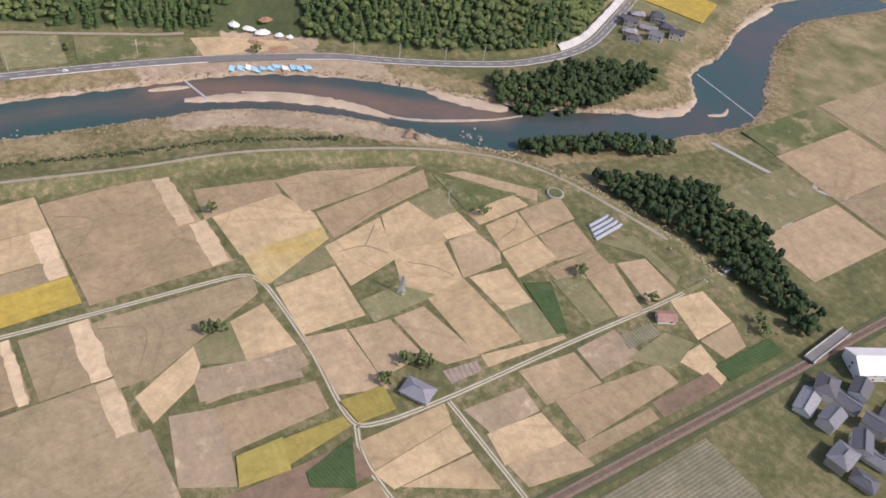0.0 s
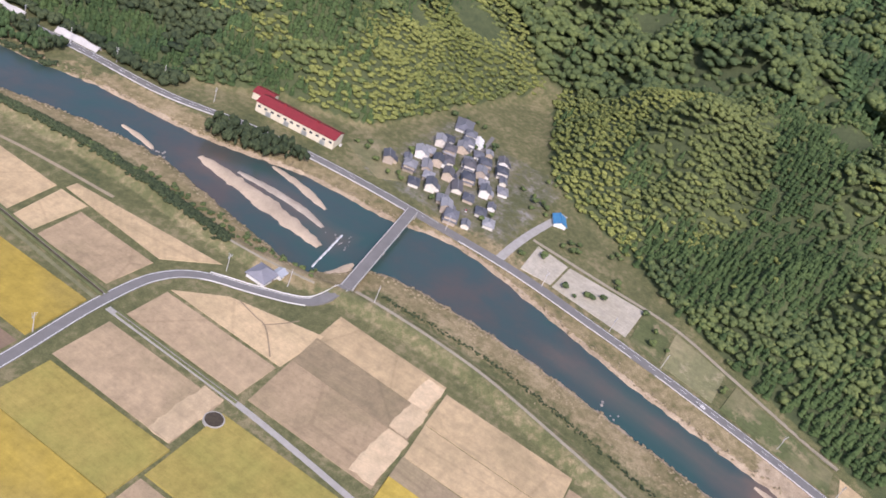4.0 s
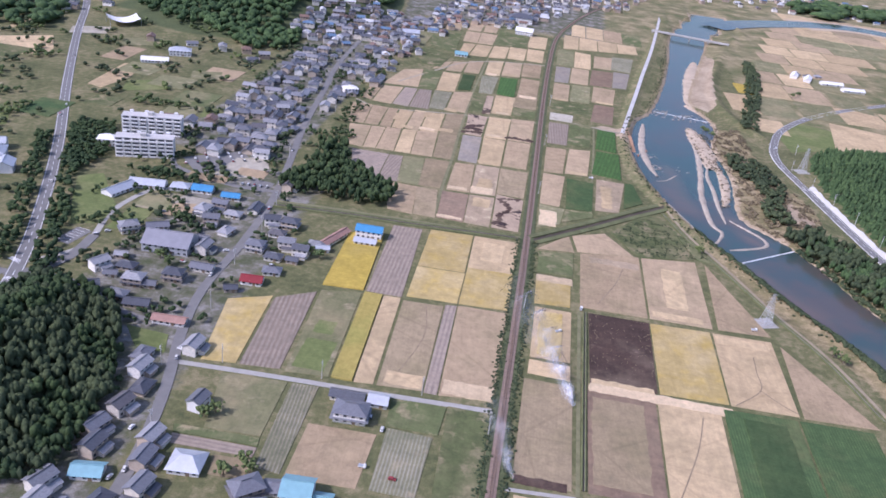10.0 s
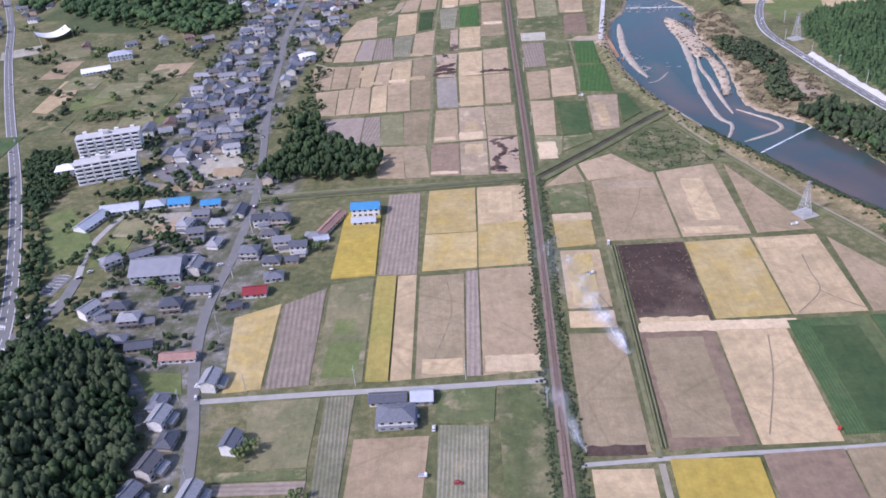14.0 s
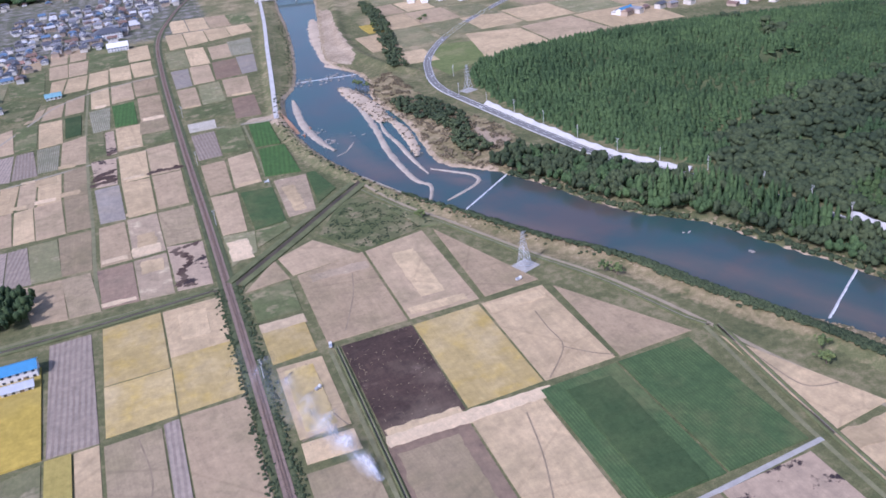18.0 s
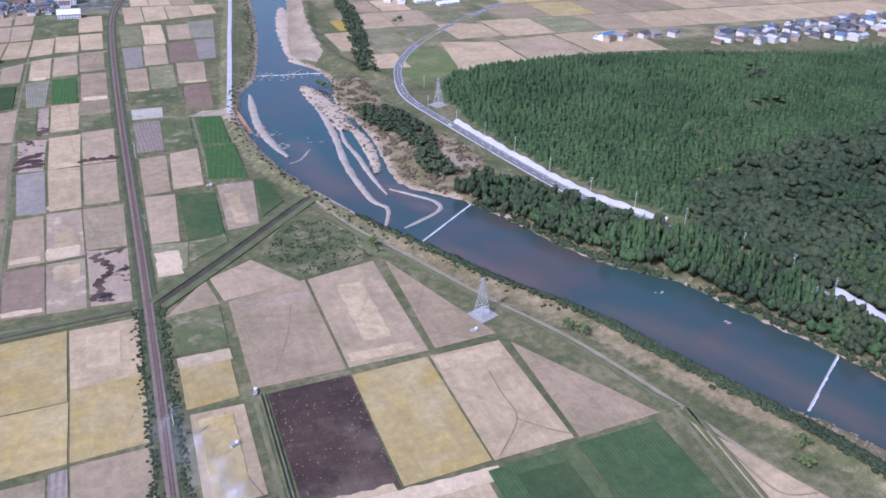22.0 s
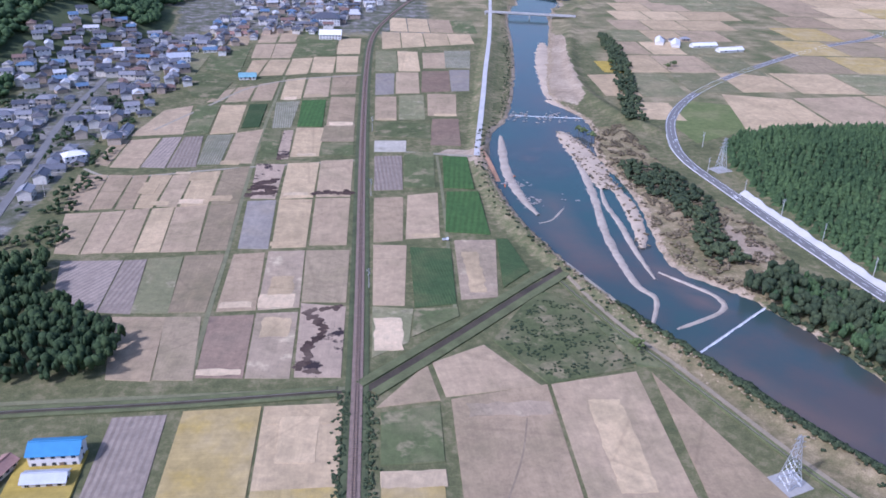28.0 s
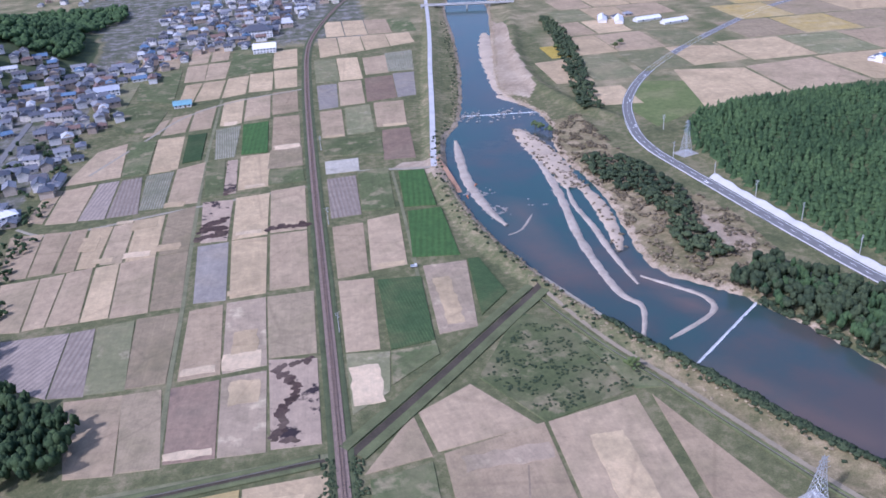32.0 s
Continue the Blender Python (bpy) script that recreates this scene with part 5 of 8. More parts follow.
canal([(4, -5), (45, 36), (75, 67), (105, 98)], 11, "straight drainage canal with grassy banks")
canal([(-178, -20), (-130, -15), (-74, -12), (-5, -6)], 6, "narrow canal beside a lane")
canal([(100, 90), (116, 44), (133, 6), (158, -52), (180, -98), (197, -150), (203, -158)], 2.6, "concrete ditch at the foot of the levee")
canal([(205, -160), (198, -235), (193, -310), (188, -384)], 3.6, "concrete ditch beside a lane")
canal([(40.5, -92), (40, -170), (39.5, -246)], 2.0, "narrow field ditch")
canal([(184, -396), (183, -466)], 2.2, "field ditch beside a lane")


def bridge(a, b, wide, z, piers, label):
    a, b = np.array(a, float), np.array(b, float)
    n = np.linalg.norm(b - a)
    ang = math.degrees(math.atan2(*(b - a)[::-1]))
    t = thing("bridge", pose(*((a + b) / 2), 0, 0, 0, ang), label, "bridge")
    h = n / 2
    part("deck", boxed(-h - 2, h + 2, -wide / 2, wide / 2, z - 0.5, z, bevel=0.05), ASPHALT, t, "grey asphalt deck")
    for s in (-1, 1):
        part("parapet", boxed(-h - 2, h + 2, s * wide / 2 - 0.2, s * wide / 2 + 0.2, z - 0.7, z + 0.75, bevel=0.05), CONCRETE_NEW, t, "pale concrete parapet")
        part("girder", boxed(-h, h, s * wide / 3 - 0.3, s * wide / 3 + 0.3, z - 1.8, z - 0.5), CONCRETE, t)
        part("abutment", boxed(s * h - 1.2, s * h + 1.2, -wide / 2 - 0.4, wide / 2 + 0.4, -5, z - 0.5), CONCRETE, t)
    for k in range(piers):
        x = -h + n * (k + 1) / (piers + 1)
        part("pier", boxed(x - 0.9, x + 0.9, -wide / 2 + 0.6, wide / 2 - 0.6, -6, z - 1.7, bevel=0.3), CONCRETE, t)
    return t


bridge((287, -453), (384, -437), 6.5, 2.6, 3, "two-lane concrete road bridge over the river")
bridge((150, 822), (262, 795), 7.0, 3.4, 3, "long pale road bridge over the upper river")
bridge((59, -899), (58, -931), 4.0, 2.6, 1, "short concrete farm bridge over the stream")
bridge((-5, -892), (-2, -922), 5.0, 2.4, 1, "small rust-brown railway bridge")

FOAM = plain("foam", (0.72, 0.75, 0.76), 0.6, grain=0.9, vary=0.2, which="World")


def weir(a, b, label):
    a, b = np.array(a, float), np.array(b, float)
    n = np.linalg.norm(b - a)
    ang = math.degrees(math.atan2(*(b - a)[::-1]))
    t = thing("weir", pose(*((a + b) / 2), -3, 0, 0, ang), label, "weir", "weirs of the river")
    part("sill", boxed(-n / 2, n / 2, -0.4, 0.4, -1.5, 0.3, bevel=0.1), CONCRETE_NEW, t, "concrete sill")
    bm = bmesh.new()
    r = random.Random(int(n * 10))
    k = int(n / 1.5)
    lo, hi = [], []
    for i in range(k + 1):
        x = -n / 2 + n * i / k
        lo.append(bm.verts.new((x, -0.38, 0.32)))
        hi.append(bm.verts.new((x, -0.5 - r.random() * 0.5, 0.08)))
    for i in range(k):
        bm.faces.new((lo[i], hi[i], hi[i + 1], lo[i + 1]))
    part("foam", bm, FOAM, t, "white foam below the sill")
    return t


weir((148, 18), (203, 63), "low concrete weir with a white line of foam")
weir((255, -176), (299, -148), "low concrete weir with a white line of foam")
weir((290, -428), (330, -421), "short concrete weir near the bridge")
weir((159, -1040), (219, -1044), "broad concrete weir across the river")
weir((118, 380), (188, 370), "rubble weir above the islands")


def bar(name, pts, wide, material, label, high=0.55, seed=1, category="sandbar"):
    """A low bank of sand or stones along a line, uneven and tapering to its ends."""
    c = spline(pts, 3.0)
    d = np.gradient(c, axis=0)
    d /= np.linalg.norm(d, axis=1)[:, None] + 1e-9
    nrm = np.stack([-d[:, 1], d[:, 0]], -1)
    r = np.random.default_rng(seed)
    verts, faces = [], []
    m = len(c)
    cols = 7
    for i in range(m):
        u = i / (m - 1)
        w = wide * (math.sin(math.pi * min(max(u, 0.03), 0.97)) ** 0.4) * (0.8 + 0.4 * r.random())
        for k in range(cols):
            s = k / (cols - 1) - 0.5
            p = c[i] + nrm[i] * w * s
            verts.append((p[0], p[1], -3.4 + (0.4 + high) * (1 - (2 * abs(s)) ** 2.2) ** 0.8 * (0.8 + 0.4 * r.random()) if abs(s) < 0.5 else -3.5))
    for i in range(m - 1):
        for k in range(cols - 1):
            a = i * cols + k
            faces.append((a, a + 1, a + cols + 1, a + cols))
    return tagged(mesh_object(name, verts, faces, material, smooth=True), label, category, "sandbars of the river", "structure")


GRAVEL = plain("river_gravel", (0.4, 0.34, 0.265), 0.95, grain=1.2, vary=0.3, which="World", rise=0.1)
bar("sandbar", [(150, 323), (151, 273), (148, 211), (141, 146), (141, 88), (147, 70), (138, 46)], 7, GRAVEL, "curved bank of pale rubble in the river", seed=2)
bar("sandbar", [(152, 335), (157, 290), (160, 240), (157, 215)], 22, SAND, "broad sandy island with scrub", 0.9, seed=3)
bar("sandbar", [(156, 220), (152, 192), (153, 159), (152, 125), (153, 90)], 5, GRAVEL, "narrow bank of rubble", seed=4)
bar("sandbar", [(164, 230), (166, 190), (162, 150), (157, 126)], 11, SAND, "sandy spit with dry scrub", 0.8, seed=5)
bar("sandbar", [(157, 98), (170, 83), (179, 70), (176, 57), (148, 41)], 4, GRAVEL, "bent bank of rubble above the weir", seed=6)
bar("sandbar", [(103, 325), (97, 253), (100, 203), (106, 174)], 9, GRAVEL, "grey gravel shoal along the bank", 0.7, seed=7)
bar("sandbar", [(104, 162), (113, 167), (124, 185)], 2.2, GRAVEL, "thin hook of stones in the water", 0.35, seed=8)
bar("sandbar", [(162, 425), (172, 500), (181, 570), (196, 660)], 22, SAND, "wide pale sandbank", 0.9, seed=9)
bar("sandbar", [(158, 425), (170, 405), (186, 388)], 14, SAND, "sandy spit beside the weir", 0.7, seed=10)
bar("sandbar", [(319, -322), (318, -345), (315, -378), (311, -408), (309, -420)], 17, SAND, "long pale gravel bar below the red-roofed hall", 0.8, seed=11)
bar("sandbar", [(327, -345), (330, -368), (330, -392), (326, -410)], 9, GRAVEL, "stony gravel bar with shallow runnels", 0.4, seed=21)
bar("sandbar", [(352, -352), (350, -375), (343, -400)], 9, SAND, "slim gravel bar", 0.5, seed=12)
bar("sandbar", [(290, -436), (300, -440), (312, -441)], 7, SAND, "muddy sandbank under the bridge", 0.5, seed=22)
bar("sandbar", [(303, -275), (303, -289), (300, -303)], 6, SAND, "small pale sandbar", 0.6, seed=13)
bar("sandbar", [(340, -684), (338, -696), (335, -708)], 6, SAND, "small pale sandbar", 0.5, seed=14)
bar("sandbar", [(322, -700), (308, -745), (285, -783), (258, -808)], 13, SAND, "long sandy shore with straw-coloured grass", 0.8, seed=15)
bar("sandbar", [(318, -735), (300, -770), (272, -796), (250, -820), (232, -862), (226, -888)], 4, GRAVEL, "narrow stone bank in the river", 0.5, seed=16)
bar("sandbar", [(275, -846), (250, -868), (236, -884)], 16, SAND, "reddish sandy shore", 0.7, seed=17)
bar("sandbar", [(200, -960), (188, -990), (196, -1018)], 12, SAND, "pale sandy shore below the weir", 0.8, seed=18)
bar("sandbar", [(240, -1095), (262, -1130), (274, -1190)], 14, SAND, "dry sandy shore", 0.8, seed=19)
bar("sandbar", [(176, -1030), (172, -1022), (176, -1010)], 5, SAND, "small pale sandbar", 0.5, seed=20)


def rocks(name, spots, label):
    verts, faces = [], []
    r = random.Random(5)
    for x, y, n, spread, size in spots:
        for _ in range(n):
            bm = bmesh.new()
            s = size * r.uniform(0.5, 1.3)
            bmesh.ops.create_icosphere(bm, subdivisions=1, radius=s)
            o = Vector((x + r.gauss(0, spread), y + r.gauss(0, spread), -2.9))
            k = len(verts)
            for v in bm.verts:
                p = v.co * r.uniform(0.75, 1.15)
                verts.append((o.x + p.x * 1.3, o.y + p.y, o.z + p.z * 0.7))
            bm.verts.index_update()
            faces += [tuple(k + v.index for v in f.verts) for f in bm.faces]
            bm.free()
    return tagged(mesh_object(name, verts, faces, ROCK), label, "rocks", kind="stuff")


rocks("river_boulders", [(120, 380, 50, 8, 0.9), (150, 376, 40, 9, 0.9), (178, 372, 30, 6, 0.8), (252, -74, 3, 1.5, 0.9), (268, -108, 2, 1.2, 1.0), (328, -424, 14, 4, 0.5),
                          (100, 225, 40, 4, 0.7), (103, 195, 40, 4, 0.7), (215, -842, 25, 5, 0.9), (325, -600, 8, 4, 0.8), (128, 205, 8, 10, 0.6), (300, -305, 10, 3, 0.7)], "scattered river boulders and rubble")

# railway track
track = thing("railway_track", pose(0, 0, 0), "single railway track with rusty rails on dark sleepers", "railway")
RAIL_SPLINE = spline(RAIL_LINE, 8.0)
rd_ = np.gradient(RAIL_SPLINE, axis=0)
rd_ /= np.linalg.norm(rd_, axis=1)[:, None]
rn_ = np.stack([-rd_[:, 1], rd_[:, 0]], -1)
RAIL_GRASS = plain("track_side_grass", (0.085, 0.1, 0.045), 0.95, grain=0.8, vary=0.35, which="World", rise=0.1)
for s in (-1, 1):
    ribbon("rail", (RAIL_SPLINE + rn_ * s * 0.56)[::4], 0.16, 0.92, RAIL, parent=track, depth=0.2)
    ribbon("shoulder", (RAIL_SPLINE + rn_ * s * 3.6)[::4], 2.4, 0.25, RAIL_GRASS, parent=track, depth=0.6, crown=0.1)


def sleeper_row():
    verts, faces = [], []
    length = np.r_[0, np.cumsum(np.linalg.norm(np.diff(RAIL_SPLINE, axis=0), axis=1))]
    u = np.arange(300, length[-1] - 300, 1.5)
    px, py = np.interp(u, length, RAIL_SPLINE[:, 0]), np.interp(u, length, RAIL_SPLINE[:, 1])
    one = bpy.data.meshes.new("sleeper")
    one.from_pydata([(a, b, c) for a in (-1.05, 1.05) for b in (-0.13, 0.13) for c in (-0.1, 0.06)], [], [(0, 1, 3, 2), (4, 6, 7, 5), (0, 4, 5, 1), (2, 3, 7, 6), (1, 5, 7, 3)])
    one.materials.append(WOOD)
    for x, y in zip(px, py):
        if -320 < y < 120:
            ob = new("sleeper", one)
            ob.location, ob.parent = (x, y, 0.72), track
            continue
        k = len(verts)
        verts += [(x + a, y + b, 0.72 + c) for a in (-1.05, 1.05) for b in (-0.13, 0.13) for c in (-0.1, 0.06)]
        faces += [(k, k + 1, k + 3, k + 2), (k + 4, k + 6, k + 7, k + 5), (k, k + 4, k + 5, k + 1), (k + 2, k + 3, k + 7, k + 6), (k + 1, k + 5, k + 7, k + 3)]
    ob = mesh_object("sleeper", verts, faces, WOOD, track, "row of dark timber sleepers")
    ob["kind"] = "stuff"


sleeper_row()


def lane_lines(pts, dashes, edges, lift=0.29):
    """Painted lines: edge lines and a dashed middle, proud of the asphalt by a few millimetres."""
    t = thing("road_marking", pose(0, 0, 0), "white painted road lines", "road marking", kind="structure")
    c = spline(pts, 5.0)
    d = np.gradient(c, axis=0)
    d /= np.linalg.norm(d, axis=1)[:, None]
    nrm = np.stack([-d[:, 1], d[:, 0]], -1)
    for o in edges:
        strip("edge_line", (c + nrm * o)[::2], 0.28, lift, PAINT, t)
    if dashes:
        verts, faces = [], []
        zz = height_at(*c.T) + lift + 0.12
        for i in range(2, len(c) - 2, 2):
            a, b = c[i], c[i] + (c[i + 1] - c[i]) * 0.9
            k = len(verts)
            o = nrm[i] * 0.16
            verts += [(a[0] - o[0], a[1] - o[1], zz[i]), (a[0] + o[0], a[1] + o[1], zz[i]), (b[0] + o[0], b[1] + o[1], zz[i]), (b[0] - o[0], b[1] - o[1], zz[i])]
            faces.append((k, k + 3, k + 2, k + 1))
        ob = mesh_object("dash", verts, faces, PAINT, t, "dashed white centre line")
        ob["kind"] = "stuff"


lane_lines(EAST_ROAD, True, (-3.3, 3.3))
lane_lines(HIGHWAY, True, (-3.6, 3.6), 0.34)
lane_lines(MAIN_ROAD, False, (-2.6, 2.6), 0.34)


def beside(pts, offset, a, b, step=4.0):
    """The piece of a line at an offset to its side, between two fractions of its length."""
    c = spline(pts, step)
    d = np.gradient(c, axis=0)
    d /= np.linalg.norm(d, axis=1)[:, None]
    nrm = np.stack([-d[:, 1], d[:, 0]], -1)
    s = np.r_[0, np.cumsum(np.linalg.norm(np.diff(c, axis=0), axis=1))]
    k = (s >= a * s[-1]) & (s <= b * s[-1])
    return (c + nrm * offset)[k]


def y_part(pts, y0, y1, offset):
    c = beside(pts, offset, 0, 1)
    return c[(c[:, 1] <= max(y0, y1)) & (c[:, 1] >= min(y0, y1))]


def slope_wall(name, line, out, z0, z1, material, label):
    """A battered concrete facing with ribs along the foot of a hill."""
    d = np.gradient(line, axis=0)
    d /= np.linalg.norm(d, axis=1)[:, None]
    nrm = np.stack([-d[:, 1], d[:, 0]], -1)
    verts, faces = [], []
    for i, (p, n) in enumerate(zip(line, nrm)):
        q = 0.15 if i % 2 else 0.0
        jag = 0.5 * math.sin(i * 1.7) + 0.4 * math.sin(i * 0.6)
        for s, z in ((0, z0 - 1), (0, z0), (out * 0.85, z1 + jag - q), (out, z1 + jag), (out + 1.5, z0 - 1)):
            verts.append((p[0] + n[0] * s, p[1] + n[1] * s, z))
    for i in range(len(line) - 1):
        for k in range(4):
            a = i * 5 + k
            faces.append((a, a + 5, a + 6, a + 1))
    return tagged(mesh_object(name, verts, faces, material), label, "retaining wall", kind="structure")


slope_wall("retaining_wall", y_part(EAST_ROAD, 200, -12, 5.0), 3.4, 0.3, 2.4, CONCRETE_NEW, "pale concrete facing above the road")
slope_wall("retaining_wall", y_part(EAST_ROAD, -105, -150, 5.2), 3.5, 0.3, 2.6, CONCRETE_NEW, "pale concrete facing above the road")
slope_wall("retaining_wall", y_part(EAST_ROAD, -168, -205, 5.2), 4.0, 0.3, 3.0, CONCRETE_NEW, "pale concrete facing above the road")
slope_wall("retaining_wall", y_part(EAST_ROAD, -960, -1100, 5.2), 5.0, 0.3, 3.0, CONCRETE_NEW, "pale concrete facing above the road")


def guard_rail(line, label):
    t = thing("guard_rail", pose(0, 0, 0), label, "guard rail", "guard rails by the river road")
    ribbon("beam", line[::2] if len(line) > 8 else line, 0.22, 1.0, WHITE, parent=t, depth=0.45)
    z = height_at(*line.T)
    for p, h in list(zip(line, z))[::2]:
        part("post", boxed(p[0] - 0.09, p[0] + 0.09, p[1] - 0.09, p[1] + 0.09, h, h + 0.9), WHITE, t)


for y0, y1 in ((320, 140), (130, -40), (-110, -205), (-215, -300), (-360, -440), (-470, -600), (-610, -730), (-780, -960)):
    guard_rail(y_part(EAST_ROAD, y0, y1, -4.3), "white steel guard rail on the river side")
bend = y_part(MAIN_ROAD, -398, -452, 3.3)
guard_rail(bend[bend[:, 0] > 205], "white guard rail at the bend of the farm road")
bend = y_part(MAIN_ROAD, -400, -452, -3.3)
guard_rail(bend[bend[:, 0] > 205], "white guard rail at the bend of the farm road")


# ---------------------------------------------------------------- houses
def gable_roof(w, d, eave, rise, over=0.7, thick=0.22):
    """Ridge along x."""
    bm = bmesh.new()
    hx, hy = w / 2 + over, d / 2 + over
    low = eave - rise * over / (d / 2)
    prof = [(-hy, low), (0, eave + rise), (hy, low), (hy, low - thick), (0, eave + rise - thick), (-hy, low - thick)]
    a = [bm.verts.new((-hx, y, z)) for y, z in prof]
    b = [bm.verts.new((hx, y, z)) for y, z in prof]
    for i in range(6):
        j = (i + 1) % 6
        bm.faces.new((a[i], a[j], b[j], b[i]))
    for q in (a, b):
        bm.faces.new((q[0], q[1], q[4], q[5]))
        bm.faces.new((q[1], q[2], q[3], q[4]))
    bmesh.ops.recalc_face_normals(bm, faces=bm.faces[:])
    return bm


def hip_roof(w, d, eave, rise, over=0.8, thick=0.2, ridge=0.35):
    bm = bmesh.new()
    hx, hy = w / 2 + over, d / 2 + over
    lo = eave - 0.25
    r = max(w - d, w * ridge) / 2
    base = [bm.verts.new((sx * hx, sy * hy, lo)) for sx, sy in ((-1, -1), (1, -1), (1, 1), (-1, 1))]
    under = [bm.verts.new((v.co.x, v.co.y, lo - thick)) for v in base]
    a, b = bm.verts.new((-r, 0, eave + rise)), bm.verts.new((r, 0, eave + rise))
    bm.faces.new((base[0], base[1], b, a))
    bm.faces.new((base[1], base[2], b))
    bm.faces.new((base[2], base[3], a, b))
    bm.faces.new((base[3], base[0], a))
    for i in range(4):
        bm.faces.new((under[i], under[(i + 1) % 4], base[(i + 1) % 4], base[i]))
    bm.faces.new(under[::-1])
    bmesh.ops.recalc_face_normals(bm, faces=bm.faces[:])
    return bm


def walls_with_gable(w, d, eave, rise, gable):
    bm = bmesh.new()
    hx, hy = w / 2, d / 2
    prof = [(-hy, -0.4), (hy, -0.4), (hy, eave)] + ([(0, eave + rise - 0.1)] if gable else []) + [(-hy, eave)]
    a = [bm.verts.new((-hx, y, z)) for y, z in prof]
    b = [bm.verts.new((hx, y, z)) for y, z in prof]
    n = len(prof)
    bm.faces.new(a[::-1])
    bm.faces.new(b)
    for i in range(n):
        j = (i + 1) % n
        bm.faces.new((a[i], a[j], b[j], b[i]))
    bmesh.ops.recalc_face_normals(bm, faces=bm.faces[:])
    return bm


def house(m, w, d, storeys, kind, wall, roof, label, far=False, name="house", category="house", group="houses of the valley", wing=True, windows=True):
    t = thing(name, m, label, category, group)
    eave, rise = 2.9 * storeys, d * 0.24
    part("wall", walls_with_gable(w, d, eave, rise, kind == "gable"), wall, t)
    top = part("roof", (gable_roof if kind == "gable" else hip_roof)(w, d, eave, rise), roof, t)
    r = w / 2 + 0.6 if kind == "gable" else max(w - d, w * 0.35) / 2 + 0.2
    part("ridge", boxed(-r, r, -0.22, 0.22, eave + rise - 0.1, eave + rise + 0.32, bevel=0.08), roof, top)
    if storeys > 1 and wing:
        ww, wd = w * 0.62, d * 0.5
        bm = gable_roof(ww, wd, 2.7, wd * 0.25, 0.5, 0.18) if kind == "gable" else hip_roof(w * 1.1, d * 1.12, 3.0, 0.5, 0.7, 0.18, 0.9)
        if kind == "gable":
            bmesh.ops.translate(bm, verts=bm.verts[:], vec=(w * 0.12, -d / 2 - wd / 2 + 0.5, 0))
            wb = walls_with_gable(ww, wd, 2.7, wd * 0.25, True)
            bmesh.ops.translate(wb, verts=wb.verts[:], vec=(w * 0.12, -d / 2 - wd / 2 + 0.5, 0))
            part("wing", wb, wall, t)
        part("lower_roof", bm, roof, t)
    if windows:
        spots = []
        for s in range(storeys):
            z = 0.9 + 2.9 * s
            n = 2 if far else max(2, int(w / 3.2))
            for k in range(n):
                x = -w / 2 + w * (k + 0.5) / n
                spots.append((x - 0.75, x + 0.75, -d / 2 - 0.05, -d / 2 + 0.1, z, z + 1.25))
                if not far and k % 2 == 0:
                    spots.append((x - 0.6, x + 0.6, d / 2 - 0.1, d / 2 + 0.05, z, z + 1.1))
            if not far:
                spots.append((w / 2 - 0.1, w / 2 + 0.05, -0.7, 0.7, z, z + 1.1))
        for q in spots:
            part("window", boxed(*q), GLASS, t)
        if not far:
            part("door", boxed(w * 0.1, w * 0.1 + 1.6, -d / 2 - 0.06, -d / 2 + 0.1, 0, 2.05), WOOD, t)
    return t


def spread(template, places):
    for x, y, turn in places:
        copy_thing(template, pose(x, y, float(max(height_at(x, y)[0], 0.0)), 0, 0, turn))


LAB = {
    "a": "two-storey house with a dark tiled gable roof",
    "b": "two-storey house with a grey tiled hip roof",
    "c": "single-storey house with a low tiled roof",
    "d": "long tiled farmhouse with pale walls",
    "e": "small storehouse with a tiled gable roof",
}
H = {
    "a": house(pose(-173, -224, 0, 0, 0, 80), 10, 7, 2, "gable", WALLS, TILES, LAB["a"]),
    "b": house(pose(-196, -138, 0, 0, 0, 5), 10.5, 8, 2, "hip", WALLS, TILES, LAB["b"]),
    "c": house(pose(-166, -236, 0, 0, 0, 85), 10, 7, 1, "hip", WALLS, TILES, LAB["c"]),
    "d": house(pose(-202, -170, 0, 0, 0, 8), 13, 7, 1, "gable", WALLS, TILES, LAB["d"]),
    "e": house(pose(-235, -124, 0, 0, 0, 10), 7, 5, 1, "gable", WALLS, TILES, LAB["e"], wing=False),
}
STREETSIDE = ("b -166 -88 0|a -149 -78 5|c -191 -73 80|a -205 -63 10|d -233 -82 30|b -247 -92 40|d -186 -122 0|a -194 -101 85|e -162 -139 20|c -147 -112 10|a -157 -200 85|"
              "c -178 -212 85|e -230 -146 15|c -226 -135 0|b -214 -150 5|a -240 -140 60|e -205 -150 10|c -216 -165 0|a -232 -165 30|c -160 -64 0|a -168 -50 10|b -156 -50 0|"
              "c -196 -48 0|a -208 -40 0|d -186 -34 90|b -215 -52 80|e -200 -88 0|c -152 -95 0|e -140 -95 0|a -138 -84 0|c -132 -70 0|a -176 8 85|e -183 17 85|"
              "a -168 -252 75|a -171 -268 70|a -166 -279 80|a -174 -303 70|d -161 -316 75|a -170 -314 80|a -146 -268 80|a -143 -281 85|a -137 -296 80|c -149 -306 75|b -136 -310 85|"
              "a -134 -321 80|c -146 -316 80|b -117 -314 10|a -91 -296 20|c -82 -297 5|c -86 -281 10|a -150 -334 80|b -136 -340 85|c -160 -330 75|a -152 -352 80|c -133 -358 85|"
              "d -156 -372 80|a -136 -378 80|c -158 -395 80|b -132 -402 85")
for row_text in STREETSIDE.split("|"):
    k, x, y, turn = row_text.split()
    spread(H[k], [(float(x), float(y), float(turn))])
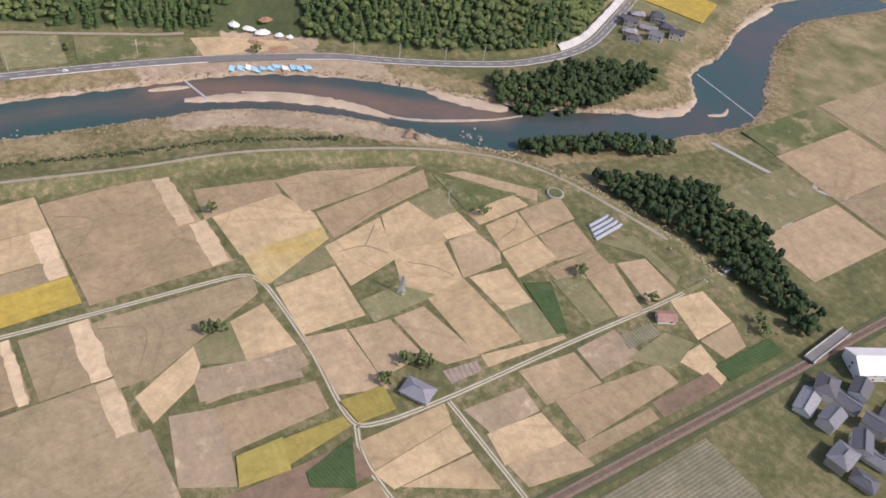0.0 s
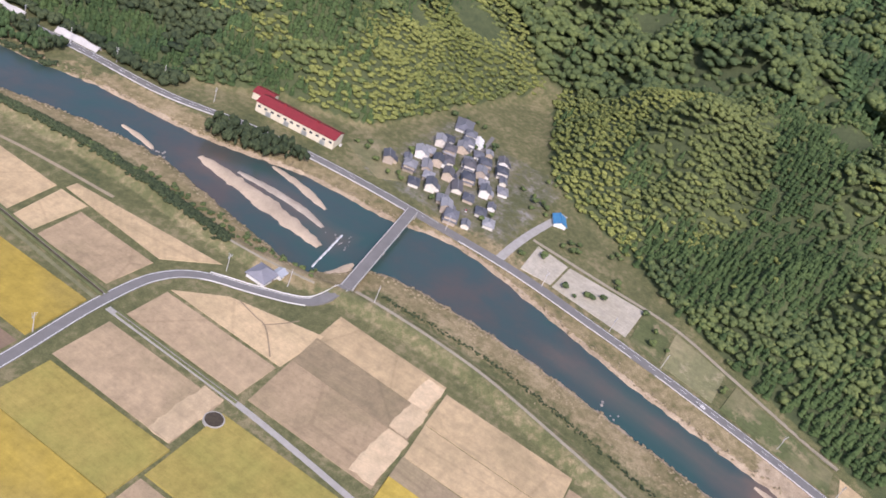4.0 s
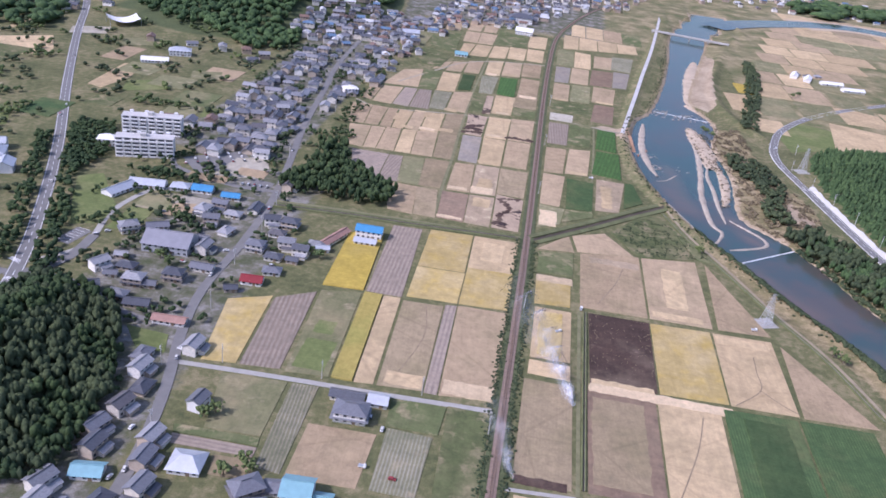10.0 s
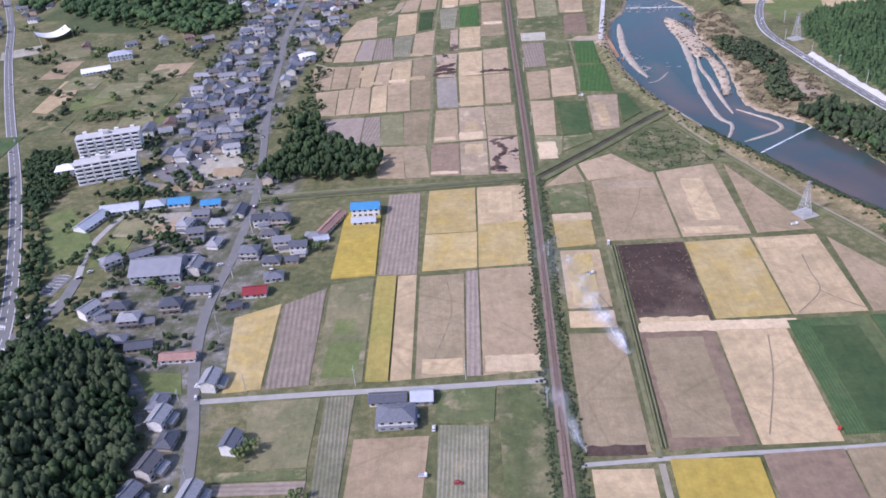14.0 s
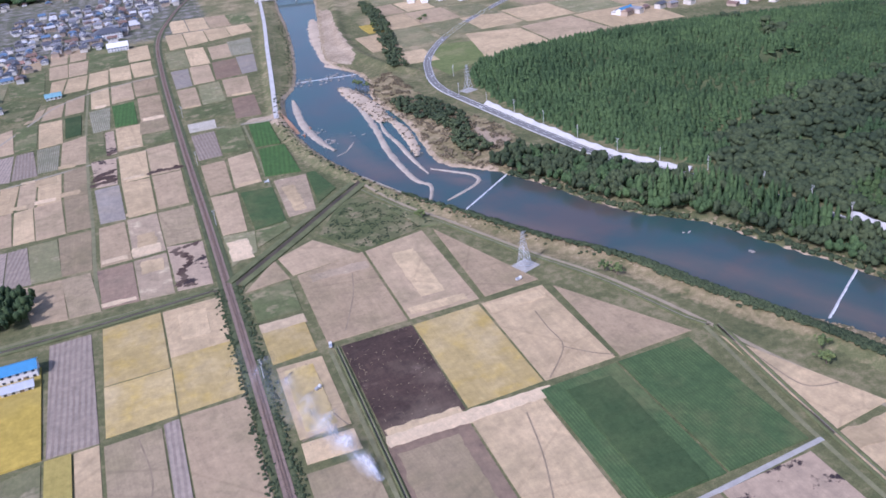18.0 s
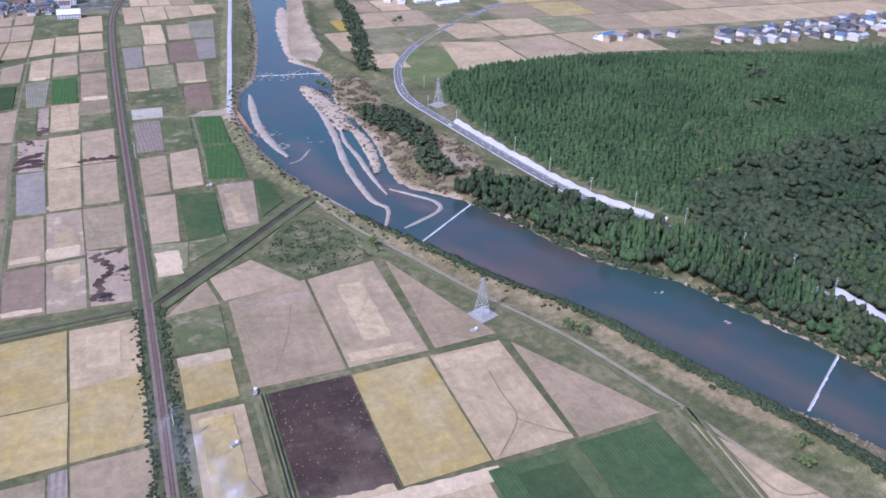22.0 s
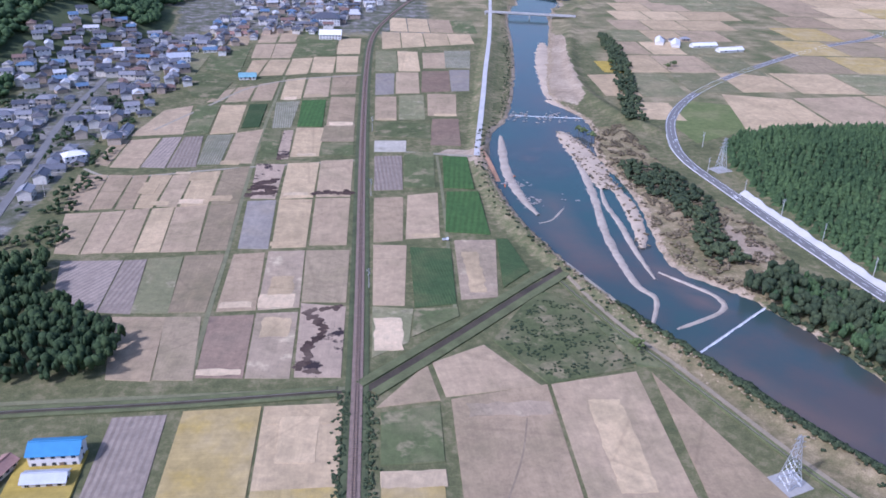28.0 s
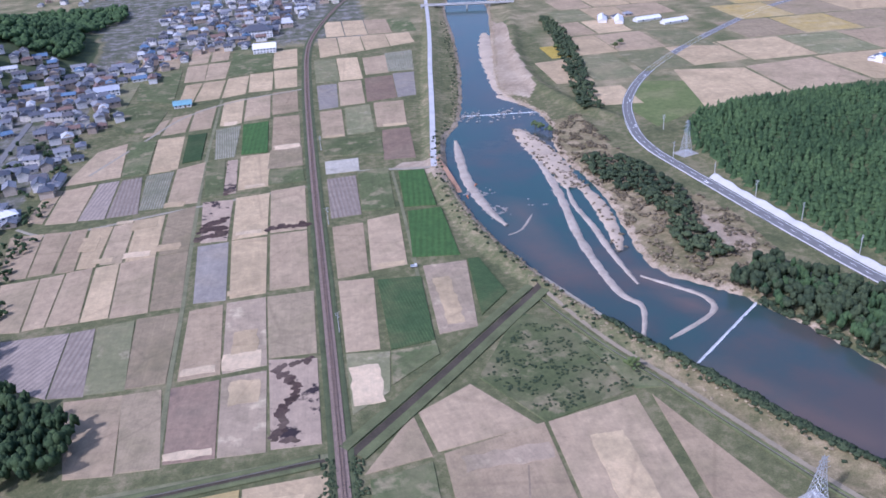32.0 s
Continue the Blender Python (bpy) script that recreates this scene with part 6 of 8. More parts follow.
VILLAGE = ("b 404 -456 20|a 412 -448 25|c 420 -441 25|a 429 -391 30|b 526 -410 20|c 440 -452 20|d 445 -440 25|a 452 -428 20|b 462 -440 25|c 470 -450 25|a 480 -442 20|d 486 -428 15|b 496 -438 25|"
           "c 506 -428 25|a 500 -415 20|b 486 -412 20|c 474 -418 25|a 462 -414 20|d 450 -412 25|c 438 -420 20|a 426 -428 25|b 434 -406 20|e 446 -398 25|a 460 -400 25|c 472 -402 20|b 512 -415 25|"
           "a 492 -400 25|c 505 -402 25|e 518 -432 25|c 420 -418 25|a 458 -456 20|c 474 -464 25|e 488 -458 25|b 498 -452 25|c 432 -466 20|e 446 -468 20|a 512 -446 25|e 408 -466 20|c 424 -476 20|b 480 -432 25")
VILLAGE += "|a 291 -1041 40|c 301 -1058 50|d 280 -1050 40|b 289 -1068 45|c 272 -1027 40|a 266 -1044 35|c 276 -1066 45|a 262 -1062 40|e 300 -1044 40|c 282 -1032 40"
for row_text in VILLAGE.split("|"):
    k, x, y, turn = row_text.split()
    spread(H[k], [(float(x), float(y), float(turn))])

# houses farther off, simpler
F = {
    "a": house(pose(-215, 60, 0, 0, 0, 10), 11, 8, 2, "gable", WALLS, TILES, LAB["a"], far=True, wing=False),
    "b": house(pose(-228, 90, 0, 0, 0, 5), 12, 9, 2, "hip", WALLS, TILES, LAB["b"], far=True, wing=False),
    "c": house(pose(-212, 130, 0, 0, 0, 85), 10, 7, 1, "hip", WALLS, TILES, LAB["c"], far=True),
    "d": house(pose(-220, 160, 0, 0, 0, 8), 15, 8, 1, "gable", WALLS, TILES, LAB["d"], far=True),
}


def quarter(poly, spacing, seed, turn, keep=0.85):
    """Closely set houses over a quarter of the town."""
    poly = np.array(poly, float)
    r = np.random.default_rng(seed)
    xs, ys = np.arange(poly[:, 0].min(), poly[:, 0].max(), spacing), np.arange(poly[:, 1].min(), poly[:, 1].max(), spacing)
    g = np.array([(x, y) for x in xs for y in ys], float)
    g += r.uniform(-0.24, 0.24, g.shape) * spacing
    ok = inside(poly, g[:, 0], g[:, 1]) & (r.random(len(g)) < keep)
    for line in (STREET, HIGHWAY, RAIL_LINE, EAST_ROAD):
        ok &= dist_to(spline(line, 20), g[:, 0], g[:, 1]) > 9
    ok &= hill_height(g[:, 0], g[:, 1]) < 14
    for x, y in g[ok]:
        spread(F["abcdac"[r.integers(6)]], [(x, y, turn + r.choice([0, 90]) + r.normal(0, 7))])


def island_palette(name, colours, rough):
    m, nt, b = blank(name, rough)
    geo = nt.nodes.new("ShaderNodeNewGeometry")
    rp = nt.nodes.new("ShaderNodeValToRGB")
    rp.color_ramp.interpolation = "CONSTANT"
    e = rp.color_ramp.elements
    while len(e) < len(colours):
        e.new(0.5)
    for i, (el, c) in enumerate(zip(e, colours)):
        el.position, el.color = i / len(colours), (*c, 1)
    nt.links.new(geo.outputs["Random Per Island"], rp.inputs["Fac"])
    f = noise_tex(nt, geo.outputs["Position"], 0.8, 4)
    nt.links.new(mix(nt, 1.0, rp.outputs["Color"], ramp(nt, f, [(0.3, (0.8,) * 3), (0.7, (1.2,) * 3)]), "MULTIPLY"), b.inputs["Base Color"])
    return m


TOWN_WALL = island_palette("town_wall", [(0.62, 0.58, 0.5), (0.7, 0.68, 0.64), (0.45, 0.36, 0.27), (0.68, 0.66, 0.62), (0.36, 0.29, 0.23)], 0.85)
TOWN_ROOF = island_palette("town_roof", [(0.1, 0.105, 0.12), (0.16, 0.165, 0.18), (0.08, 0.085, 0.1), (0.24, 0.24, 0.25), (0.12, 0.115, 0.12), (0.5, 0.5, 0.5), (0.2, 0.13, 0.1), (0.12, 0.19, 0.28)], 0.5)


def far_town(poly, spacing, seed, turn, keep, label):
    """A far quarter: each house has walls, a pitched roof with eaves and dark windows, all in one mesh."""
    poly = np.array(poly, float)
    r = np.random.default_rng(seed)
    g = np.array([(x, y) for x in np.arange(poly[:, 0].min(), poly[:, 0].max(), spacing) for y in np.arange(poly[:, 1].min(), poly[:, 1].max(), spacing)], float)
    g += r.uniform(-0.24, 0.24, g.shape) * spacing
    ok = inside(poly, g[:, 0], g[:, 1]) & (r.random(len(g)) < keep)
    for line in (STREET, HIGHWAY, RAIL_LINE, EAST_ROAD):
        ok &= dist_to(spline(line, 20), g[:, 0], g[:, 1]) > 9
    ok &= hill_height(g[:, 0], g[:, 1]) < 30
    g = g[ok]
    zs = np.maximum(height_at(*g.T), 0)
    verts, faces, mats = [], [], []
    for (x, y), z in zip(g, zs):
        w, d, h = r.uniform(8, 15), r.uniform(6.5, 9), r.choice([3.2, 5.8, 5.8])
        a = math.radians(turn + r.choice([0, 90]) + r.normal(0, 7))
        ca, sa = math.cos(a), math.sin(a)

        def put(pts, fs, m):
            k = len(verts)
            verts.extend((x + px * ca - py * sa, y + px * sa + py * ca, z + pz) for px, py, pz in pts)
            faces.extend(tuple(k + i for i in f) for f in fs)
            mats.extend([m] * len(fs))
        hw, hd, up = w / 2, d / 2, d * 0.26
        put([(-hw, -hd, -0.4), (hw, -hd, -0.4), (hw, hd, -0.4), (-hw, hd, -0.4), (-hw, -hd, h), (hw, -hd, h), (hw, hd, h), (-hw, hd, h), (-hw, 0, h + up), (hw, 0, h + up)],
            [(0, 1, 5, 4), (1, 2, 6, 9, 5), (2, 3, 7, 6), (3, 0, 4, 8, 7)], 0)
        e, q, rr_ = hw + 0.6, hd + 0.6, (hw + 0.6 if r.random() < 0.6 else hw * 0.45)
        lo = h - 0.15
        put([(-e, -q, lo), (e, -q, lo), (e, q, lo), (-e, q, lo), (-rr_, 0, h + up + 0.15), (rr_, 0, h + up + 0.15), (-e, -q, lo - 0.2), (e, -q, lo - 0.2), (e, q, lo - 0.2), (-e, q, lo - 0.2)],
            [(0, 1, 5, 4), (1, 2, 5), (2, 3, 4, 5), (3, 0, 4), (6, 7, 1, 0), (7, 8, 2, 1), (8, 9, 3, 2), (9, 6, 0, 3)], 1)
        for k in range(3):
            wx = -hw + w * (k + 0.5) / 3
            put([(wx - 0.8, -hd - 0.04, h - 2.0), (wx + 0.8, -hd - 0.04, h - 2.0), (wx + 0.8, -hd - 0.04, h - 0.8), (wx - 0.8, -hd - 0.04, h - 0.8)], [(0, 1, 2, 3)], 2)
    ob = mesh_object("far_houses", verts, faces, [TOWN_WALL, TOWN_ROOF, GLASS])
    ob.data.polygons.foreach_set("material_index", mats)
    return tagged(ob, label, "houses", kind="stuff")


quarter([(-200, 100), (-245, 60), (-285, 130), (-290, 250), (-290, 344), (-280, 420), (-168, 400), (-160, 370), (-180, 300), (-196, 240), (-208, 170)], 14, 1, 10)
quarter([(-262, 20), (-222, 38), (-205, 80), (-262, 75)], 15, 9, 10, 0.6)
quarter([(-18, -868), (-60, -850), (-75, -900), (-40, -925), (-16, -885)], 14, 8, 20, 0.9)
far_town([(-285, 424), (-166, 404), (-160, 470), (-186, 580), (-212, 655), (-300, 660), (-330, 560), (-320, 450)], 14.0, 2, 15, 0.85, "crowded tiled houses of the town")
far_town([(-212, 590), (-150, 575), (-140, 650), (-60, 690), (-20, 770), (20, 880), (-80, 1000), (-190, 960), (-176, 770)], 16, 4, 5, 0.8, "crowded tiled houses of the far town")
far_town([(20, 900), (110, 960), (160, 1150), (-60, 1120), (-80, 1000)], 18, 5, 5, 0.8, "tiled houses of the far town")
far_town([(590, 338), (700, 322), (830, 300), (930, 330), (900, 400), (760, 395), (640, 385)], 16, 6, 20, 0.85, "village of tiled houses beyond the ridge")
far_town([(480, 388), (560, 372), (600, 380), (560, 402), (490, 405)], 16, 7, 20, 0.7, "few tiled houses at the foot of the ridge")
far_town([(950, 760), (1300, 700), (1500, 900), (1300, 1050), (1000, 960)], 28, 10, 20, 0.7, "far houses between factory halls")
far_town([(-420, 1050), (300, 1200), (900, 1300), (1500, 1250), (1500, 1450), (300, 1500), (-420, 1350)], 30, 11, 10, 0.6, "distant town across the valley")
far_town([(-620, 380), (-540, 420), (-560, 560), (-660, 600)], 20, 12, 10, 0.6, "houses beside the trunk road")

# houses with a look of their own
house(pose(-104, -42, 0, 0, 0, 2), 17, 9, 2, "gable", WHITE, ROOF_BLUE, "white two-storey house with a bright blue roof by the canal", wing=False)
house(pose(-104, -54, 0, 0, 0, 2), 14, 6, 1, "gable", WHITE, ROOF_PALE, "low pale annex beside the blue-roofed house", name="shed", category="shed", wing=False)
house(pose(-124, -56, 0, 0, 0, 70), 26, 6, 1, "gable", CREAM, ROOF_RUST, "long shed with a pinkish rusty roof", name="shed", category="shed", wing=False)
house(pose(-127, -74, 0, 0, 0, 20), 8, 5, 1, "gable", WHITE, ROOF_PALE, "small white shed beside the lane", name="shed", category="shed", wing=False)
house(pose(-215, -102, 0, 0, 0, 4), 28, 20, 2, "gable", ROOF_PALE, ROOF_GREY, "large grey metal-roofed hall", name="hall", category="hall", wing=False)
house(pose(-179, -180, 0, 0, 0, 3), 17, 6, 1, "gable", WHITE, ROOF_RUST, "long shed with a red and white striped roof", name="shed", category="shed", wing=False)
house(pose(-154, -126, 0, 0, 0, 5), 12, 8, 1, "gable", WHITE, ROOF_RED, "house with a dark red roof", wing=False)
house(pose(-230, -18, 0, 0, 0, 5), 14, 9, 1, "gable", WHITE, ROOF_BLUE, "house with a bright blue metal roof", wing=False)
house(pose(-208, -22, 0, 0, 0, 8), 12, 7, 1, "gable", WHITE, ROOF_BLUE, "low building with a blue metal roof", wing=False)
house(pose(-161, -292, 0, 0, 0, 10), 12, 8, 1, "gable", WHITE, ROOF_TEAL, "house with a teal metal roof", wing=False)
house(pose(-113, -304, 0, 0, 0, 4), 15, 8, 1, "gable", WHITE, ROOF_GREEN, "low shed with a green metal roof", name="shed", category="shed", wing=False)
house(pose(-110, -324, 0, 0, 0, 4), 24, 14, 1, "gable", WHITE, ROOF_DARK, "broad hall with a dark grey metal roof", name="hall", category="hall", wing=False)
house(pose(-77, -282, 0, 0, 0, 4), 12, 12, 2, "gable", WHITE, ROOF_TEAL, "farm building with a large teal roof", wing=False)
house(pose(-66, -284, 0, 0, 0, 4), 7, 9, 1, "gable", WHITE, ROOF_TEAL, "teal-roofed shed beside a farmhouse", name="shed", category="shed", wing=False)
house(pose(-97, -286, 0, 0, 0, 40), 12, 9, 2, "hip", WALLS, TILES, "farmhouse with a dark tiled hip roof", wing=True)
house(pose(-90, -296, 0, 0, 0, 5), 9, 6, 1, "gable", WALLS, TILES, "tiled annex of a farmhouse", wing=False)
house(pose(-137, -240, 0, 0, 0, 80), 9, 6.5, 2, "gable", WHITE, TILES, "narrow white house with a dark tiled roof beside gardens", wing=False)
house(pose(-69, -227, 0, 0, 0, 3), 15, 10, 2, "hip", WALLS, TILES, "large dark-tiled farmhouse among paddies", wing=True)
house(pose(-74, -214, 0, 0, 0, 2), 16, 6, 1, "gable", WALLS, TILES, "long tiled storehouse by the lane", name="shed", category="shed", wing=False)
house(pose(-59, -213, 0, 0, 0, 2), 9, 8, 1, "gable", ROOF_PALE, ROOF_PALE, "grey metal shed beside a farmhouse", name="shed", category="shed", wing=False)
house(pose(-126, -277, 0, 0, 0, 5), 13, 12, 1, "hip", WHITE, ROOF_PALE, "broad house with a pale pyramid roof", wing=False)
house(pose(66, -712, 0, 0, 0, 30), 12.5, 8.5, 1, "hip", WALLS, ROOF_GREY, "lone farmhouse with a grey-violet hip roof", wing=False)
house(pose(48, -845, 0, 0, 0, 60), 9, 6, 1, "gable", WHITE, ROOF_RUST, "small hut with a brown roof by the lane", wing=False)
house(pose(257, -419, 0, 0, 0, 0), 12, 11, 1, "hip", WHITE, ROOF_GREY, "white pump house with a grey hip roof at the bend", name="pump_house", category="building", wing=False)
house(pose(265, -424, 0, 0, 0, 0), 5, 5, 1, "gable", WHITE, ROOF_PALE, "small white annex of the pump house", name="shed", category="shed", wing=False)
house(pose(480, -509, 0, 0, 0, 25), 13, 9, 1, "gable", WHITE, ROOF_BLUE, "white shed with a light blue roof at the hill foot", name="shed", category="shed", wing=False)
house(pose(540, -398, 0, 0, 0, 20), 22, 13, 1, "hip", WHITE, TILES, "temple-like hall with a wide slate-blue roof", name="hall", category="hall", wing=False)
house(pose(524, -418, 0, 0, 0, 20), 14, 8, 1, "gable", WHITE, WHITE, "low building with a bright white roof", wing=False)
house(pose(-26, -922, 0, 0, 0, 62), 36, 16, 2, "gable", WHITE, WHITE, "large white-roofed hall beside the railway", name="hall", category="hall", wing=False)
house(pose(-45, 662, 0, 0, 0, 0), 24, 16, 2, "gable", WHITE, WHITE, "white hall at the edge of the town", name="hall", category="hall", wing=False)
house(pose(-55, 745, 0, 0, 0, 0), 34, 22, 3, "hip", WHITE, TILES, "tall public hall with a dark hip roof", name="hall", category="hall", wing=False)
house(pose(-150, 672, 0, 0, 0, 10), 44, 8, 1, "gable", WHITE, ROOF_RUST, "long low building with a pinkish roof", name="hall", category="hall", wing=False)
house(pose(-188, 548, 0, 0, 0, 12), 22, 12, 2, "gable", WHITE, ROOF_PALE, "pale metal warehouse near the paddies", name="hall", category="hall", wing=False)
house(pose(-112, 484, 0, 0, 0, 5), 15, 10, 1, "gable", WHITE, ROOF_TEAL, "white shed with a light blue roof among fields", name="shed", category="shed", wing=False)
house(pose(-196, 262, 0, 0, 0, 30), 14, 9, 2, "hip", WHITE, WHITE, "white two-storey building at the lane's end", wing=False)
house(pose(500, 395, 0, 0, 0, 20), 20, 10, 2, "gable", WHITE, ROOF_BLUE, "white hall with a blue roof beyond the hill", name="hall", category="hall", wing=False)
for i, (x, y, w, d, tn) in enumerate(((1010, 900, 90, 34, 28), (1130, 860, 60, 40, 28), (1240, 800, 70, 30, 28), (930, 960, 60, 26, 28), (1380, 880, 80, 30, 28))):
    house(pose(x, y, float(max(height_at(x, y)[0], 0)), 0, 0, tn), w, d, 2, "gable", WHITE, (WHITE, ROOF_TEAL, ROOF_PALE)[i % 3], "large factory hall with a pale metal roof", name="factory_hall", category="factory", wing=False, far=True)
for x, y, tn in ((332, 656, 72), (347, 644, 72), (376, 634, 10), (398, 612, 12)):
    house(pose(x, y, 0, 0, 0, tn), 30, 9, 1, "gable", WHITE, WHITE, "long white-roofed farm shed on the plain", name="shed", category="shed", wing=False, far=True)
for x, y in ((336, 664), (350, 660), (366, 668)):
    spread(F["c"], [(x, y, 10)])


def long_hall():
    """The red-roofed hall by the river road."""
    t = thing("hall", pose(405, -331, 0, 0, 0, 98.5), "long cream hall with a bright red roof by the river road", "hall")
    part("wall", walls_with_gable(60, 15, 7.5, 2.6, True), CREAM, t)
    part("roof", gable_roof(60, 15, 7.5, 2.6, 0.6), ROOF_RED, t, "red metal roof")
    for k in range(12):
        x = -27.5 + k * 5
        for s in (-1, 1):
            part("window", boxed(x - 1.2, x + 1.2, s * 7.5 - 0.06, s * 7.5 + 0.06, 3.8, 5.2), GLASS, t)
    for k in range(4):
        part("shutter", boxed(-24 + k * 14, -20 + k * 14, 7.44, 7.58, 0, 3.4), STEEL, t, "grey roller shutter")
    for k in range(2):
        part("vent", boxed(-14 + 26 * k, -12 + 26 * k, -0.8, 0.8, 10, 10.9), ROOF_RED, t)
    a = thing("annex", pose(412, -296, 0, 0, 0, 98.5), "lower red-roofed annex of the hall", "building")
    part("wall", walls_with_gable(14, 12, 5.5, 2, True), CREAM, a)
    part("roof", gable_roof(14, 12, 5.5, 2, 0.6), ROOF_RED, a, "red metal roof")


long_hall()


def apartment_block(x, y, turn, length, label):
    t = thing("apartment_block", pose(x, y, 0, 0, 0, turn), label, "apartment block", "apartment blocks")
    h, d = 15.0, 10.0
    part("wall", boxed(-length / 2, length / 2, -d / 2, d / 2, -0.5, h, bevel=0.08), WHITE, t, "off-white concrete walls")
    part("roof", boxed(-length / 2 - 0.3, length / 2 + 0.3, -d / 2 - 0.3, d / 2 + 0.3, h, h + 0.5), CONCRETE_NEW, t)
    for k in range(4):
        x0 = -length / 2 + length * (k + 0.5) / 4
        part("stair_tower", boxed(x0 - 1.4, x0 + 1.4, d / 2, d / 2 + 2.2, 0, h + 1.6), WHITE, t)
    n = int(length / 6)
    for s in range(5):
        z = 0.4 + s * 3.0
        for k in range(n):
            x0 = -length / 2 + length * (k + 0.5) / n
            b = part("balcony", boxed(x0 - 2.5, x0 + 2.5, -d / 2 - 1.3, -d / 2, z - 0.1, z + 0.95), WHITE, t)
            part("window", boxed(x0 - 2.3, x0 + 2.3, -d / 2 - 0.05, -d / 2 + 0.1, z + 1.0, z + 2.6), GLASS, t)
    part("water_tank", boxed(-3, 1, -2, 2, h + 0.5, h + 3), CONCRETE_NEW, t)


apartment_block(-295, 27, 18, 42, "five-storey off-white apartment block with rows of balconies")
apartment_block(-311, 72, 15, 46, "five-storey off-white apartment block with rows of balconies")
house(pose(-330, 36, 0, 0, 0, 16), 14, 10, 2, "hip", WHITE, WHITE, "low white annex beside the apartments", wing=False)


def flat_building(x, y, turn, w, d, h, label, name="building"):
    t = thing(name, pose(x, y, 0, 0, 0, turn), label, "building")
    part("wall", boxed(-w / 2, w / 2, -d / 2, d / 2, -0.5, h, bevel=0.05), WHITE, t)
    part("roof", boxed(-w / 2 - 0.4, w / 2 + 0.4, -d / 2 - 0.4, d / 2 + 0.4, h, h + 0.4), ROOF_PALE, t, "pale flat roof")
    part("roof_house", boxed(-w * 0.2, w * 0.1, -d * 0.2, d * 0.2, h + 0.4, h + 2.8), WHITE, t)
    for s in range(max(1, int(h / 3.3))):
        for k in range(int(w / 4)):
            x0 = -w / 2 + 2 + 4 * k
            part("window", boxed(x0 - 1.2, x0 + 1.2, -d / 2 - 0.05, -d / 2 + 0.1, 0.9 + 3.3 * s, 2.4 + 3.3 * s), GLASS, t)


for i, (x, y, w_, d_) in enumerate(((-399, -6, 22, 11), (-384, -20, 18, 11), (-404, -31, 20, 11), (-382, -42, 26, 12), (-366, -38, 14, 12), (-397, -56, 20, 11), (-364, -74, 16, 12), (-380, -72, 20, 11), (-366, -98, 24, 11), (-386, -92, 18, 11))):
    house(pose(x, y, 0, 0, 0, 24 + 90 * (i % 3 == 1)), w_, d_, 2, "hip" if i % 2 else "gable", WHITE, ROOF_PALE, "white care home wing with a pale grey pitched roof", name="care_home_wing", category="building", group="wings of the care home", wing=False)
house(pose(-281, -40, 0, 0, 0, 70), 22, 10, 1, "gable", WHITE, ROOF_PALE, "low pale nursery building with a gable roof", wing=False)
house(pose(-268, -24, 0, 0, 0, 10), 24, 10, 1, "gable", WHITE, ROOF_PALE, "low pale wing of a nursery building", wing=False)
house(pose(-246, -20, 0, 0, 0, 10), 12, 9, 1, "hip", WHITE, ROOF_PALE, "small pale annex of a nursery building", wing=False)


def substation():
    t = thing("depot", pose(24, -341, 0.1), "paved yard with a white hut and parked machines", "depot")
    part("yard", boxed(-12, 12, -11, 11, -0.4, 0.12), ASPHALT, t, "grey asphalt yard")
    part("hut", boxed(-9, -1, -2, 7, 0, 3.6, bevel=0.05), WHITE, t, "white hut")
    part("hut_roof", boxed(-9.3, -0.7, -2.3, 7.3, 3.6, 3.9), ROOF_PALE, t)
    for k in range(7):
        for j in range(2):
            part("crate", boxed(-10 + 3.0 * k, -8.2 + 3.0 * k, -9 + 3.4 * j, -7 + 3.4 * j, 0.12, 1.2 + 0.4 * ((k + j) % 3), bevel=0.08), STEEL if (k + j) % 2 else WHITE, t)


substation()
# Arched rows, built as tunnels but given the grey-blue of solar panels.
TUNNEL_COVER = plain("tunnel_cover", (0.34, 0.38, 0.42), 0.3, grain=2, vary=0.15)
for k in range(4):
    t = thing("vinyl_greenhouse", pose(111 + 3.3 * k, -862 - 1.2 * k, 0, 0, 0, 98), "long low row with an arched grey-blue cover", "greenhouse", "tunnel greenhouses")
    bm = bmesh.new()
    prof = [(1.1 * math.cos(math.pi * i / 8), 1.5 * math.sin(math.pi * i / 8)) for i in range(9)]
    rings = [[bm.verts.new((x, y, z)) for y, z in prof] for x in np.linspace(-11, 11, 9)]
    for a, b in zip(rings[:-1], rings[1:]):
        for i in range(8):
            bm.faces.new((a[i], a[i + 1], b[i + 1], b[i]))
    for r in (rings[0], rings[-1]):
        bm.faces.new(r)
    part("cover", bm, TUNNEL_COVER, t)
    for x in np.linspace(-11, 11, 6):
        part("hoop", boxed(x - 0.05, x + 0.05, -1.16, 1.16, 0, 0.12), STEEL, t)


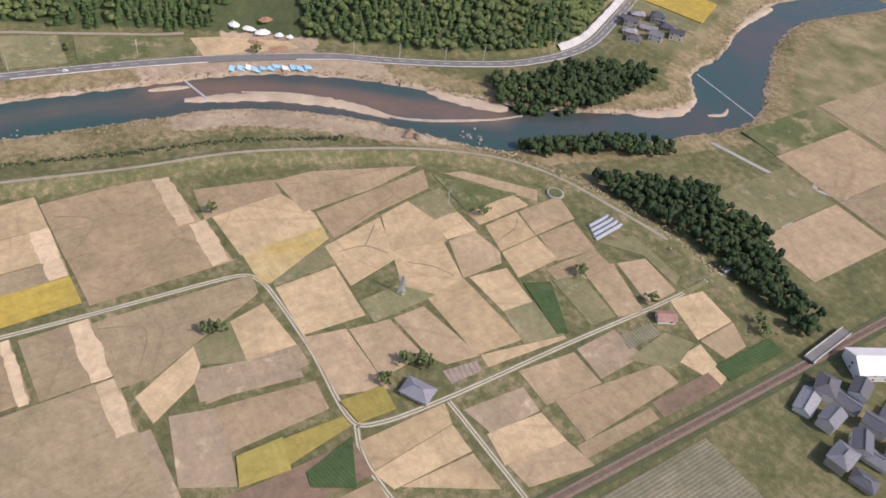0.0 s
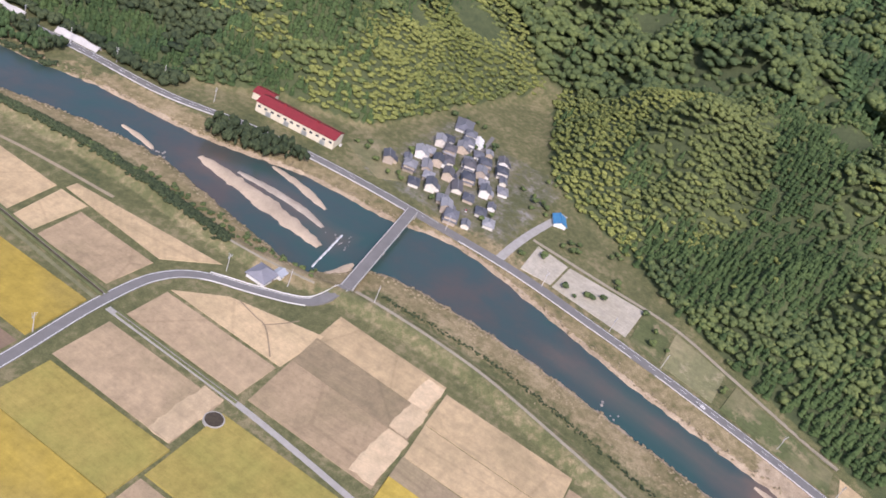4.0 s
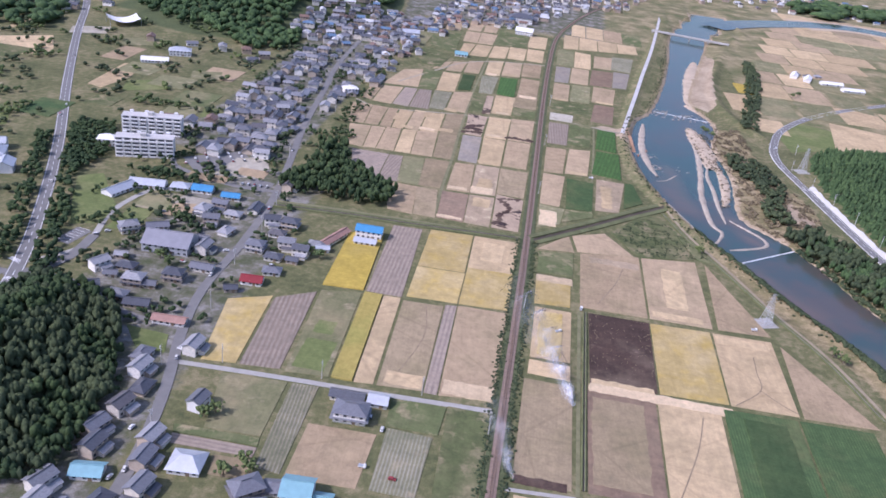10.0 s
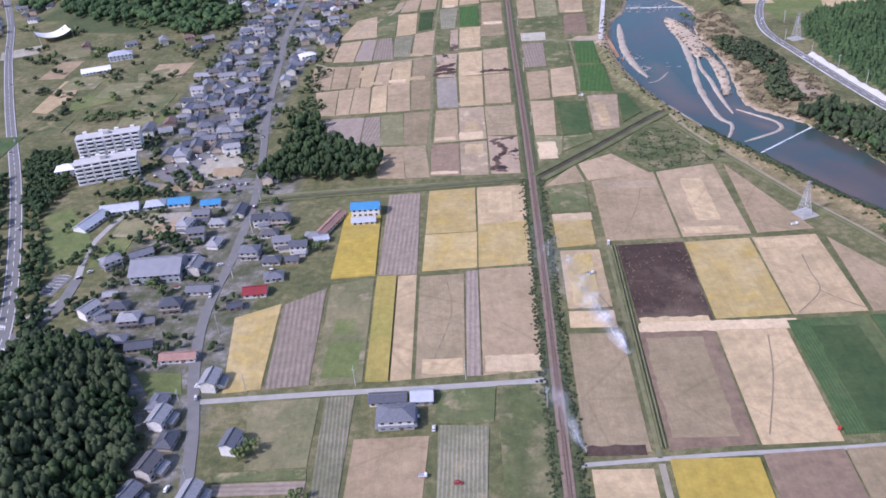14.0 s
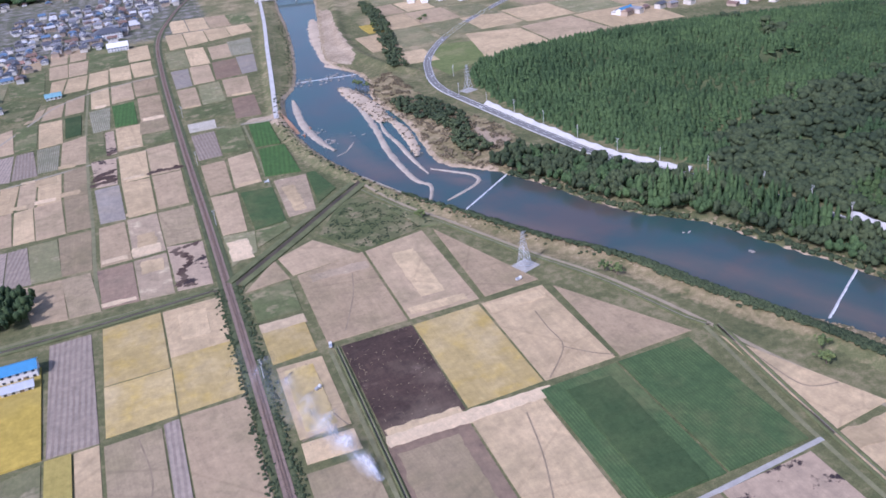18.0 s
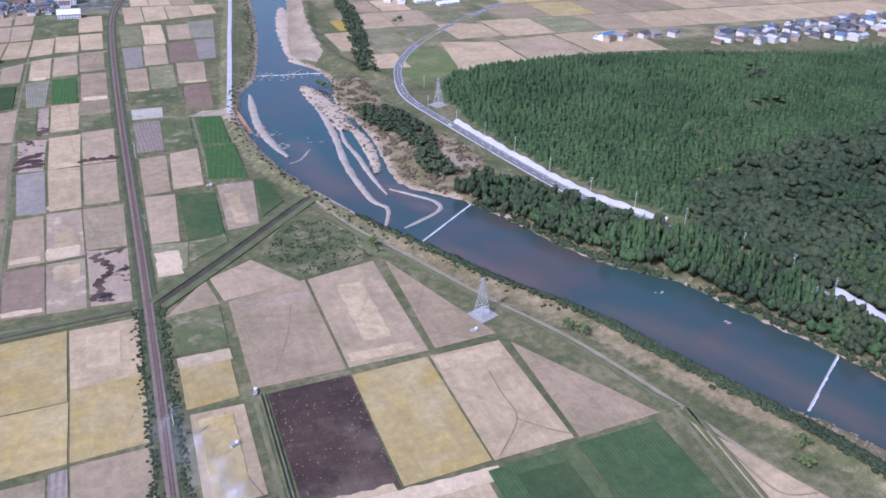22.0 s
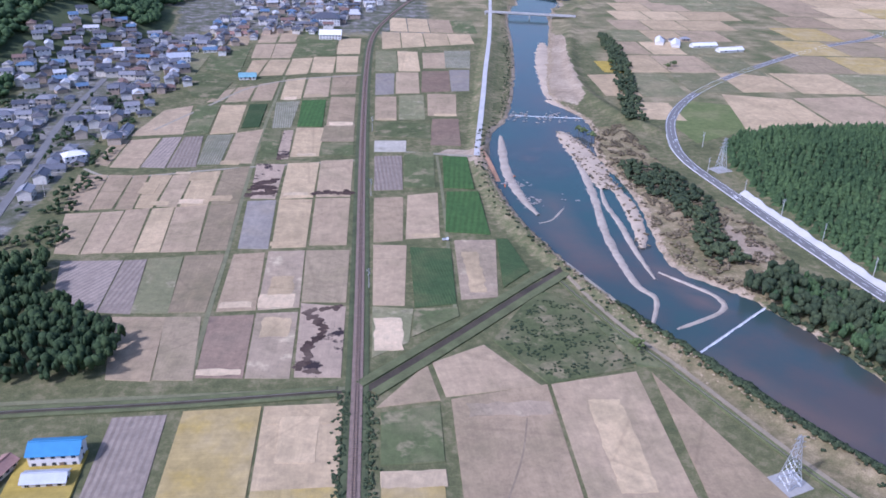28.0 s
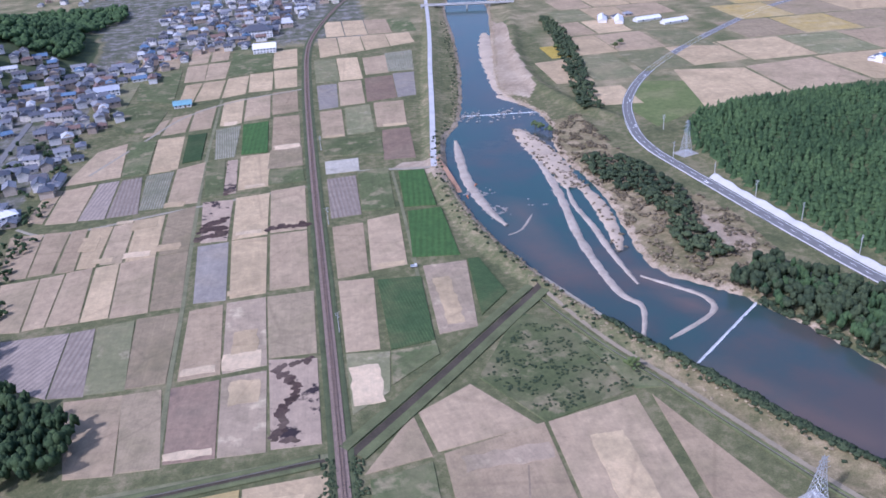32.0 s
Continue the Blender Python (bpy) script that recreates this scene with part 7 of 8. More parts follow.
# ---------------------------------------------------------------- poles, pylons, vehicles
def utility_pole(x, y, high=11.0):
    t = thing("utility_pole", pose(x, y, float(max(height_at(x, y)[0], 0)), 0, 0, 60), "grey concrete utility pole with crossarms", "utility pole", "utility poles")
    bm = bmesh.new()
    bmesh.ops.create_cone(bm, segments=8, radius1=0.22, radius2=0.13, depth=high, cap_ends=True, matrix=Matrix.Translation((0, 0, high / 2)))
    part("pole", bm, CONCRETE_NEW, t)
    for k, w in ((0.4, 1.1), (1.4, 0.9)):
        arm = part("crossarm", boxed(-w, w, -0.07, 0.07, high - k - 0.12, high - k), STEEL, t)
        for s in (-0.85 * w, 0.85 * w):
            part("insulator", boxed(s - 0.06, s + 0.06, -0.06, 0.06, high - k, high - k + 0.3), WHITE, arm)
    part("transformer", boxed(0.25, 0.75, -0.25, 0.25, high - 3.2, high - 2.3, bevel=0.08), STEEL, t)
    return t


pole = utility_pole(244, 197)
for x, y in ((251, 292), (235, 238), (254, 164), (262, 128), (268, 85), (277, 45), (292, 16), (308, -14), (320, -52), (329, -82), (331, -110), (336, -152), (342, -187), (352, -218), (364, -248), (374, -283),
             (391, -460), (395, -530), (391, -579), (386, -615), (378, -690), (366, -725), (328, -819), (314, -847), (298, -874), (289, -900), (285, -960),
             (-150, -260), (-167, -215), (-165, -160), (-171, -110), (-172, -60), (-176, -20), (-196, 70), (-194, 200), (168, -793), (262, -432), (246, -405), (287, -470), (90, -394), (150, -384), (-140, -205), (-90, -203), (-40, -201),
             (4, -100), (-5, -220), (5, -330), (4, 80), (4, 200), (4, 330)):
    copy_thing(pole, pose(x, y, float(max(height_at(x, y)[0], 0)), 0, 0, (x * 7) % 180))


def strut(bm, a, b, r):
    a, b = Vector(a), Vector(b)
    m = Matrix.Translation((a + b) / 2) @ (b - a).to_track_quat("Z", "Y").to_matrix().to_4x4()
    bmesh.ops.create_cone(bm, segments=4, radius1=r, radius2=r, depth=(b - a).length, cap_ends=False, matrix=m)


def pylon(x, y, high, label, pad=6.5, slim=1.0):
    z0 = float(max(height_at(x, y)[0], 0))
    t = thing("pylon", pose(x, y, z0, 0, 0, 20), label, "pylon", "power pylons")
    part("pad", boxed(-pad, pad, -pad * 0.85, pad * 0.85, -0.3, 0.2, bevel=0.1), CONCRETE, t, "pale concrete pad")
    def half(z):
        return slim * (2.6 * (1 - z / high) ** 1.3 + 0.45)
    lv = np.linspace(0, high * 0.97, 9)
    for sx, sy in ((-1, -1), (1, -1), (1, 1), (-1, 1)):
        bm = bmesh.new()
        rings = [[bm.verts.new((sx * half(a) + dx, sy * half(a) + dy, a)) for dx, dy in ((-0.13, 0), (0, -0.13), (0.13, 0), (0, 0.13))] for a in lv]
        for lo, hi in zip(rings[:-1], rings[1:]):
            for k in range(4):
                bm.faces.new((lo[k], lo[(k + 1) % 4], hi[(k + 1) % 4], hi[k]))
        part("leg", bm, STEEL, t)
    for (ax, ay), (bx, by) in zip(((-1, -1), (1, -1), (1, 1), (-1, 1)), ((1, -1), (1, 1), (-1, 1), (-1, -1))):
        for a, b in zip(lv[:-1], lv[1:]):
            for (cx, cy), (ex, ey) in (((ax, ay), (bx, by)), ((bx, by), (ax, ay))):
                bm = bmesh.new()
                strut(bm, (cx * half(a), cy * half(a), a), (ex * half(b), ey * half(b), b), 0.07)
                part("brace", bm, STEEL, t)
    for k, w in ((0.7, 3.8), (0.81, 3.2), (0.92, 2.6)):
        bm = bmesh.new()
        z = high * k
        for s in (-1, 1):
            strut(bm, (0, 0, z + 0.8), (s * w, 0, z), 0.09)
            strut(bm, (0, 0.4, z), (s * w, 0, z), 0.09)
        part("crossarm", bm, STEEL, t)


pylon(152, -66, 22, "steel lattice pylon on a pale pad beside the levee")
pylon(246, 243, 24, "steel lattice pylon beside the river road")
pylon(132, -532, 17, "steel lattice pylon among paddies", 2.2, 0.6)
pylon(121, -736, 12, "slender steel pylon on a grassy plot", 2.6, 0.5)


def vehicle(m, label, body, truck=False):
    t = thing("truck" if truck else "car", m, label, "truck" if truck else "car", "vehicles")
    bm = boxed(-1.75, 1.75, -0.74, 0.74, 0.35, 0.95, bevel=0.12)
    part("body", bm, body, t)
    if truck:
        part("cab", boxed(0.55, 1.7, -0.7, 0.7, 0.9, 1.75, bevel=0.15), body, t)
        part("windscreen", boxed(1.62, 1.72, -0.6, 0.6, 1.15, 1.6), GLASS, t)
        part("load_bed", boxed(-1.75, 0.5, -0.74, 0.74, 0.95, 1.2, bevel=0.03), STEEL, t)
    else:
        part("cabin", boxed(-1.4, 0.75, -0.68, 0.68, 0.9, 1.5, bevel=0.2), body, t)
        part("windscreen", boxed(0.66, 0.8, -0.58, 0.58, 1.0, 1.42), GLASS, t)
        part("rear_window", boxed(-1.45, -1.36, -0.58, 0.58, 1.0, 1.4), GLASS, t)
        for s in (-1, 1):
            part("side_window", boxed(-1.2, 0.5, s * 0.68 - 0.02, s * 0.68 + 0.02, 1.05, 1.4), GLASS, t)
    for sx in (-1.1, 1.1):
        for sy in (-0.7, 0.7):
            bm = bmesh.new()
            bmesh.ops.create_cone(bm, segments=12, radius1=0.29, radius2=0.29, depth=0.18, cap_ends=True, matrix=Matrix.Translation((sx, sy, 0.29)) @ Matrix.Rotation(math.pi / 2, 4, "X"))
            wheel = part("wheel", bm, TYRE, t)
            s = 0.03 if sy > 0 else -0.03
            part("rim", boxed(sx - 0.14, sx + 0.14, sy + 3 * s, sy + 3.6 * s if s > 0 else sy + 2.9 * s, 0.15, 0.43), STEEL, wheel)
    return t


CAR_PAINT = palette("car_paint", [(0.75, 0.75, 0.74), (0.7, 0.71, 0.72), (0.42, 0.43, 0.45), (0.06, 0.06, 0.07), (0.65, 0.64, 0.6), (0.3, 0.05, 0.05)], 0.3, 1, vary=0.04)
kei = vehicle(pose(38, -90, 0.3, 0, 0, 80), "small white pickup truck on a farm lane", WHITE, True)
for x, y, tn in ((143, -78, 10), (46, 133, 0), (-56, -258, 0), (25, -120, 30)):
    copy_thing(kei, pose(x, y, 0.3 + max(float(height_at(x, y)[0]), 0), 0, 0, tn))
auto = vehicle(pose(-60, -225, 0.3, 0, 0, 90), "small passenger car standing on a road", CAR_PAINT)
def on_road(pts, frac, side):
    c = spline(pts, 5)
    i = int(frac * (len(c) - 2))
    d = c[i + 1] - c[i]
    d /= np.linalg.norm(d)
    p = c[i] + np.array((-d[1], d[0])) * side
    return pose(p[0], p[1], float(max(height_at(*p)[0], 0)) + 0.32, 0, 0, math.degrees(math.atan2(d[1], d[0])) + (180 if side > 0 else 0))
for fr, s in ((0.335, 1.8), (0.36, 1.8), (0.385, -1.8), (0.405, -1.8), (0.305, 1.8), (0.62, 1.8), (0.74, -1.8)):
    copy_thing(auto, on_road(EAST_ROAD, fr, s))
for fr, s in ((0.2, 2), (0.33, -2), (0.45, 2), (0.47, -2), (0.6, -2), (0.72, 2)):
    copy_thing(auto, on_road(HIGHWAY, fr, s))
for fr, s in ((0.15, 1.3), (0.24, -1.3), (0.33, 1.3), (0.44, -1.3), (0.56, 1.3)):
    copy_thing(auto, on_road(STREET, fr, s))
ribbon("road", [(-372, -130), (-345, -136), (-319, -146), (-297, -160), (-284, -162)], 6.5, 0.31, ASPHALT, "grey side road meeting the trunk road", depth=0.8)
ribbon("road", [(-284, -162), (-272, -156), (-262, -135), (-263, -105)], 6.5, 0.32, ASPHALT, "grey side road leading to the village hall", depth=0.8)
ribbon("car_park", [(-276, -120), (-272, -100)], 11, 0.16, ASPHALT, "small car park with painted bays", depth=0.5)
for i in range(7):
    bay = thing("bay_line", pose(-276 + 0.62 * i, -118 + 3 * i, 0.3, 0, 0, -12), "white painted line of a parking bay", "marking", "parking bay lines", "structure")
    part("paint", boxed(-4.0, 4.0, -0.12, 0.12, -0.02, 0.01), WHITE, bay)
for cx, cy, cr in ((-287, -148, -20), (-276, -168, -12)):
    cross = thing("crossing", pose(cx, cy, 0.34, 0, 0, cr), "worn white crossing stripes on the trunk road", "marking", "crossings", "structure")
    for i in range(7):
        part("stripe", boxed(-3.6 + 1.1 * i, -3.0 + 1.1 * i, -1.6, 1.6, -0.02, 0.012), WHITE, cross)
ribbon("car_park", [(-258, 22), (-240, 38), (-222, 52)], 34, 0.12, ASPHALT, "grey asphalt car park", depth=0.5)
ribbon("car_park", [(-206, 8), (-190, 6)], 18, 0.13, ASPHALT, "small asphalt car park", depth=0.5)
for k in range(16):
    copy_thing(auto, pose(-262 + (k % 6) * 7.5 + (k // 6) * 3, 24 + (k // 6) * 11 + (k % 6) * 4.5, 0.3, 0, 0, 125))
for k in range(5):
    copy_thing(auto, pose(-210 + k * 4.5, 4 + k * 0.4, 0.3, 0, 0, 95))
for x, y, tn in ((-150, -104, 10), (-200, -118, 0), (-182, -96, 30), (-240, -60, 60), (-262, -104, 30), (-258, -98, 30), (412, -362, 20), (425, -458, 20), (-53, -232, 90), (-42, -262, 0), (-70, -296, 0), (500, -430, 40), (-152, -292, 80), (-158, -262, 80)):
    copy_thing(auto, pose(x, y, 0.2 + max(float(height_at(x, y)[0]), 0), 0, 0, tn))


# ---------------------------------------------------------------- trees
def lump(r, size, squash=0.8, seed=0):
    """An uneven clump of leaves: vertices and triangles."""
    bm = bmesh.new()
    bmesh.ops.create_icosphere(bm, subdivisions=1, radius=1)
    q = random.Random(seed)
    v = np.array([tuple(x.co * q.uniform(0.62, 1.28)) for x in bm.verts])
    bm.verts.index_update()
    f = np.array([[x.index for x in p.verts] for p in bm.faces])
    bm.free()
    return v * (size, size, size * squash) + np.array(r), f


def join(pieces):
    vs, fs, k = [], [], 0
    for v, f in pieces:
        vs.append(v)
        fs.append(f + k)
        k += len(v)
    return np.vstack(vs), np.vstack(fs)


def broad_crown(seed):
    """A crown about 1 high and 1 wide of several clumps with gaps, its foot at 0."""
    q = random.Random(seed)
    return join([lump((q.uniform(-0.26, 0.26), q.uniform(-0.26, 0.26), 0.35 + 0.4 * q.random()), q.uniform(0.17, 0.3), 0.85, seed * 9 + k) for k in range(6)])


def small_crown(seed):
    """A cheaper crown of a few uneven clumps about a middle one."""
    q = random.Random(seed)
    pieces = [lump((0, 0, 0.5), 0.42 * q.uniform(0.9, 1.1), 0.85, seed * 13 + 1)]
    for k in range(3):
        a = 2.1 * k + q.random()
        pieces.append(lump((0.27 * math.cos(a), 0.27 * math.sin(a), 0.42 + 0.22 * q.random()), 0.27 * q.uniform(0.8, 1.15), 0.9, seed * 17 + k))
    return join(pieces)


def conifer_crown(seed, tiers=3, n=7):
    """Skirts of drooping boughs, each wider than the one above it."""
    q = random.Random(seed)
    vs, fs = [], []
    for t in range(tiers):
        z0, z1 = 0.1 + 0.26 * t, 0.1 + 0.26 * t + 0.42
        r = 0.36 * (1 - t / (tiers + 0.9))
        k = len(vs)
        off = q.uniform(0, 6.28)
        for i in range(n):
            rr = r * (1.08 if i % 2 else 0.84) * q.uniform(0.85, 1.15)
            a = off + 6.283 * i / n
            vs.append((rr * math.cos(a), rr * math.sin(a), z0 + q.uniform(-0.04, 0.04)))
        vs.append((q.uniform(-0.03, 0.03), q.uniform(-0.03, 0.03), min(z1, 0.98)))
        for i in range(n):
            fs.append((k + i, k + (i + 1) % n, k + n))
    return np.array(vs), np.array(fs)


def grove(name, xy, crowns, size, tall, material, label, seed, base=None, sink=0.0):
    """Many trees as one mesh: random turn, size and lean of a few crowns."""
    r = np.random.default_rng(seed)
    n = len(xy)
    z = height_at(xy[:, 0], xy[:, 1]) if base is None else np.full(n, base)
    pick = r.integers(0, len(crowns), n)
    vs, fs, k = [], [], 0
    for c, (v, f) in enumerate(crowns):
        idx = np.where(pick == c)[0]
        m = len(idx)
        if not m:
            continue
        a = r.uniform(0, 6.283, m)
        s = size * r.uniform(0.7, 1.3, m)
        h = tall * r.uniform(0.72, 1.25, m)
        x = v[None, :, 0] * s[:, None]
        y = v[None, :, 1] * s[:, None]
        px = x * np.cos(a)[:, None] - y * np.sin(a)[:, None] + xy[idx, 0][:, None]
        py = x * np.sin(a)[:, None] + y * np.cos(a)[:, None] + xy[idx, 1][:, None]
        pz = v[None, :, 2] * h[:, None] + z[idx][:, None] - sink
        vs.append(np.stack([px, py, pz], -1).reshape(-1, 3))
        fs.append((f[None] + (np.arange(m) * len(v))[:, None, None]).reshape(-1, 3) + k)
        k += m * len(v)
    v, f = np.vstack(vs), np.vstack(fs)
    me = bpy.data.meshes.new(name)
    me.vertices.add(len(v))
    me.vertices.foreach_set("co", v.ravel())
    me.loops.add(f.size)
    me.loops.foreach_set("vertex_index", f.ravel())
    me.polygons.add(len(f))
    me.polygons.foreach_set("loop_start", np.arange(0, f.size, 3))
    me.update(calc_edges=True)
    me.polygons.foreach_set("use_smooth", [True] * len(f))
    me.materials.append(material)
    return tagged(new(name, me), label, "trees", kind="stuff")


def sow(x0, x1, y0, y1, spacing, seed, keep):
    """Jittered places in a rectangle for which keep(x, y) holds."""
    r = np.random.default_rng(seed)
    X, Y = np.meshgrid(np.arange(x0, x1, spacing), np.arange(y0, y1, spacing))
    x, y = X.ravel() + r.uniform(-0.45, 0.45, X.size) * spacing, Y.ravel() + r.uniform(-0.45, 0.45, X.size) * spacing
    k = keep(x, y)
    return np.stack([x[k], y[k]], -1)


BROAD = [broad_crown(s) for s in range(6)]
SMALL = [small_crown(s) for s in range(6)]
CONE = [conifer_crown(s) for s in range(6)]
ROAD_LINE = spline(EAST_ROAD, 20)


def kind_of(x, y):
    """0 cedar, 1 broadleaf, 2 bamboo, 3 broadleaf in a sunlit colour, 4 cedar in a sunlit colour."""
    q = np.random.default_rng(90).normal(0, 0.22, x.shape)
    w = wave(x, y, 190, 31) + 0.5 * wave(x, y, 60, 32) + q
    k = np.where(w > 0.12, 1, 0)
    edge = np.minimum(x - 318, 46) + 10 * wave(x, y, 70, 34) + 25 * q
    k = np.where(y > edge - 2, np.where(w > 1.25, 1, 0), np.where((y > -104 + 12 * wave(x, y, 60, 35) + 20 * q) & (w > -0.9), 1, k))
    # Cedars of the sunlit spur; only their leaf colour differs, not their age.
    young = (y < -92 + 14 * wave(x, y, 50, 37) + 16 * q) & (y > -245) & (x < 395 + 30 * wave(x, y, 80, 38)) & (wave(x, y, 75, 39) > -0.55)
    k = np.where(young, 4, k)
    sunny = ease(x, 395, 450) * ease(-y, 280, 330) * (1 - ease(-y, 500, 640))
    k = np.where((wave(x, y, 150, 33) + 1.5 * q > 1.1 - 1.7 * sunny) & (w > -0.8) & (y < -120) & ~young, 2, k)
    # Where broadleaf gets the sunlit olive colour.
    upper = ease(x, 470, 540) * ease(-y, 300, 360) * (1 - ease(-y, 560, 680))
    return np.where((wave(x, y, 110, 36) + 1.2 * q > 1.0 - 1.8 * upper) & (y < -250) & (k < 2), 3, k)


def in_hill(x, y):
    ok = inside(HILL, x, y)
    d = np.full(x.shape, 0.0)
    d[ok] = dist_to(HILL_FOOT, x[ok], y[ok])
    works = np.hypot((x - 374) / 22, (y + 766) / 36) < 1
    return ok & (d > 2.5) & (dist_to(ROAD_LINE, x, y, 40) > 9) & ~works


near = sow(250, 700, -1130, 345, 4.3, 41, in_hill)
far = np.vstack([sow(700, 1400, -1130, 300, 7.5, 42, in_hill), sow(330, 1400, -1400, -1130, 10, 44, in_hill)])
kn, kf = kind_of(*near.T), kind_of(*far.T)
grove("cedar_forest", near[(kn == 0) & (near[:, 1] > -250)], CONE, 8.6, 8.0, LEAF_CEDAR, "dense dark green cedar forest on the hillside", 1, sink=1.2)
# South of y = -250 broadleaf takes the lighter LEAF_BROAD, painting in sunlight.
oaks = near[(kn == 1) & (near[:, 1] > -250)]
grove("broadleaf_forest", near[(kn == 1) & (near[:, 1] <= -250)], SMALL, 7.6, 7.0, LEAF_BROAD, "broadleaf forest on the southern hillside in a lighter, sunlit green", 30, sink=1.0)
grove("broadleaf_forest", oaks[::2], SMALL, 8.2, 7.4, LEAF_OAK, "mixed green broadleaf forest on the hillside", 2, sink=1.0)
grove("broadleaf_forest", oaks[1::4], BROAD, 12.5, 10.5, LEAF_OAK, "tall spreading broadleaf trees on the hillside", 24, sink=2.0)
# Sunlight on these cedars is put into the leaf colour.
grove("cedar_forest", near[(kn == 4) | ((kn == 0) & (near[:, 1] <= -250))], CONE, 8.4, 8.6, LEAF_CEDAR_SUN, "cedars on the southern slopes, their green warmed as by sunlight", 25, sink=1.2)
grove("bamboo_forest", near[kn == 2], SMALL, 6.2, 4.2, LEAF_BAMBOO, "yellow-green bamboo grove on the sunny slope", 3, sink=1.0)
grove("broadleaf_forest", near[kn == 3], SMALL, 7.0, 5.6, LEAF_BROAD_SUN, "broadleaf forest on the upper slope, coloured olive-green as in sunlight", 19, sink=1.0)
grove("cedar_forest", far[kf == 0], CONE, 16, 15, LEAF_CEDAR, "distant dark cedar forest", 4)
grove("broadleaf_forest", far[kf > 0], SMALL, 12.5, 11, LEAF_BROAD, "distant green broadleaf forest", 5)

knoll = sow(-300, -165, -340, -150, 3.7, 45, lambda x, y: inside(KNOLL, x, y))
pick = wave(knoll[:, 0], knoll[:, 1], 50, 98) > -0.15
grove("knoll_wood", knoll[pick], SMALL, 5.0, 11, LEAF_OAK, "bamboo and mixed wood on the knoll beside the street", 6)
grove("knoll_wood", knoll[~pick], BROAD, 6.0, 11, LEAF_DARK, "dark evergreen wood on the knoll beside the street", 22)
clump = sow(-190, -96, -2, 112, 4.6, 46, lambda x, y: inside(np.array([(-186, 5), (-105, 4), (-100, 30), (-132, 60), (-150, 70), (-158, 108), (-182, 108), (-172, 60)]), x, y))
grove("shrine_grove", clump, BROAD, 6.6, 12, LEAF_DARK, "dark grove beside the paddies", 7)
belt = sow(190, 345, -215, 110, 4.0, 47, lambda x, y: inside(np.array([(194, 74), (216, 90), (240, 64), (254, 36), (282, -8), (302, -30), (322, -80), (333, -140), (338, -190), (326, -194), (314, -190), (300, -145), (283, -100), (267, -62), (246, -40), (229, -8), (214, 30)]), x, y) & (dist_to(ROAD_LINE, x, y) > 6.5))
river_wood = sow(330, 380, -365, -295, 4.0, 48, lambda x, y: inside(np.array([(338, -308), (356, -300), (376, -350), (372, -364), (350, -344)]), x, y))
mixed = wave(belt[:, 0], belt[:, 1], 38, 91) + np.random.default_rng(99).normal(0, 0.3, len(belt))
tall = (belt[:, 1] < -22) & (belt[:, 1] > -120) & (dist_to(EAST_BANK, belt[:, 0], belt[:, 1]) > 12) & (mixed > -0.5)
grove("riverside_cedars", belt[tall], CONE, 8.0, 15.0, LEAF_CEDAR, "tall pointed cedars between river and road", 26)
grove("riverside_bamboo", belt[~tall & (mixed > 0.0)], SMALL, 4.6, 9.5, LEAF_CEDAR, "tall bushy bamboo on the river bank", 8)
grove("riverside_trees", np.vstack([belt[~tall & (mixed <= 0.0)], river_wood]), BROAD, 7.0, 11.0, LEAF_OAK, "dark trees on the river bank below the road", 18)
verge = sow(295, 375, -255, -16, 4.2, 100, lambda x, y: ~inside(HILL, x, y) & (x > np.interp(-y, -ROAD_LINE[::-1, 1][ROAD_LINE[::-1, 1].argsort()[::-1]], ROAD_LINE[::-1, 0][ROAD_LINE[::-1, 1].argsort()[::-1]])) & (dist_to(ROAD_LINE, x, y) > np.where((y < -103) & ((y > -152) | (y < -166)) & (y > -207), 11.5, 7.5)))
grove("roadside_wood", verge, SMALL, 7.0, 8.0, LEAF_OAK, "dark wood reaching down to the road", 27)
scrub = np.vstack([sow(165, 225, 80, 260, 4.5, 49, lambda x, y: inside(np.array([(178, 258), (208, 240), (218, 195), (211, 160), (204, 130), (210, 100), (190, 100), (182, 122), (194, 150), (190, 185), (176, 220)]), x, y)),
                   sow(200, 290, -1050, -870, 4.4, 50, lambda x, y: inside(np.array([(266, -890), (258, -917), (258, -964), (236, -1000), (219, -1006), (213, -967), (212, -928), (223, -893), (244, -880)]), x, y)),
                   sow(0, 165, -990, -870, 4.4, 51, lambda x, y: inside(np.array([(151, -884), (146, -900), (128, -925), (112, -945), (92, -940), (70, -948), (40, -925), (10, -918), (2, -902), (40, -900), (84, -902), (110, -892)]), x, y)),
                   sow(205, 275, 350, 700, 4.6, 52, lambda x, y: dist_to(np.array([(216, 352), (236, 450), (262, 580), (275, 690)]), x, y) < 9),
                   sow(140, 205, -960, -862, 4.4, 53, lambda x, y: inside(np.array([(200, -866), (190, -911), (157, -955), (147, -946), (171, -900), (185, -866)]), x, y))])
south = scrub[scrub[:, 1] < -850]
scrub = scrub[(scrub[:, 1] > -850) & (wave(scrub[:, 0], scrub[:, 1], 24, 92) > -0.75)]
grove("bank_wood", south, BROAD, 7.2, 9.0, LEAF_DARK, "dense dark wood along the river and the stream", 23)
grove("river_thicket", scrub, BROAD, 6.2, 5.6, LEAF_OAK, "olive-green thicket on the river flats", 9)
SCRUB = leaf_material("dry_scrub", (0.12, 0.098, 0.06), (0.22, 0.178, 0.11))
r_ = np.random.default_rng(93)
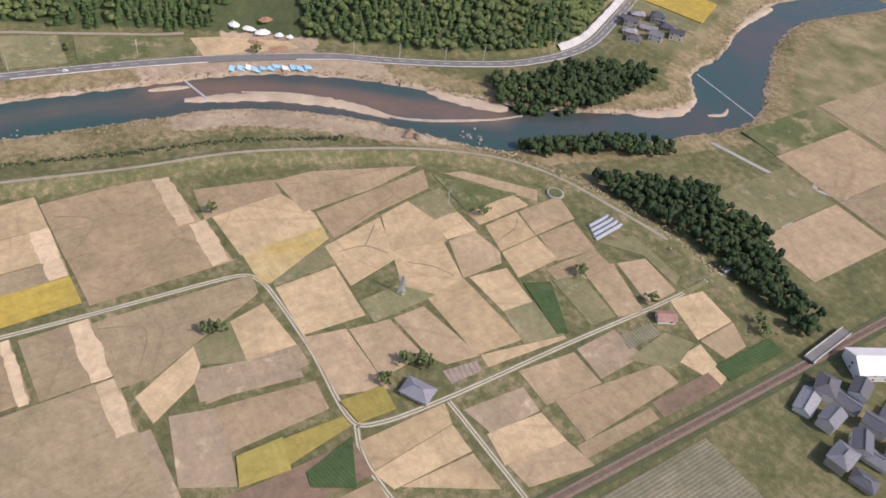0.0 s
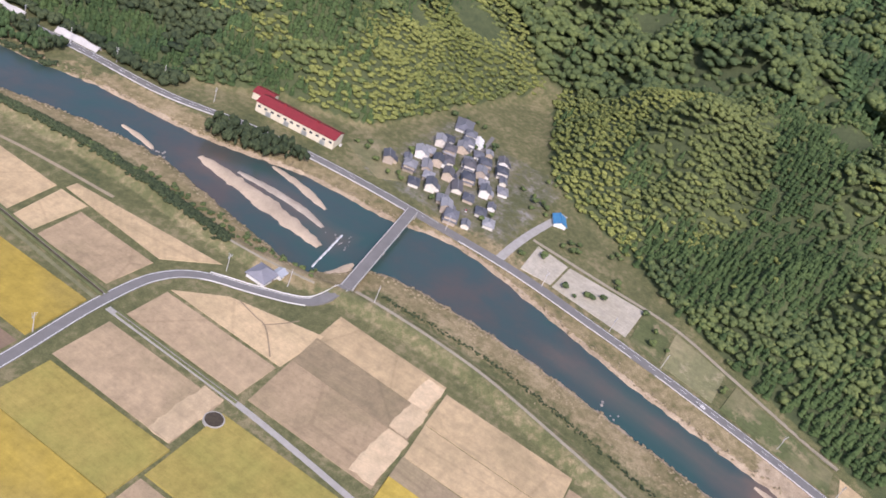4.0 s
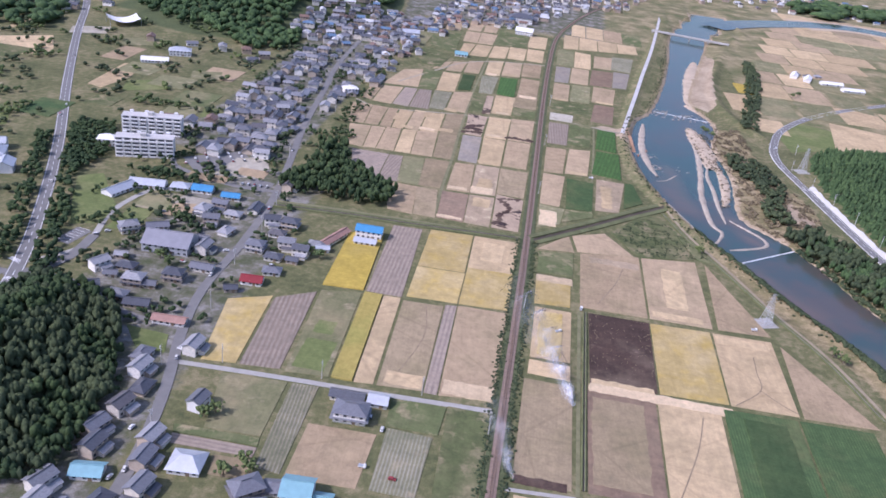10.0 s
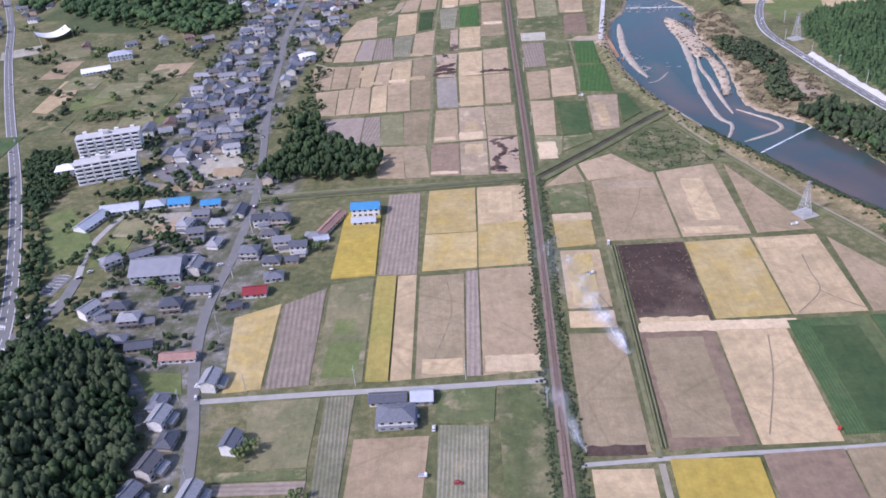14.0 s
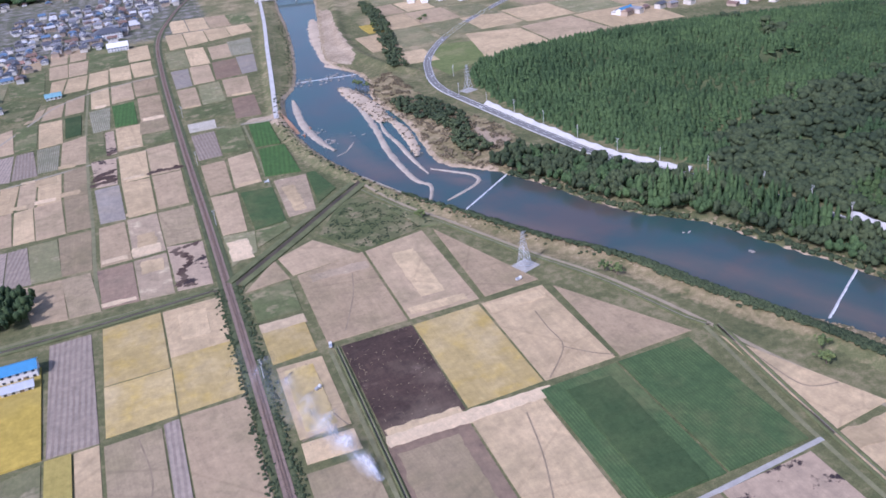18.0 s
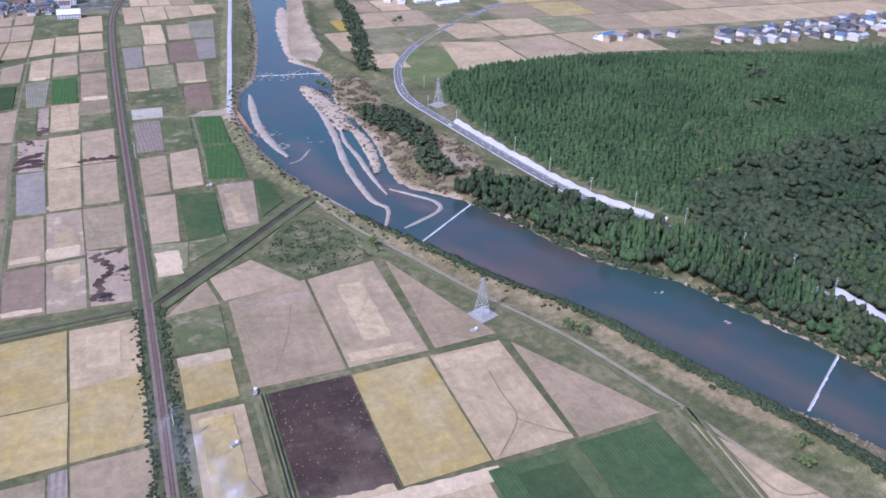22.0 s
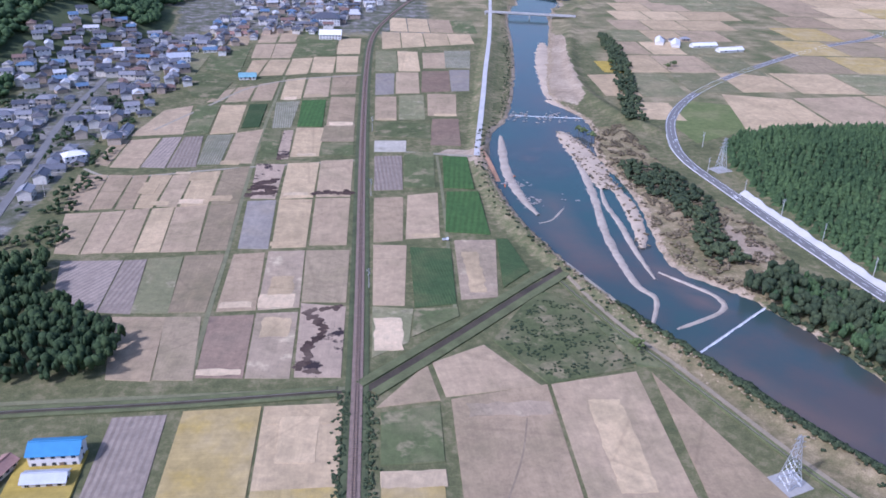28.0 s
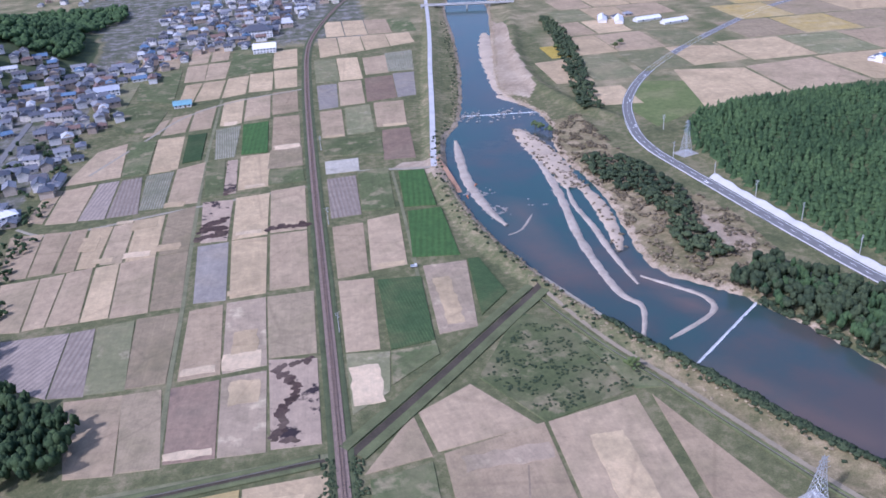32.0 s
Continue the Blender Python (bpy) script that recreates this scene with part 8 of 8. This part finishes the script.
flats = sow(150, 232, 60, 345, 2.6, 94, lambda x, y: inside(np.array([(166, 340), (205, 345), (207, 235), (233, 150), (234, 105), (208, 66), (183, 78), (170, 110), (170, 180)]), x, y) & (wave(x, y, 20, 95) > 0.0))
grove("flood_scrub", flats[height_at(*flats.T) > -2.6], SMALL, 2.4, 1.7, SCRUB, "brown dry scrub on the river flats", 20)
isle = np.vstack([sow(148, 170, 215, 335, 2.4, 96, lambda x, y: dist_to(np.array([(152, 335), (157, 290), (160, 240), (157, 215)]), x, y) < 8), sow(155, 172, 126, 232, 2.4, 97, lambda x, y: dist_to(np.array([(164, 230), (166, 190), (162, 150), (157, 126)]), x, y) < 4)])
grove("island_scrub", isle[r_.random(len(isle)) < 0.28], SMALL, 2.0, 1.3, SCRUB, "brown dry scrub on the sandy islands", 21, base=-2.7)
nwood = sow(-760, -235, 360, 1000, 9, 54, lambda x, y: ((hill_height(x, y) > 6) | inside(np.array([(-419, 509), (-383, 604), (-300, 470), (-302, 400), (-330, 352), (-398, 400)]), x, y) | inside(np.array([(-383, 691), (-301, 677), (-279, 762), (-231, 943), (-248, 1000), (-500, 1000)]), x, y)) & ~((x > -330) & (y > 440) & (y < 672)))
grove("town_hill_wood", nwood, SMALL, 11, 12, LEAF_CEDAR, "wooded hill behind the town", 10)
orchard = sow(-640, -190, -340, 420, 8.5, 55, lambda x, y: (wave(x, y, 70, 61) + 0.3 * wave(x, y, 20, 62) > 0.62) & ~((x > -320) & (x < -250) & (y > -105) & (y < 0)) & ~((x > -415) & (x < -345) & (y > -110) & (y < 10)) & (dist_to(spline(HIGHWAY, 20), x, y) > 9) & (dist_to(spline(STREET, 20), x, y) > 7) & ~inside(KNOLL, x, y) & (hill_height(x, y) < 20))
grove("garden_trees", orchard, SMALL, 5.5, 5.5, LEAF_OAK, "garden trees and bushes round the houses", 11)
built = np.array([ob.matrix_basis.translation[:2] for ob in bpy.data.objects if ob.parent is None and ob.type == "EMPTY" and ob.matrix_basis.translation.x < -60])
yards = sow(-292, -138, -335, 420, 5.5, 59, lambda x, y: (wave(x, y, 46, 66) + 0.5 * wave(x, y, 15, 67) > 0.1) & (x < -0.08 * np.maximum(y, 0) - 150 + 0.25 * np.minimum(y + 200, 0)) & (dist_to(spline(STREET, 20), x, y) > 5) & (dist_to(spline(HIGHWAY, 20), x, y) > 9) & ~inside(KNOLL, x, y))
yards = yards[np.array([np.hypot(*(built - p).T).min() > 8.5 for p in yards])]
grove("yard_trees", yards, BROAD, 4.4, 4.6, LEAF_DARK, "dark garden trees and hedges between the village houses", 17)
vill = sow(395, 560, -660, -360, 9, 56, lambda x, y: (wave(x, y, 40, 63) > 0.55) & (dist_to(ROAD_LINE, x, y) > 12))
grove("garden_trees", vill, SMALL, 5.0, 5.0, LEAF_BROAD, "garden trees among the village houses", 12)
belt_w = np.vstack([sow(-380, -255, -230, 70, 4.6, 81, lambda x, y: ((dist_to(spline(HIGHWAY, 20), x - 13, y) < 6) | ((dist_to(spline(HIGHWAY, 20), x + 13, y) < 5) & (y > -150))) & (wave(x, y, 26, 82) > -0.55)),
                    sow(-380, -310, -30, 90, 4.6, 83, lambda x, y: inside(np.array([(-372, 54), (-350, 84), (-332, 50), (-318, 15), (-322, -22), (-336, -10)]), x, y)),
                    sow(-300, -190, -100, 60, 5.0, 84, lambda x, y: inside(np.array([(-296, -2), (-262, 4), (-240, -4), (-232, -14), (-250, -10), (-270, -8)]), x, y) | inside(np.array([(-232, -60), (-222, -54), (-214, -66), (-226, -76)]), x, y))])
grove("trunk_road_trees", belt_w, BROAD, 6.0, 6.5, LEAF_DARK, "dark trees and hedges along the trunk road", 15)
wild = sow(-700, -290, -340, 430, 6.5, 85, lambda x, y: (wave(x, y, 85, 86) + 0.3 * wave(x, y, 30, 87) > 0.62) & (dist_to(spline(HIGHWAY, 20), x, y) > 10) & (hill_height(x, y) < 20) & ~((x > -400) & (x < -255) & (y > -120) & (y < 110)))
grove("thicket", wild, BROAD, 6.0, 6.0, LEAF_BROAD, "dark thickets between the western plots", 16)
westwood = sow(-1500, -560, -700, 1200, 15, 57, lambda x, y: wave(x, y, 260, 64) > -0.1)
grove("western_wood", westwood, SMALL, 19, 13, LEAF_CEDAR, "distant wooded country", 13)
farwood = sow(-2400, 2600, 1150, 2600, 30, 58, lambda x, y: (wave(x, y, 500, 65) > 0.15) | (np.hypot(x, y + 100) > 2250))
grove("far_wood", farwood, SMALL, 40, 18, LEAF_CEDAR, "far wooded hills", 14)


def bushes(line, spread_, spacing, size, material, label, name, seed, side=0.0):
    c = spline(line, spacing) if len(line) > 2 else np.array(line)
    r = np.random.default_rng(seed)
    c = np.repeat(c, 3, axis=0)
    c = c + r.normal(0, spread_, c.shape) + np.array((side, 0))
    z = height_at(*c.T)
    c = c[z > -2.8]
    low = 0.4 if material is REED else 0.8
    return grove(name, c, SMALL, size, size * low, material, label, seed, sink=size * 0.15)


bushes(WEST_BANK[::4], 3.0, 2.4, 1.7, REED, "straw-coloured reeds on the river bank", "bank_reeds", 71, -5)
wet = EAST_BANK[(EAST_BANK[:, 1] < 62) & (EAST_BANK[:, 1] > -215)]
bushes(wet[::3], 1.6, 2.0, 3.4, LEAF_OAK, "dark bushes overhanging the water", "bank_bushes", 89, 2.5)
bushes(EAST_BANK[::4], 2.5, 2.8, 1.8, REED, "straw-coloured reeds on the river bank", "bank_reeds", 72, 4)
bushes(WEST_BANK[30:100:4], 2.2, 9.0, 2.0, LEAF_OAK, "low green bushes above the water", "bank_bushes", 73, -8)
tufts = sow(58, 132, -6, 80, 1.9, 88, lambda x, y: inside(np.array([(82, -2), (116, 8), (129, 8), (106, 56), (89, 73), (62, 30)]), x, y) & (wave(x, y, 16, 89) + 0.5 * wave(x, y, 5, 90) > 0.05))
grove("weed_tufts", tufts, SMALL, 1.5, 0.6, LEAF_OAK, "tufts of weeds on the fallow plot", 28, base=0.3)


litter = sow(44, 79, -162, -92, 1.5, 102, lambda x, y: (np.random.default_rng(103).random(x.shape) < 0.1 + 0.22 * (np.abs(x - 61) > 13)) & (wave(x, y, 14, 104) > -0.3))
grove("straw_litter", litter, SMALL, 0.55, 0.25, REED, "scraps of pale straw left on the burnt paddy", 29, base=0.2)


def along(line, off):
    d = np.gradient(line, axis=0)
    d /= np.linalg.norm(d, axis=1)[:, None]
    return line + np.stack([-d[:, 1], d[:, 0]], -1) * off


dense = along(LEVEE, 7.5)
dense = dense[(dense[:, 1] < 75) & (dense[:, 1] > -400)]
for off_, seed_ in ((-9, 78), (-6.5, 79), (-4.5, 80)):
    bushes([tuple(p) for p in along(dense, off_)], 1.0, 1.5, 2.8, LEAF_OAK, "dense green bushes along the river side of the levee", "levee_hedge", seed_)
for side_, seed_ in ((-5.2, 86), (5.4, 87)):
    bushes([(side_ - 1, -420), (side_, -300), (side_, -150), (side_, -8)], 1.3, 1.5, 1.5, LEAF_OAK, "dark green weeds along the railway", "railway_weeds", seed_)
bushes([(262, -290), (272, -350), (272, -400), (282, -430)], 3.0, 3.5, 3.0, LEAF_BROAD, "dense bushes on the levee side", "bank_bushes", 74, 4)
bushes([(298, -470), (302, -540), (292, -600), (280, -650), (268, -710), (246, -768)], 1.0, 2.0, 1.5, LEAF_OAK, "line of low bushes beside the levee", "bank_bushes", 75)
bushes([(322, -480), (316, -540), (308, -600), (300, -660), (288, -720), (262, -780), (220, -835)], 8.0, 2.6, 1.1, REED, "dry reeds on the flood plain", "bank_reeds", 76)
bushes([(60, -895), (90, -893), (130, -884), (170, -866), (200, -846)], 3.0, 2.5, 2.4, REED, "dry scrub along the stream", "bank_reeds", 77)


def tree(m, seed, label):
    t = thing("tree", m, label, "tree", "single trees")
    q = random.Random(seed)
    bm = bmesh.new()
    bmesh.ops.create_cone(bm, segments=7, radius1=0.3, radius2=0.12, depth=3.4, matrix=Matrix.Translation((0, 0, 1.7)))
    for k in range(4):
        a = 1.57 * k + q.random()
        strut(bm, (0, 0, 2.4), (1.6 * math.cos(a), 1.6 * math.sin(a), 4.0 + q.random()), 0.1)
    part("trunk", bm, BARK, t)
    v, f = join([lump((q.gauss(0, 1.5), q.gauss(0, 1.5), 3.2 + 2.6 * q.random()), q.uniform(0.6, 1.25), 0.85, seed * 31 + k) for k in range(26)])
    me = bpy.data.meshes.new("crown")
    me.from_pydata([tuple(p) for p in v], [], [tuple(p) for p in f])
    me.materials.append(LEAF_BROAD)
    c = new("crown", me)
    c.parent = t
    return t


T0 = tree(pose(138, -645, 0), 1, "dark round tree between paddies")
T1 = tree(pose(80, -722, 0), 2, "bushy tree beside a lone farmhouse")
for i, (x, y) in enumerate(((77, -702), (83, -716), (76, -724), (136, -650), (214, -676), (92, -826), (168, 326), (173, 318), (166, 332), (-132, -246), (-128, -242), (-214, -118), (-206, -124), (-226, -66), (-233, -62), (-133, -82), (-138, -78), (-126, -84),
                             (-104, -270), (-110, -278), (-100, -274), (226, -205), (232, -196), (190, -98), (186, -92), (122, 20), (24, -887), (18, -884), (152, -806), (354, -760), (60, -846), (246, 545), (300, 528), (310, 540))):
    copy_thing((T0, T1)[i % 2], pose(x, y, float(max(height_at(x, y)[0], -3.2)), 0, 0, i * 67) @ Matrix.Diagonal((1, 1, 1, 1)))

# small things along the way
TARP = plain("blue_tarpaulin", (0.3, 0.55, 0.68), 0.5, grain=1, vary=0.2)
for k in range(11):
    q = random.Random(40 + k)
    a = np.array((343, -740)) + (np.array((326, -784)) - np.array((343, -740))) * k / 10 + np.array((q.uniform(-2, 2), q.uniform(-1, 1)))
    z = float(height_at(*a)[0])
    cover = thing("tarpaulin", pose(a[0], a[1], z + 0.1 + 0.05 * k, 0, 12, -110 + q.uniform(-18, 18)), "light blue tarpaulin weighted on the river bank", "tarpaulin", "tarpaulins on the bank")
    bm = bmesh.new()
    bmesh.ops.create_grid(bm, x_segments=6, y_segments=6, size=1, matrix=Matrix.Diagonal((q.uniform(2.2, 3.6), q.uniform(2.0, 3.2), 1, 1)))
    for v in bm.verts:
        v.co.x += q.uniform(-0.25, 0.25)
        v.co.y += q.uniform(-0.25, 0.25)
        v.co.z += 0.35 * q.random()
    bmesh.ops.solidify(bm, geom=bm.faces[:], thickness=0.05)
    part("sheet", bm, TARP if k not in (2, 7) else WHITE, cover)
CLAY = plain("orange_clay", (0.36, 0.215, 0.13), 0.95, grain=0.8, vary=0.3, rise=0.08)


def heap(x, y, w, d, h, seed, mat, label):
    """A tipped heap with an uneven crest and toe."""
    q = random.Random(seed)
    bm = bmesh.new()
    bmesh.ops.create_grid(bm, x_segments=12, y_segments=12, size=1)
    for v in bm.verts:
        rr = math.hypot(v.co.x, v.co.y)
        v.co.z = h * max(0.0, 1 - rr) ** 0.8 * q.uniform(0.7, 1.25) - 0.15
        v.co.x *= w / 2 * q.uniform(0.93, 1.07)
        v.co.y *= d / 2 * q.uniform(0.93, 1.07)
    bmesh.ops.delete(bm, geom=[v for v in bm.verts if v.co.z < -0.14 and math.hypot(v.co.x * 2 / w, v.co.y * 2 / d) > 1.15], context="VERTS")
    t = thing("soil_heap", pose(x, y, max(0.0, float(height_at(x, y)[0])), 0, 0, seed * 40), label, "heap", "heaps at the works")
    part("mound", bm, mat, t)


for i, (x, y, w, d, h) in enumerate(((384, -757, 10, 7, 2.2), (378, -765, 11, 6, 2.0), (372, -773, 12, 7, 2.4), (366, -782, 7, 6, 1.6), (362, -788, 6, 5, 1.2))):
    heap(x, y, w, d, h, i, WHITE if i < 3 else FOAM, "heap of bright white sandbags and rubble")
for i, (x, y, w, d, h) in enumerate(((366, -765, 16, 9, 1.2), (354, -776, 18, 9, 1.0), (378, -778, 12, 8, 1.4))):
    heap(x, y, w, d, h, 10 + i, CLAY, "spread heap of orange-brown clay")
for i, (x, y) in enumerate(((233, -806), (236, -809), (230, -811))):
    heap(x, y, 7, 4, 1.3, 20 + i, WOOD, "heap of drift timber on the bank")
groin = thing("groin", pose(330, -710, -3, 0, 0, 13), "short concrete groin reaching into the river", "groin")
part("sill", boxed(-13, 13, -1.0, 1.0, -1.5, 0.7, bevel=0.2), CONCRETE, groin)
part("crest", boxed(-13, 13, -0.5, 0.5, 0.7, 1.0, bevel=0.1), CONCRETE_NEW, groin)
ribbon("clay_bank", [(80, 292), (85, 262), (88, 236), (91, 210)], 3.4, 0.12, CLAY, "freshly cut bank of reddish clay", depth=0.6, category="bank")
EXC = plain("machine_orange", (0.55, 0.16, 0.04), 0.5, grain=2, vary=0.2)


def excavator(x, y, turn):
    t = thing("excavator", pose(x, y, float(height_at(x, y)[0]) + 0.1, 0, 0, turn), "orange excavator working on the river bank", "excavator")
    for s in (-1, 1):
        part("crawler", boxed(-1.7, 1.7, s * 1.0 - 0.25, s * 1.0 + 0.25, 0, 0.7, bevel=0.2), TYRE, t)
    part("body", boxed(-1.5, 1.3, -1.1, 1.1, 0.8, 1.8, bevel=0.12), EXC, t)
    part("cab", boxed(0.1, 1.2, 0.1, 1.1, 1.8, 2.8, bevel=0.1), GLASS, t)
    bm = bmesh.new()
    strut(bm, (1.0, -0.3, 1.6), (3.2, -0.3, 4.2), 0.28)
    strut(bm, (3.2, -0.3, 4.2), (5.0, -0.3, 2.0), 0.22)
    part("arm", bm, EXC, t)
    part("bucket", boxed(4.6, 5.5, -0.8, 0.2, 1.2, 2.0, bevel=0.15), STEEL, t)


excavator(92, 218, 100)
excavator(98, 236, 40)
BANNER = plain("red_cloth", (0.6, 0.06, 0.04), 0.7, grain=3, vary=0.15)
t = thing("banner", pose(109, -239, 0.2), "small bright red banner at a field corner", "banner")
part("cloth", boxed(-0.7, 0.7, -0.05, 0.05, 0.8, 3.0), BANNER, t)
part("staff", boxed(-0.8, -0.7, -0.05, 0.05, 0, 3.2), STEEL, t)
t = thing("pond_tank", pose(168, -466, 0.1), "round dark water tank with a concrete rim", "tank")
bm = bmesh.new()
bmesh.ops.create_cone(bm, segments=28, radius1=4.6, radius2=4.4, depth=1.2, cap_ends=True, matrix=Matrix.Translation((0, 0, 0.5)))
part("rim", bm, CONCRETE, t, "pale concrete rim")
bm = bmesh.new()
bmesh.ops.create_cone(bm, segments=28, radius1=3.9, radius2=3.9, depth=0.1, cap_ends=True, matrix=Matrix.Translation((0, 0, 1.08)))
part("water", bm, DITCH, t, "dark still water")
t = thing("pond_tank", pose(150, -855, 0.1), "round concrete basin beside the levee", "tank")
bm = bmesh.new()
bmesh.ops.create_cone(bm, segments=24, radius1=5.0, radius2=4.8, depth=1.2, cap_ends=True, matrix=Matrix.Translation((0, 0, 0.5)))
part("rim", bm, CONCRETE, t, "pale concrete rim")
bm = bmesh.new()
bmesh.ops.create_cone(bm, segments=24, radius1=4.1, radius2=4.1, depth=0.1, cap_ends=True, matrix=Matrix.Translation((0, 0, 1.08)))
part("water", bm, CANAL_GRASS, t, "grass-grown basin")


# smoke of two straw fires, drifting low across the line
def smoke(name, way, wide, thick, label, seed):
    """Wavering sheets of thin smoke, widening with the wind; the edges and the far end thin out."""
    m, nt, b = blank("straw_smoke", 1.0, spec=0.0)
    b.inputs["Base Color"].default_value = (0.66, 0.68, 0.71, 1)
    uv = nt.nodes.new("ShaderNodeSeparateXYZ")
    nt.links.new(coords(nt, "UV"), uv.inputs[0])
    side = math_node(nt, "SUBTRACT", 1.0, math_node(nt, "ABSOLUTE", uv.outputs["X"]), True)
    along = math_node(nt, "SUBTRACT", 1.0, uv.outputs["Y"], True)
    f = noise_tex(nt, coords(nt, "World"), 0.11, 6, 0.68)
    f = math_node(nt, "MULTIPLY", math_node(nt, "SUBTRACT", f, 0.36, True), 2.6)
    a = math_node(nt, "MULTIPLY", math_node(nt, "MULTIPLY", math_node(nt, "POWER", side, 1.9), math_node(nt, "POWER", along, 1.2)), math_node(nt, "MULTIPLY", f, thick), True)
    nt.links.new(a, b.inputs["Alpha"])
    c = spline(way, 1.0)
    r = np.random.default_rng(seed)
    d = np.gradient(c[:, :2], axis=0)
    d /= np.linalg.norm(d, axis=1)[:, None]
    verts, faces, uvs = [], [], []
    cols = 9
    for layer in range(2):
        k0 = len(verts)
        for i, p in enumerate(c):
            u = i / (len(c) - 1)
            w = wide * (0.12 + 0.88 * u ** 0.8)
            for j in range(cols):
                s = j / (cols - 1) * 2 - 1
                z = p[2] + layer * w * 0.35 + w * 0.5 * (1 - s * s) + 0.3 * w * math.sin(i * 0.5 + j * 0.8 + layer * 2)
                verts.append((p[0] - d[i][1] * w * s, p[1] + d[i][0] * w * s, max(z, 0.5)))
                uvs.append((s, u))
        for i in range(len(c) - 1):
            for j in range(cols - 1):
                q = k0 + i * cols + j
                faces.append((q, q + 1, q + cols + 1, q + cols))
    ob = mesh_object(name, verts, faces, m, smooth=True)
    layer_uv = ob.data.uv_layers.new(name="UVMap")
    for lp in ob.data.loops:
        layer_uv.data[lp.index].uv = uvs[lp.vertex_index]
    return tagged(ob, label, "smoke", kind="stuff")


smoke("smoke_plume", [(34, -189, 0.8), (29, -176, 3), (22, -160, 5), (10, -134, 8), (-6, -110, 12)], 17.0, 1.35, "thin white smoke drifting from a straw fire", 1)
smoke("smoke_plume", [(9, -248, 0.8), (6, -243, 2), (1, -228, 4), (-7, -205, 7)], 11.0, 0.8, "faint bluish smoke from smouldering straw", 2)

# the white tensile roof and the low halls beside the trunk road
tent = thing("tent_roof", pose(-500, 385, float(max(height_at(-500, 385)[0], 0)), 0, 0, 38), "white tensile canopy beside the trunk road", "canopy")
bm = bmesh.new()
grid_v = [[bm.verts.new((-17 + 34 * i / 12, -13 + 26 * j / 8, 5 + 5 * abs(i / 6 - 1) ** 2 - 2.2 * (1 - abs(j / 4 - 1)))) for j in range(9)] for i in range(13)]
for i in range(12):
    for j in range(8):
        bm.faces.new((grid_v[i][j], grid_v[i + 1][j], grid_v[i + 1][j + 1], grid_v[i][j + 1]))
part("canopy", bm, WHITE, tent, "taut white membrane")
for sx in (-1, 1):
    for sy in (-1, 1):
        bm = bmesh.new()
        strut(bm, (sx * 17, sy * 13, 0), (sx * 17, sy * 13, 10), 0.25)
        part("mast", bm, STEEL, tent)
house(pose(-392, 300, 0, 0, 0, 20), 22, 12, 2, "hip", WHITE, ROOF_PALE, "pale two-storey building above the orchards", wing=False)
house(pose(-402, 262, 0, 0, 0, 20), 26, 10, 1, "gable", WHITE, WHITE, "long low white building beside an orchard", wing=False)
far_town([(-330, 100), (-262, 84), (-258, 120), (-300, 130)], 17, 21, 15, 0.6, "scattered tiled houses behind the apartments")
far_town([(-470, 300), (-330, 290), (-300, 340), (-340, 360), (-450, 350)], 26, 22, 20, 0.5, "scattered houses among orchards")
far_town([(-700, 120), (-600, 180), (-640, 300), (-740, 260)], 24, 23, 20, 0.6, "scattered houses west of the trunk road")

cross = thing("crosswalk", pose(-163, -200, 0.36, 0, 0, -10), "white zebra crossing on the village street", "road marking", kind="structure")
for k in range(6):
    part("stripe", boxed(-2.4 + 0.85 * k, -1.95 + 0.85 * k, -1.6, 1.6, 0.0, 0.02), PAINT, cross)

# the river above the bridge, turning east across the plain
UPPER = [(170, 800), (205, 870), (262, 955), (335, 1030), (440, 1110), (540, 1150), (635, 1130), (735, 1088), (830, 1062), (915, 985), (1010, 900), (1150, 800)]
ribbon("upper_river_bed", UPPER[4:], 84, 0.5, SAND, "pale sandy bed of the upper river", depth=1.5, step=25, category="river bed")
ribbon("upper_river", UPPER[2:], 52, 0.75, WATER, "grey-blue water of the upper river", depth=0.6, step=25, category="river")
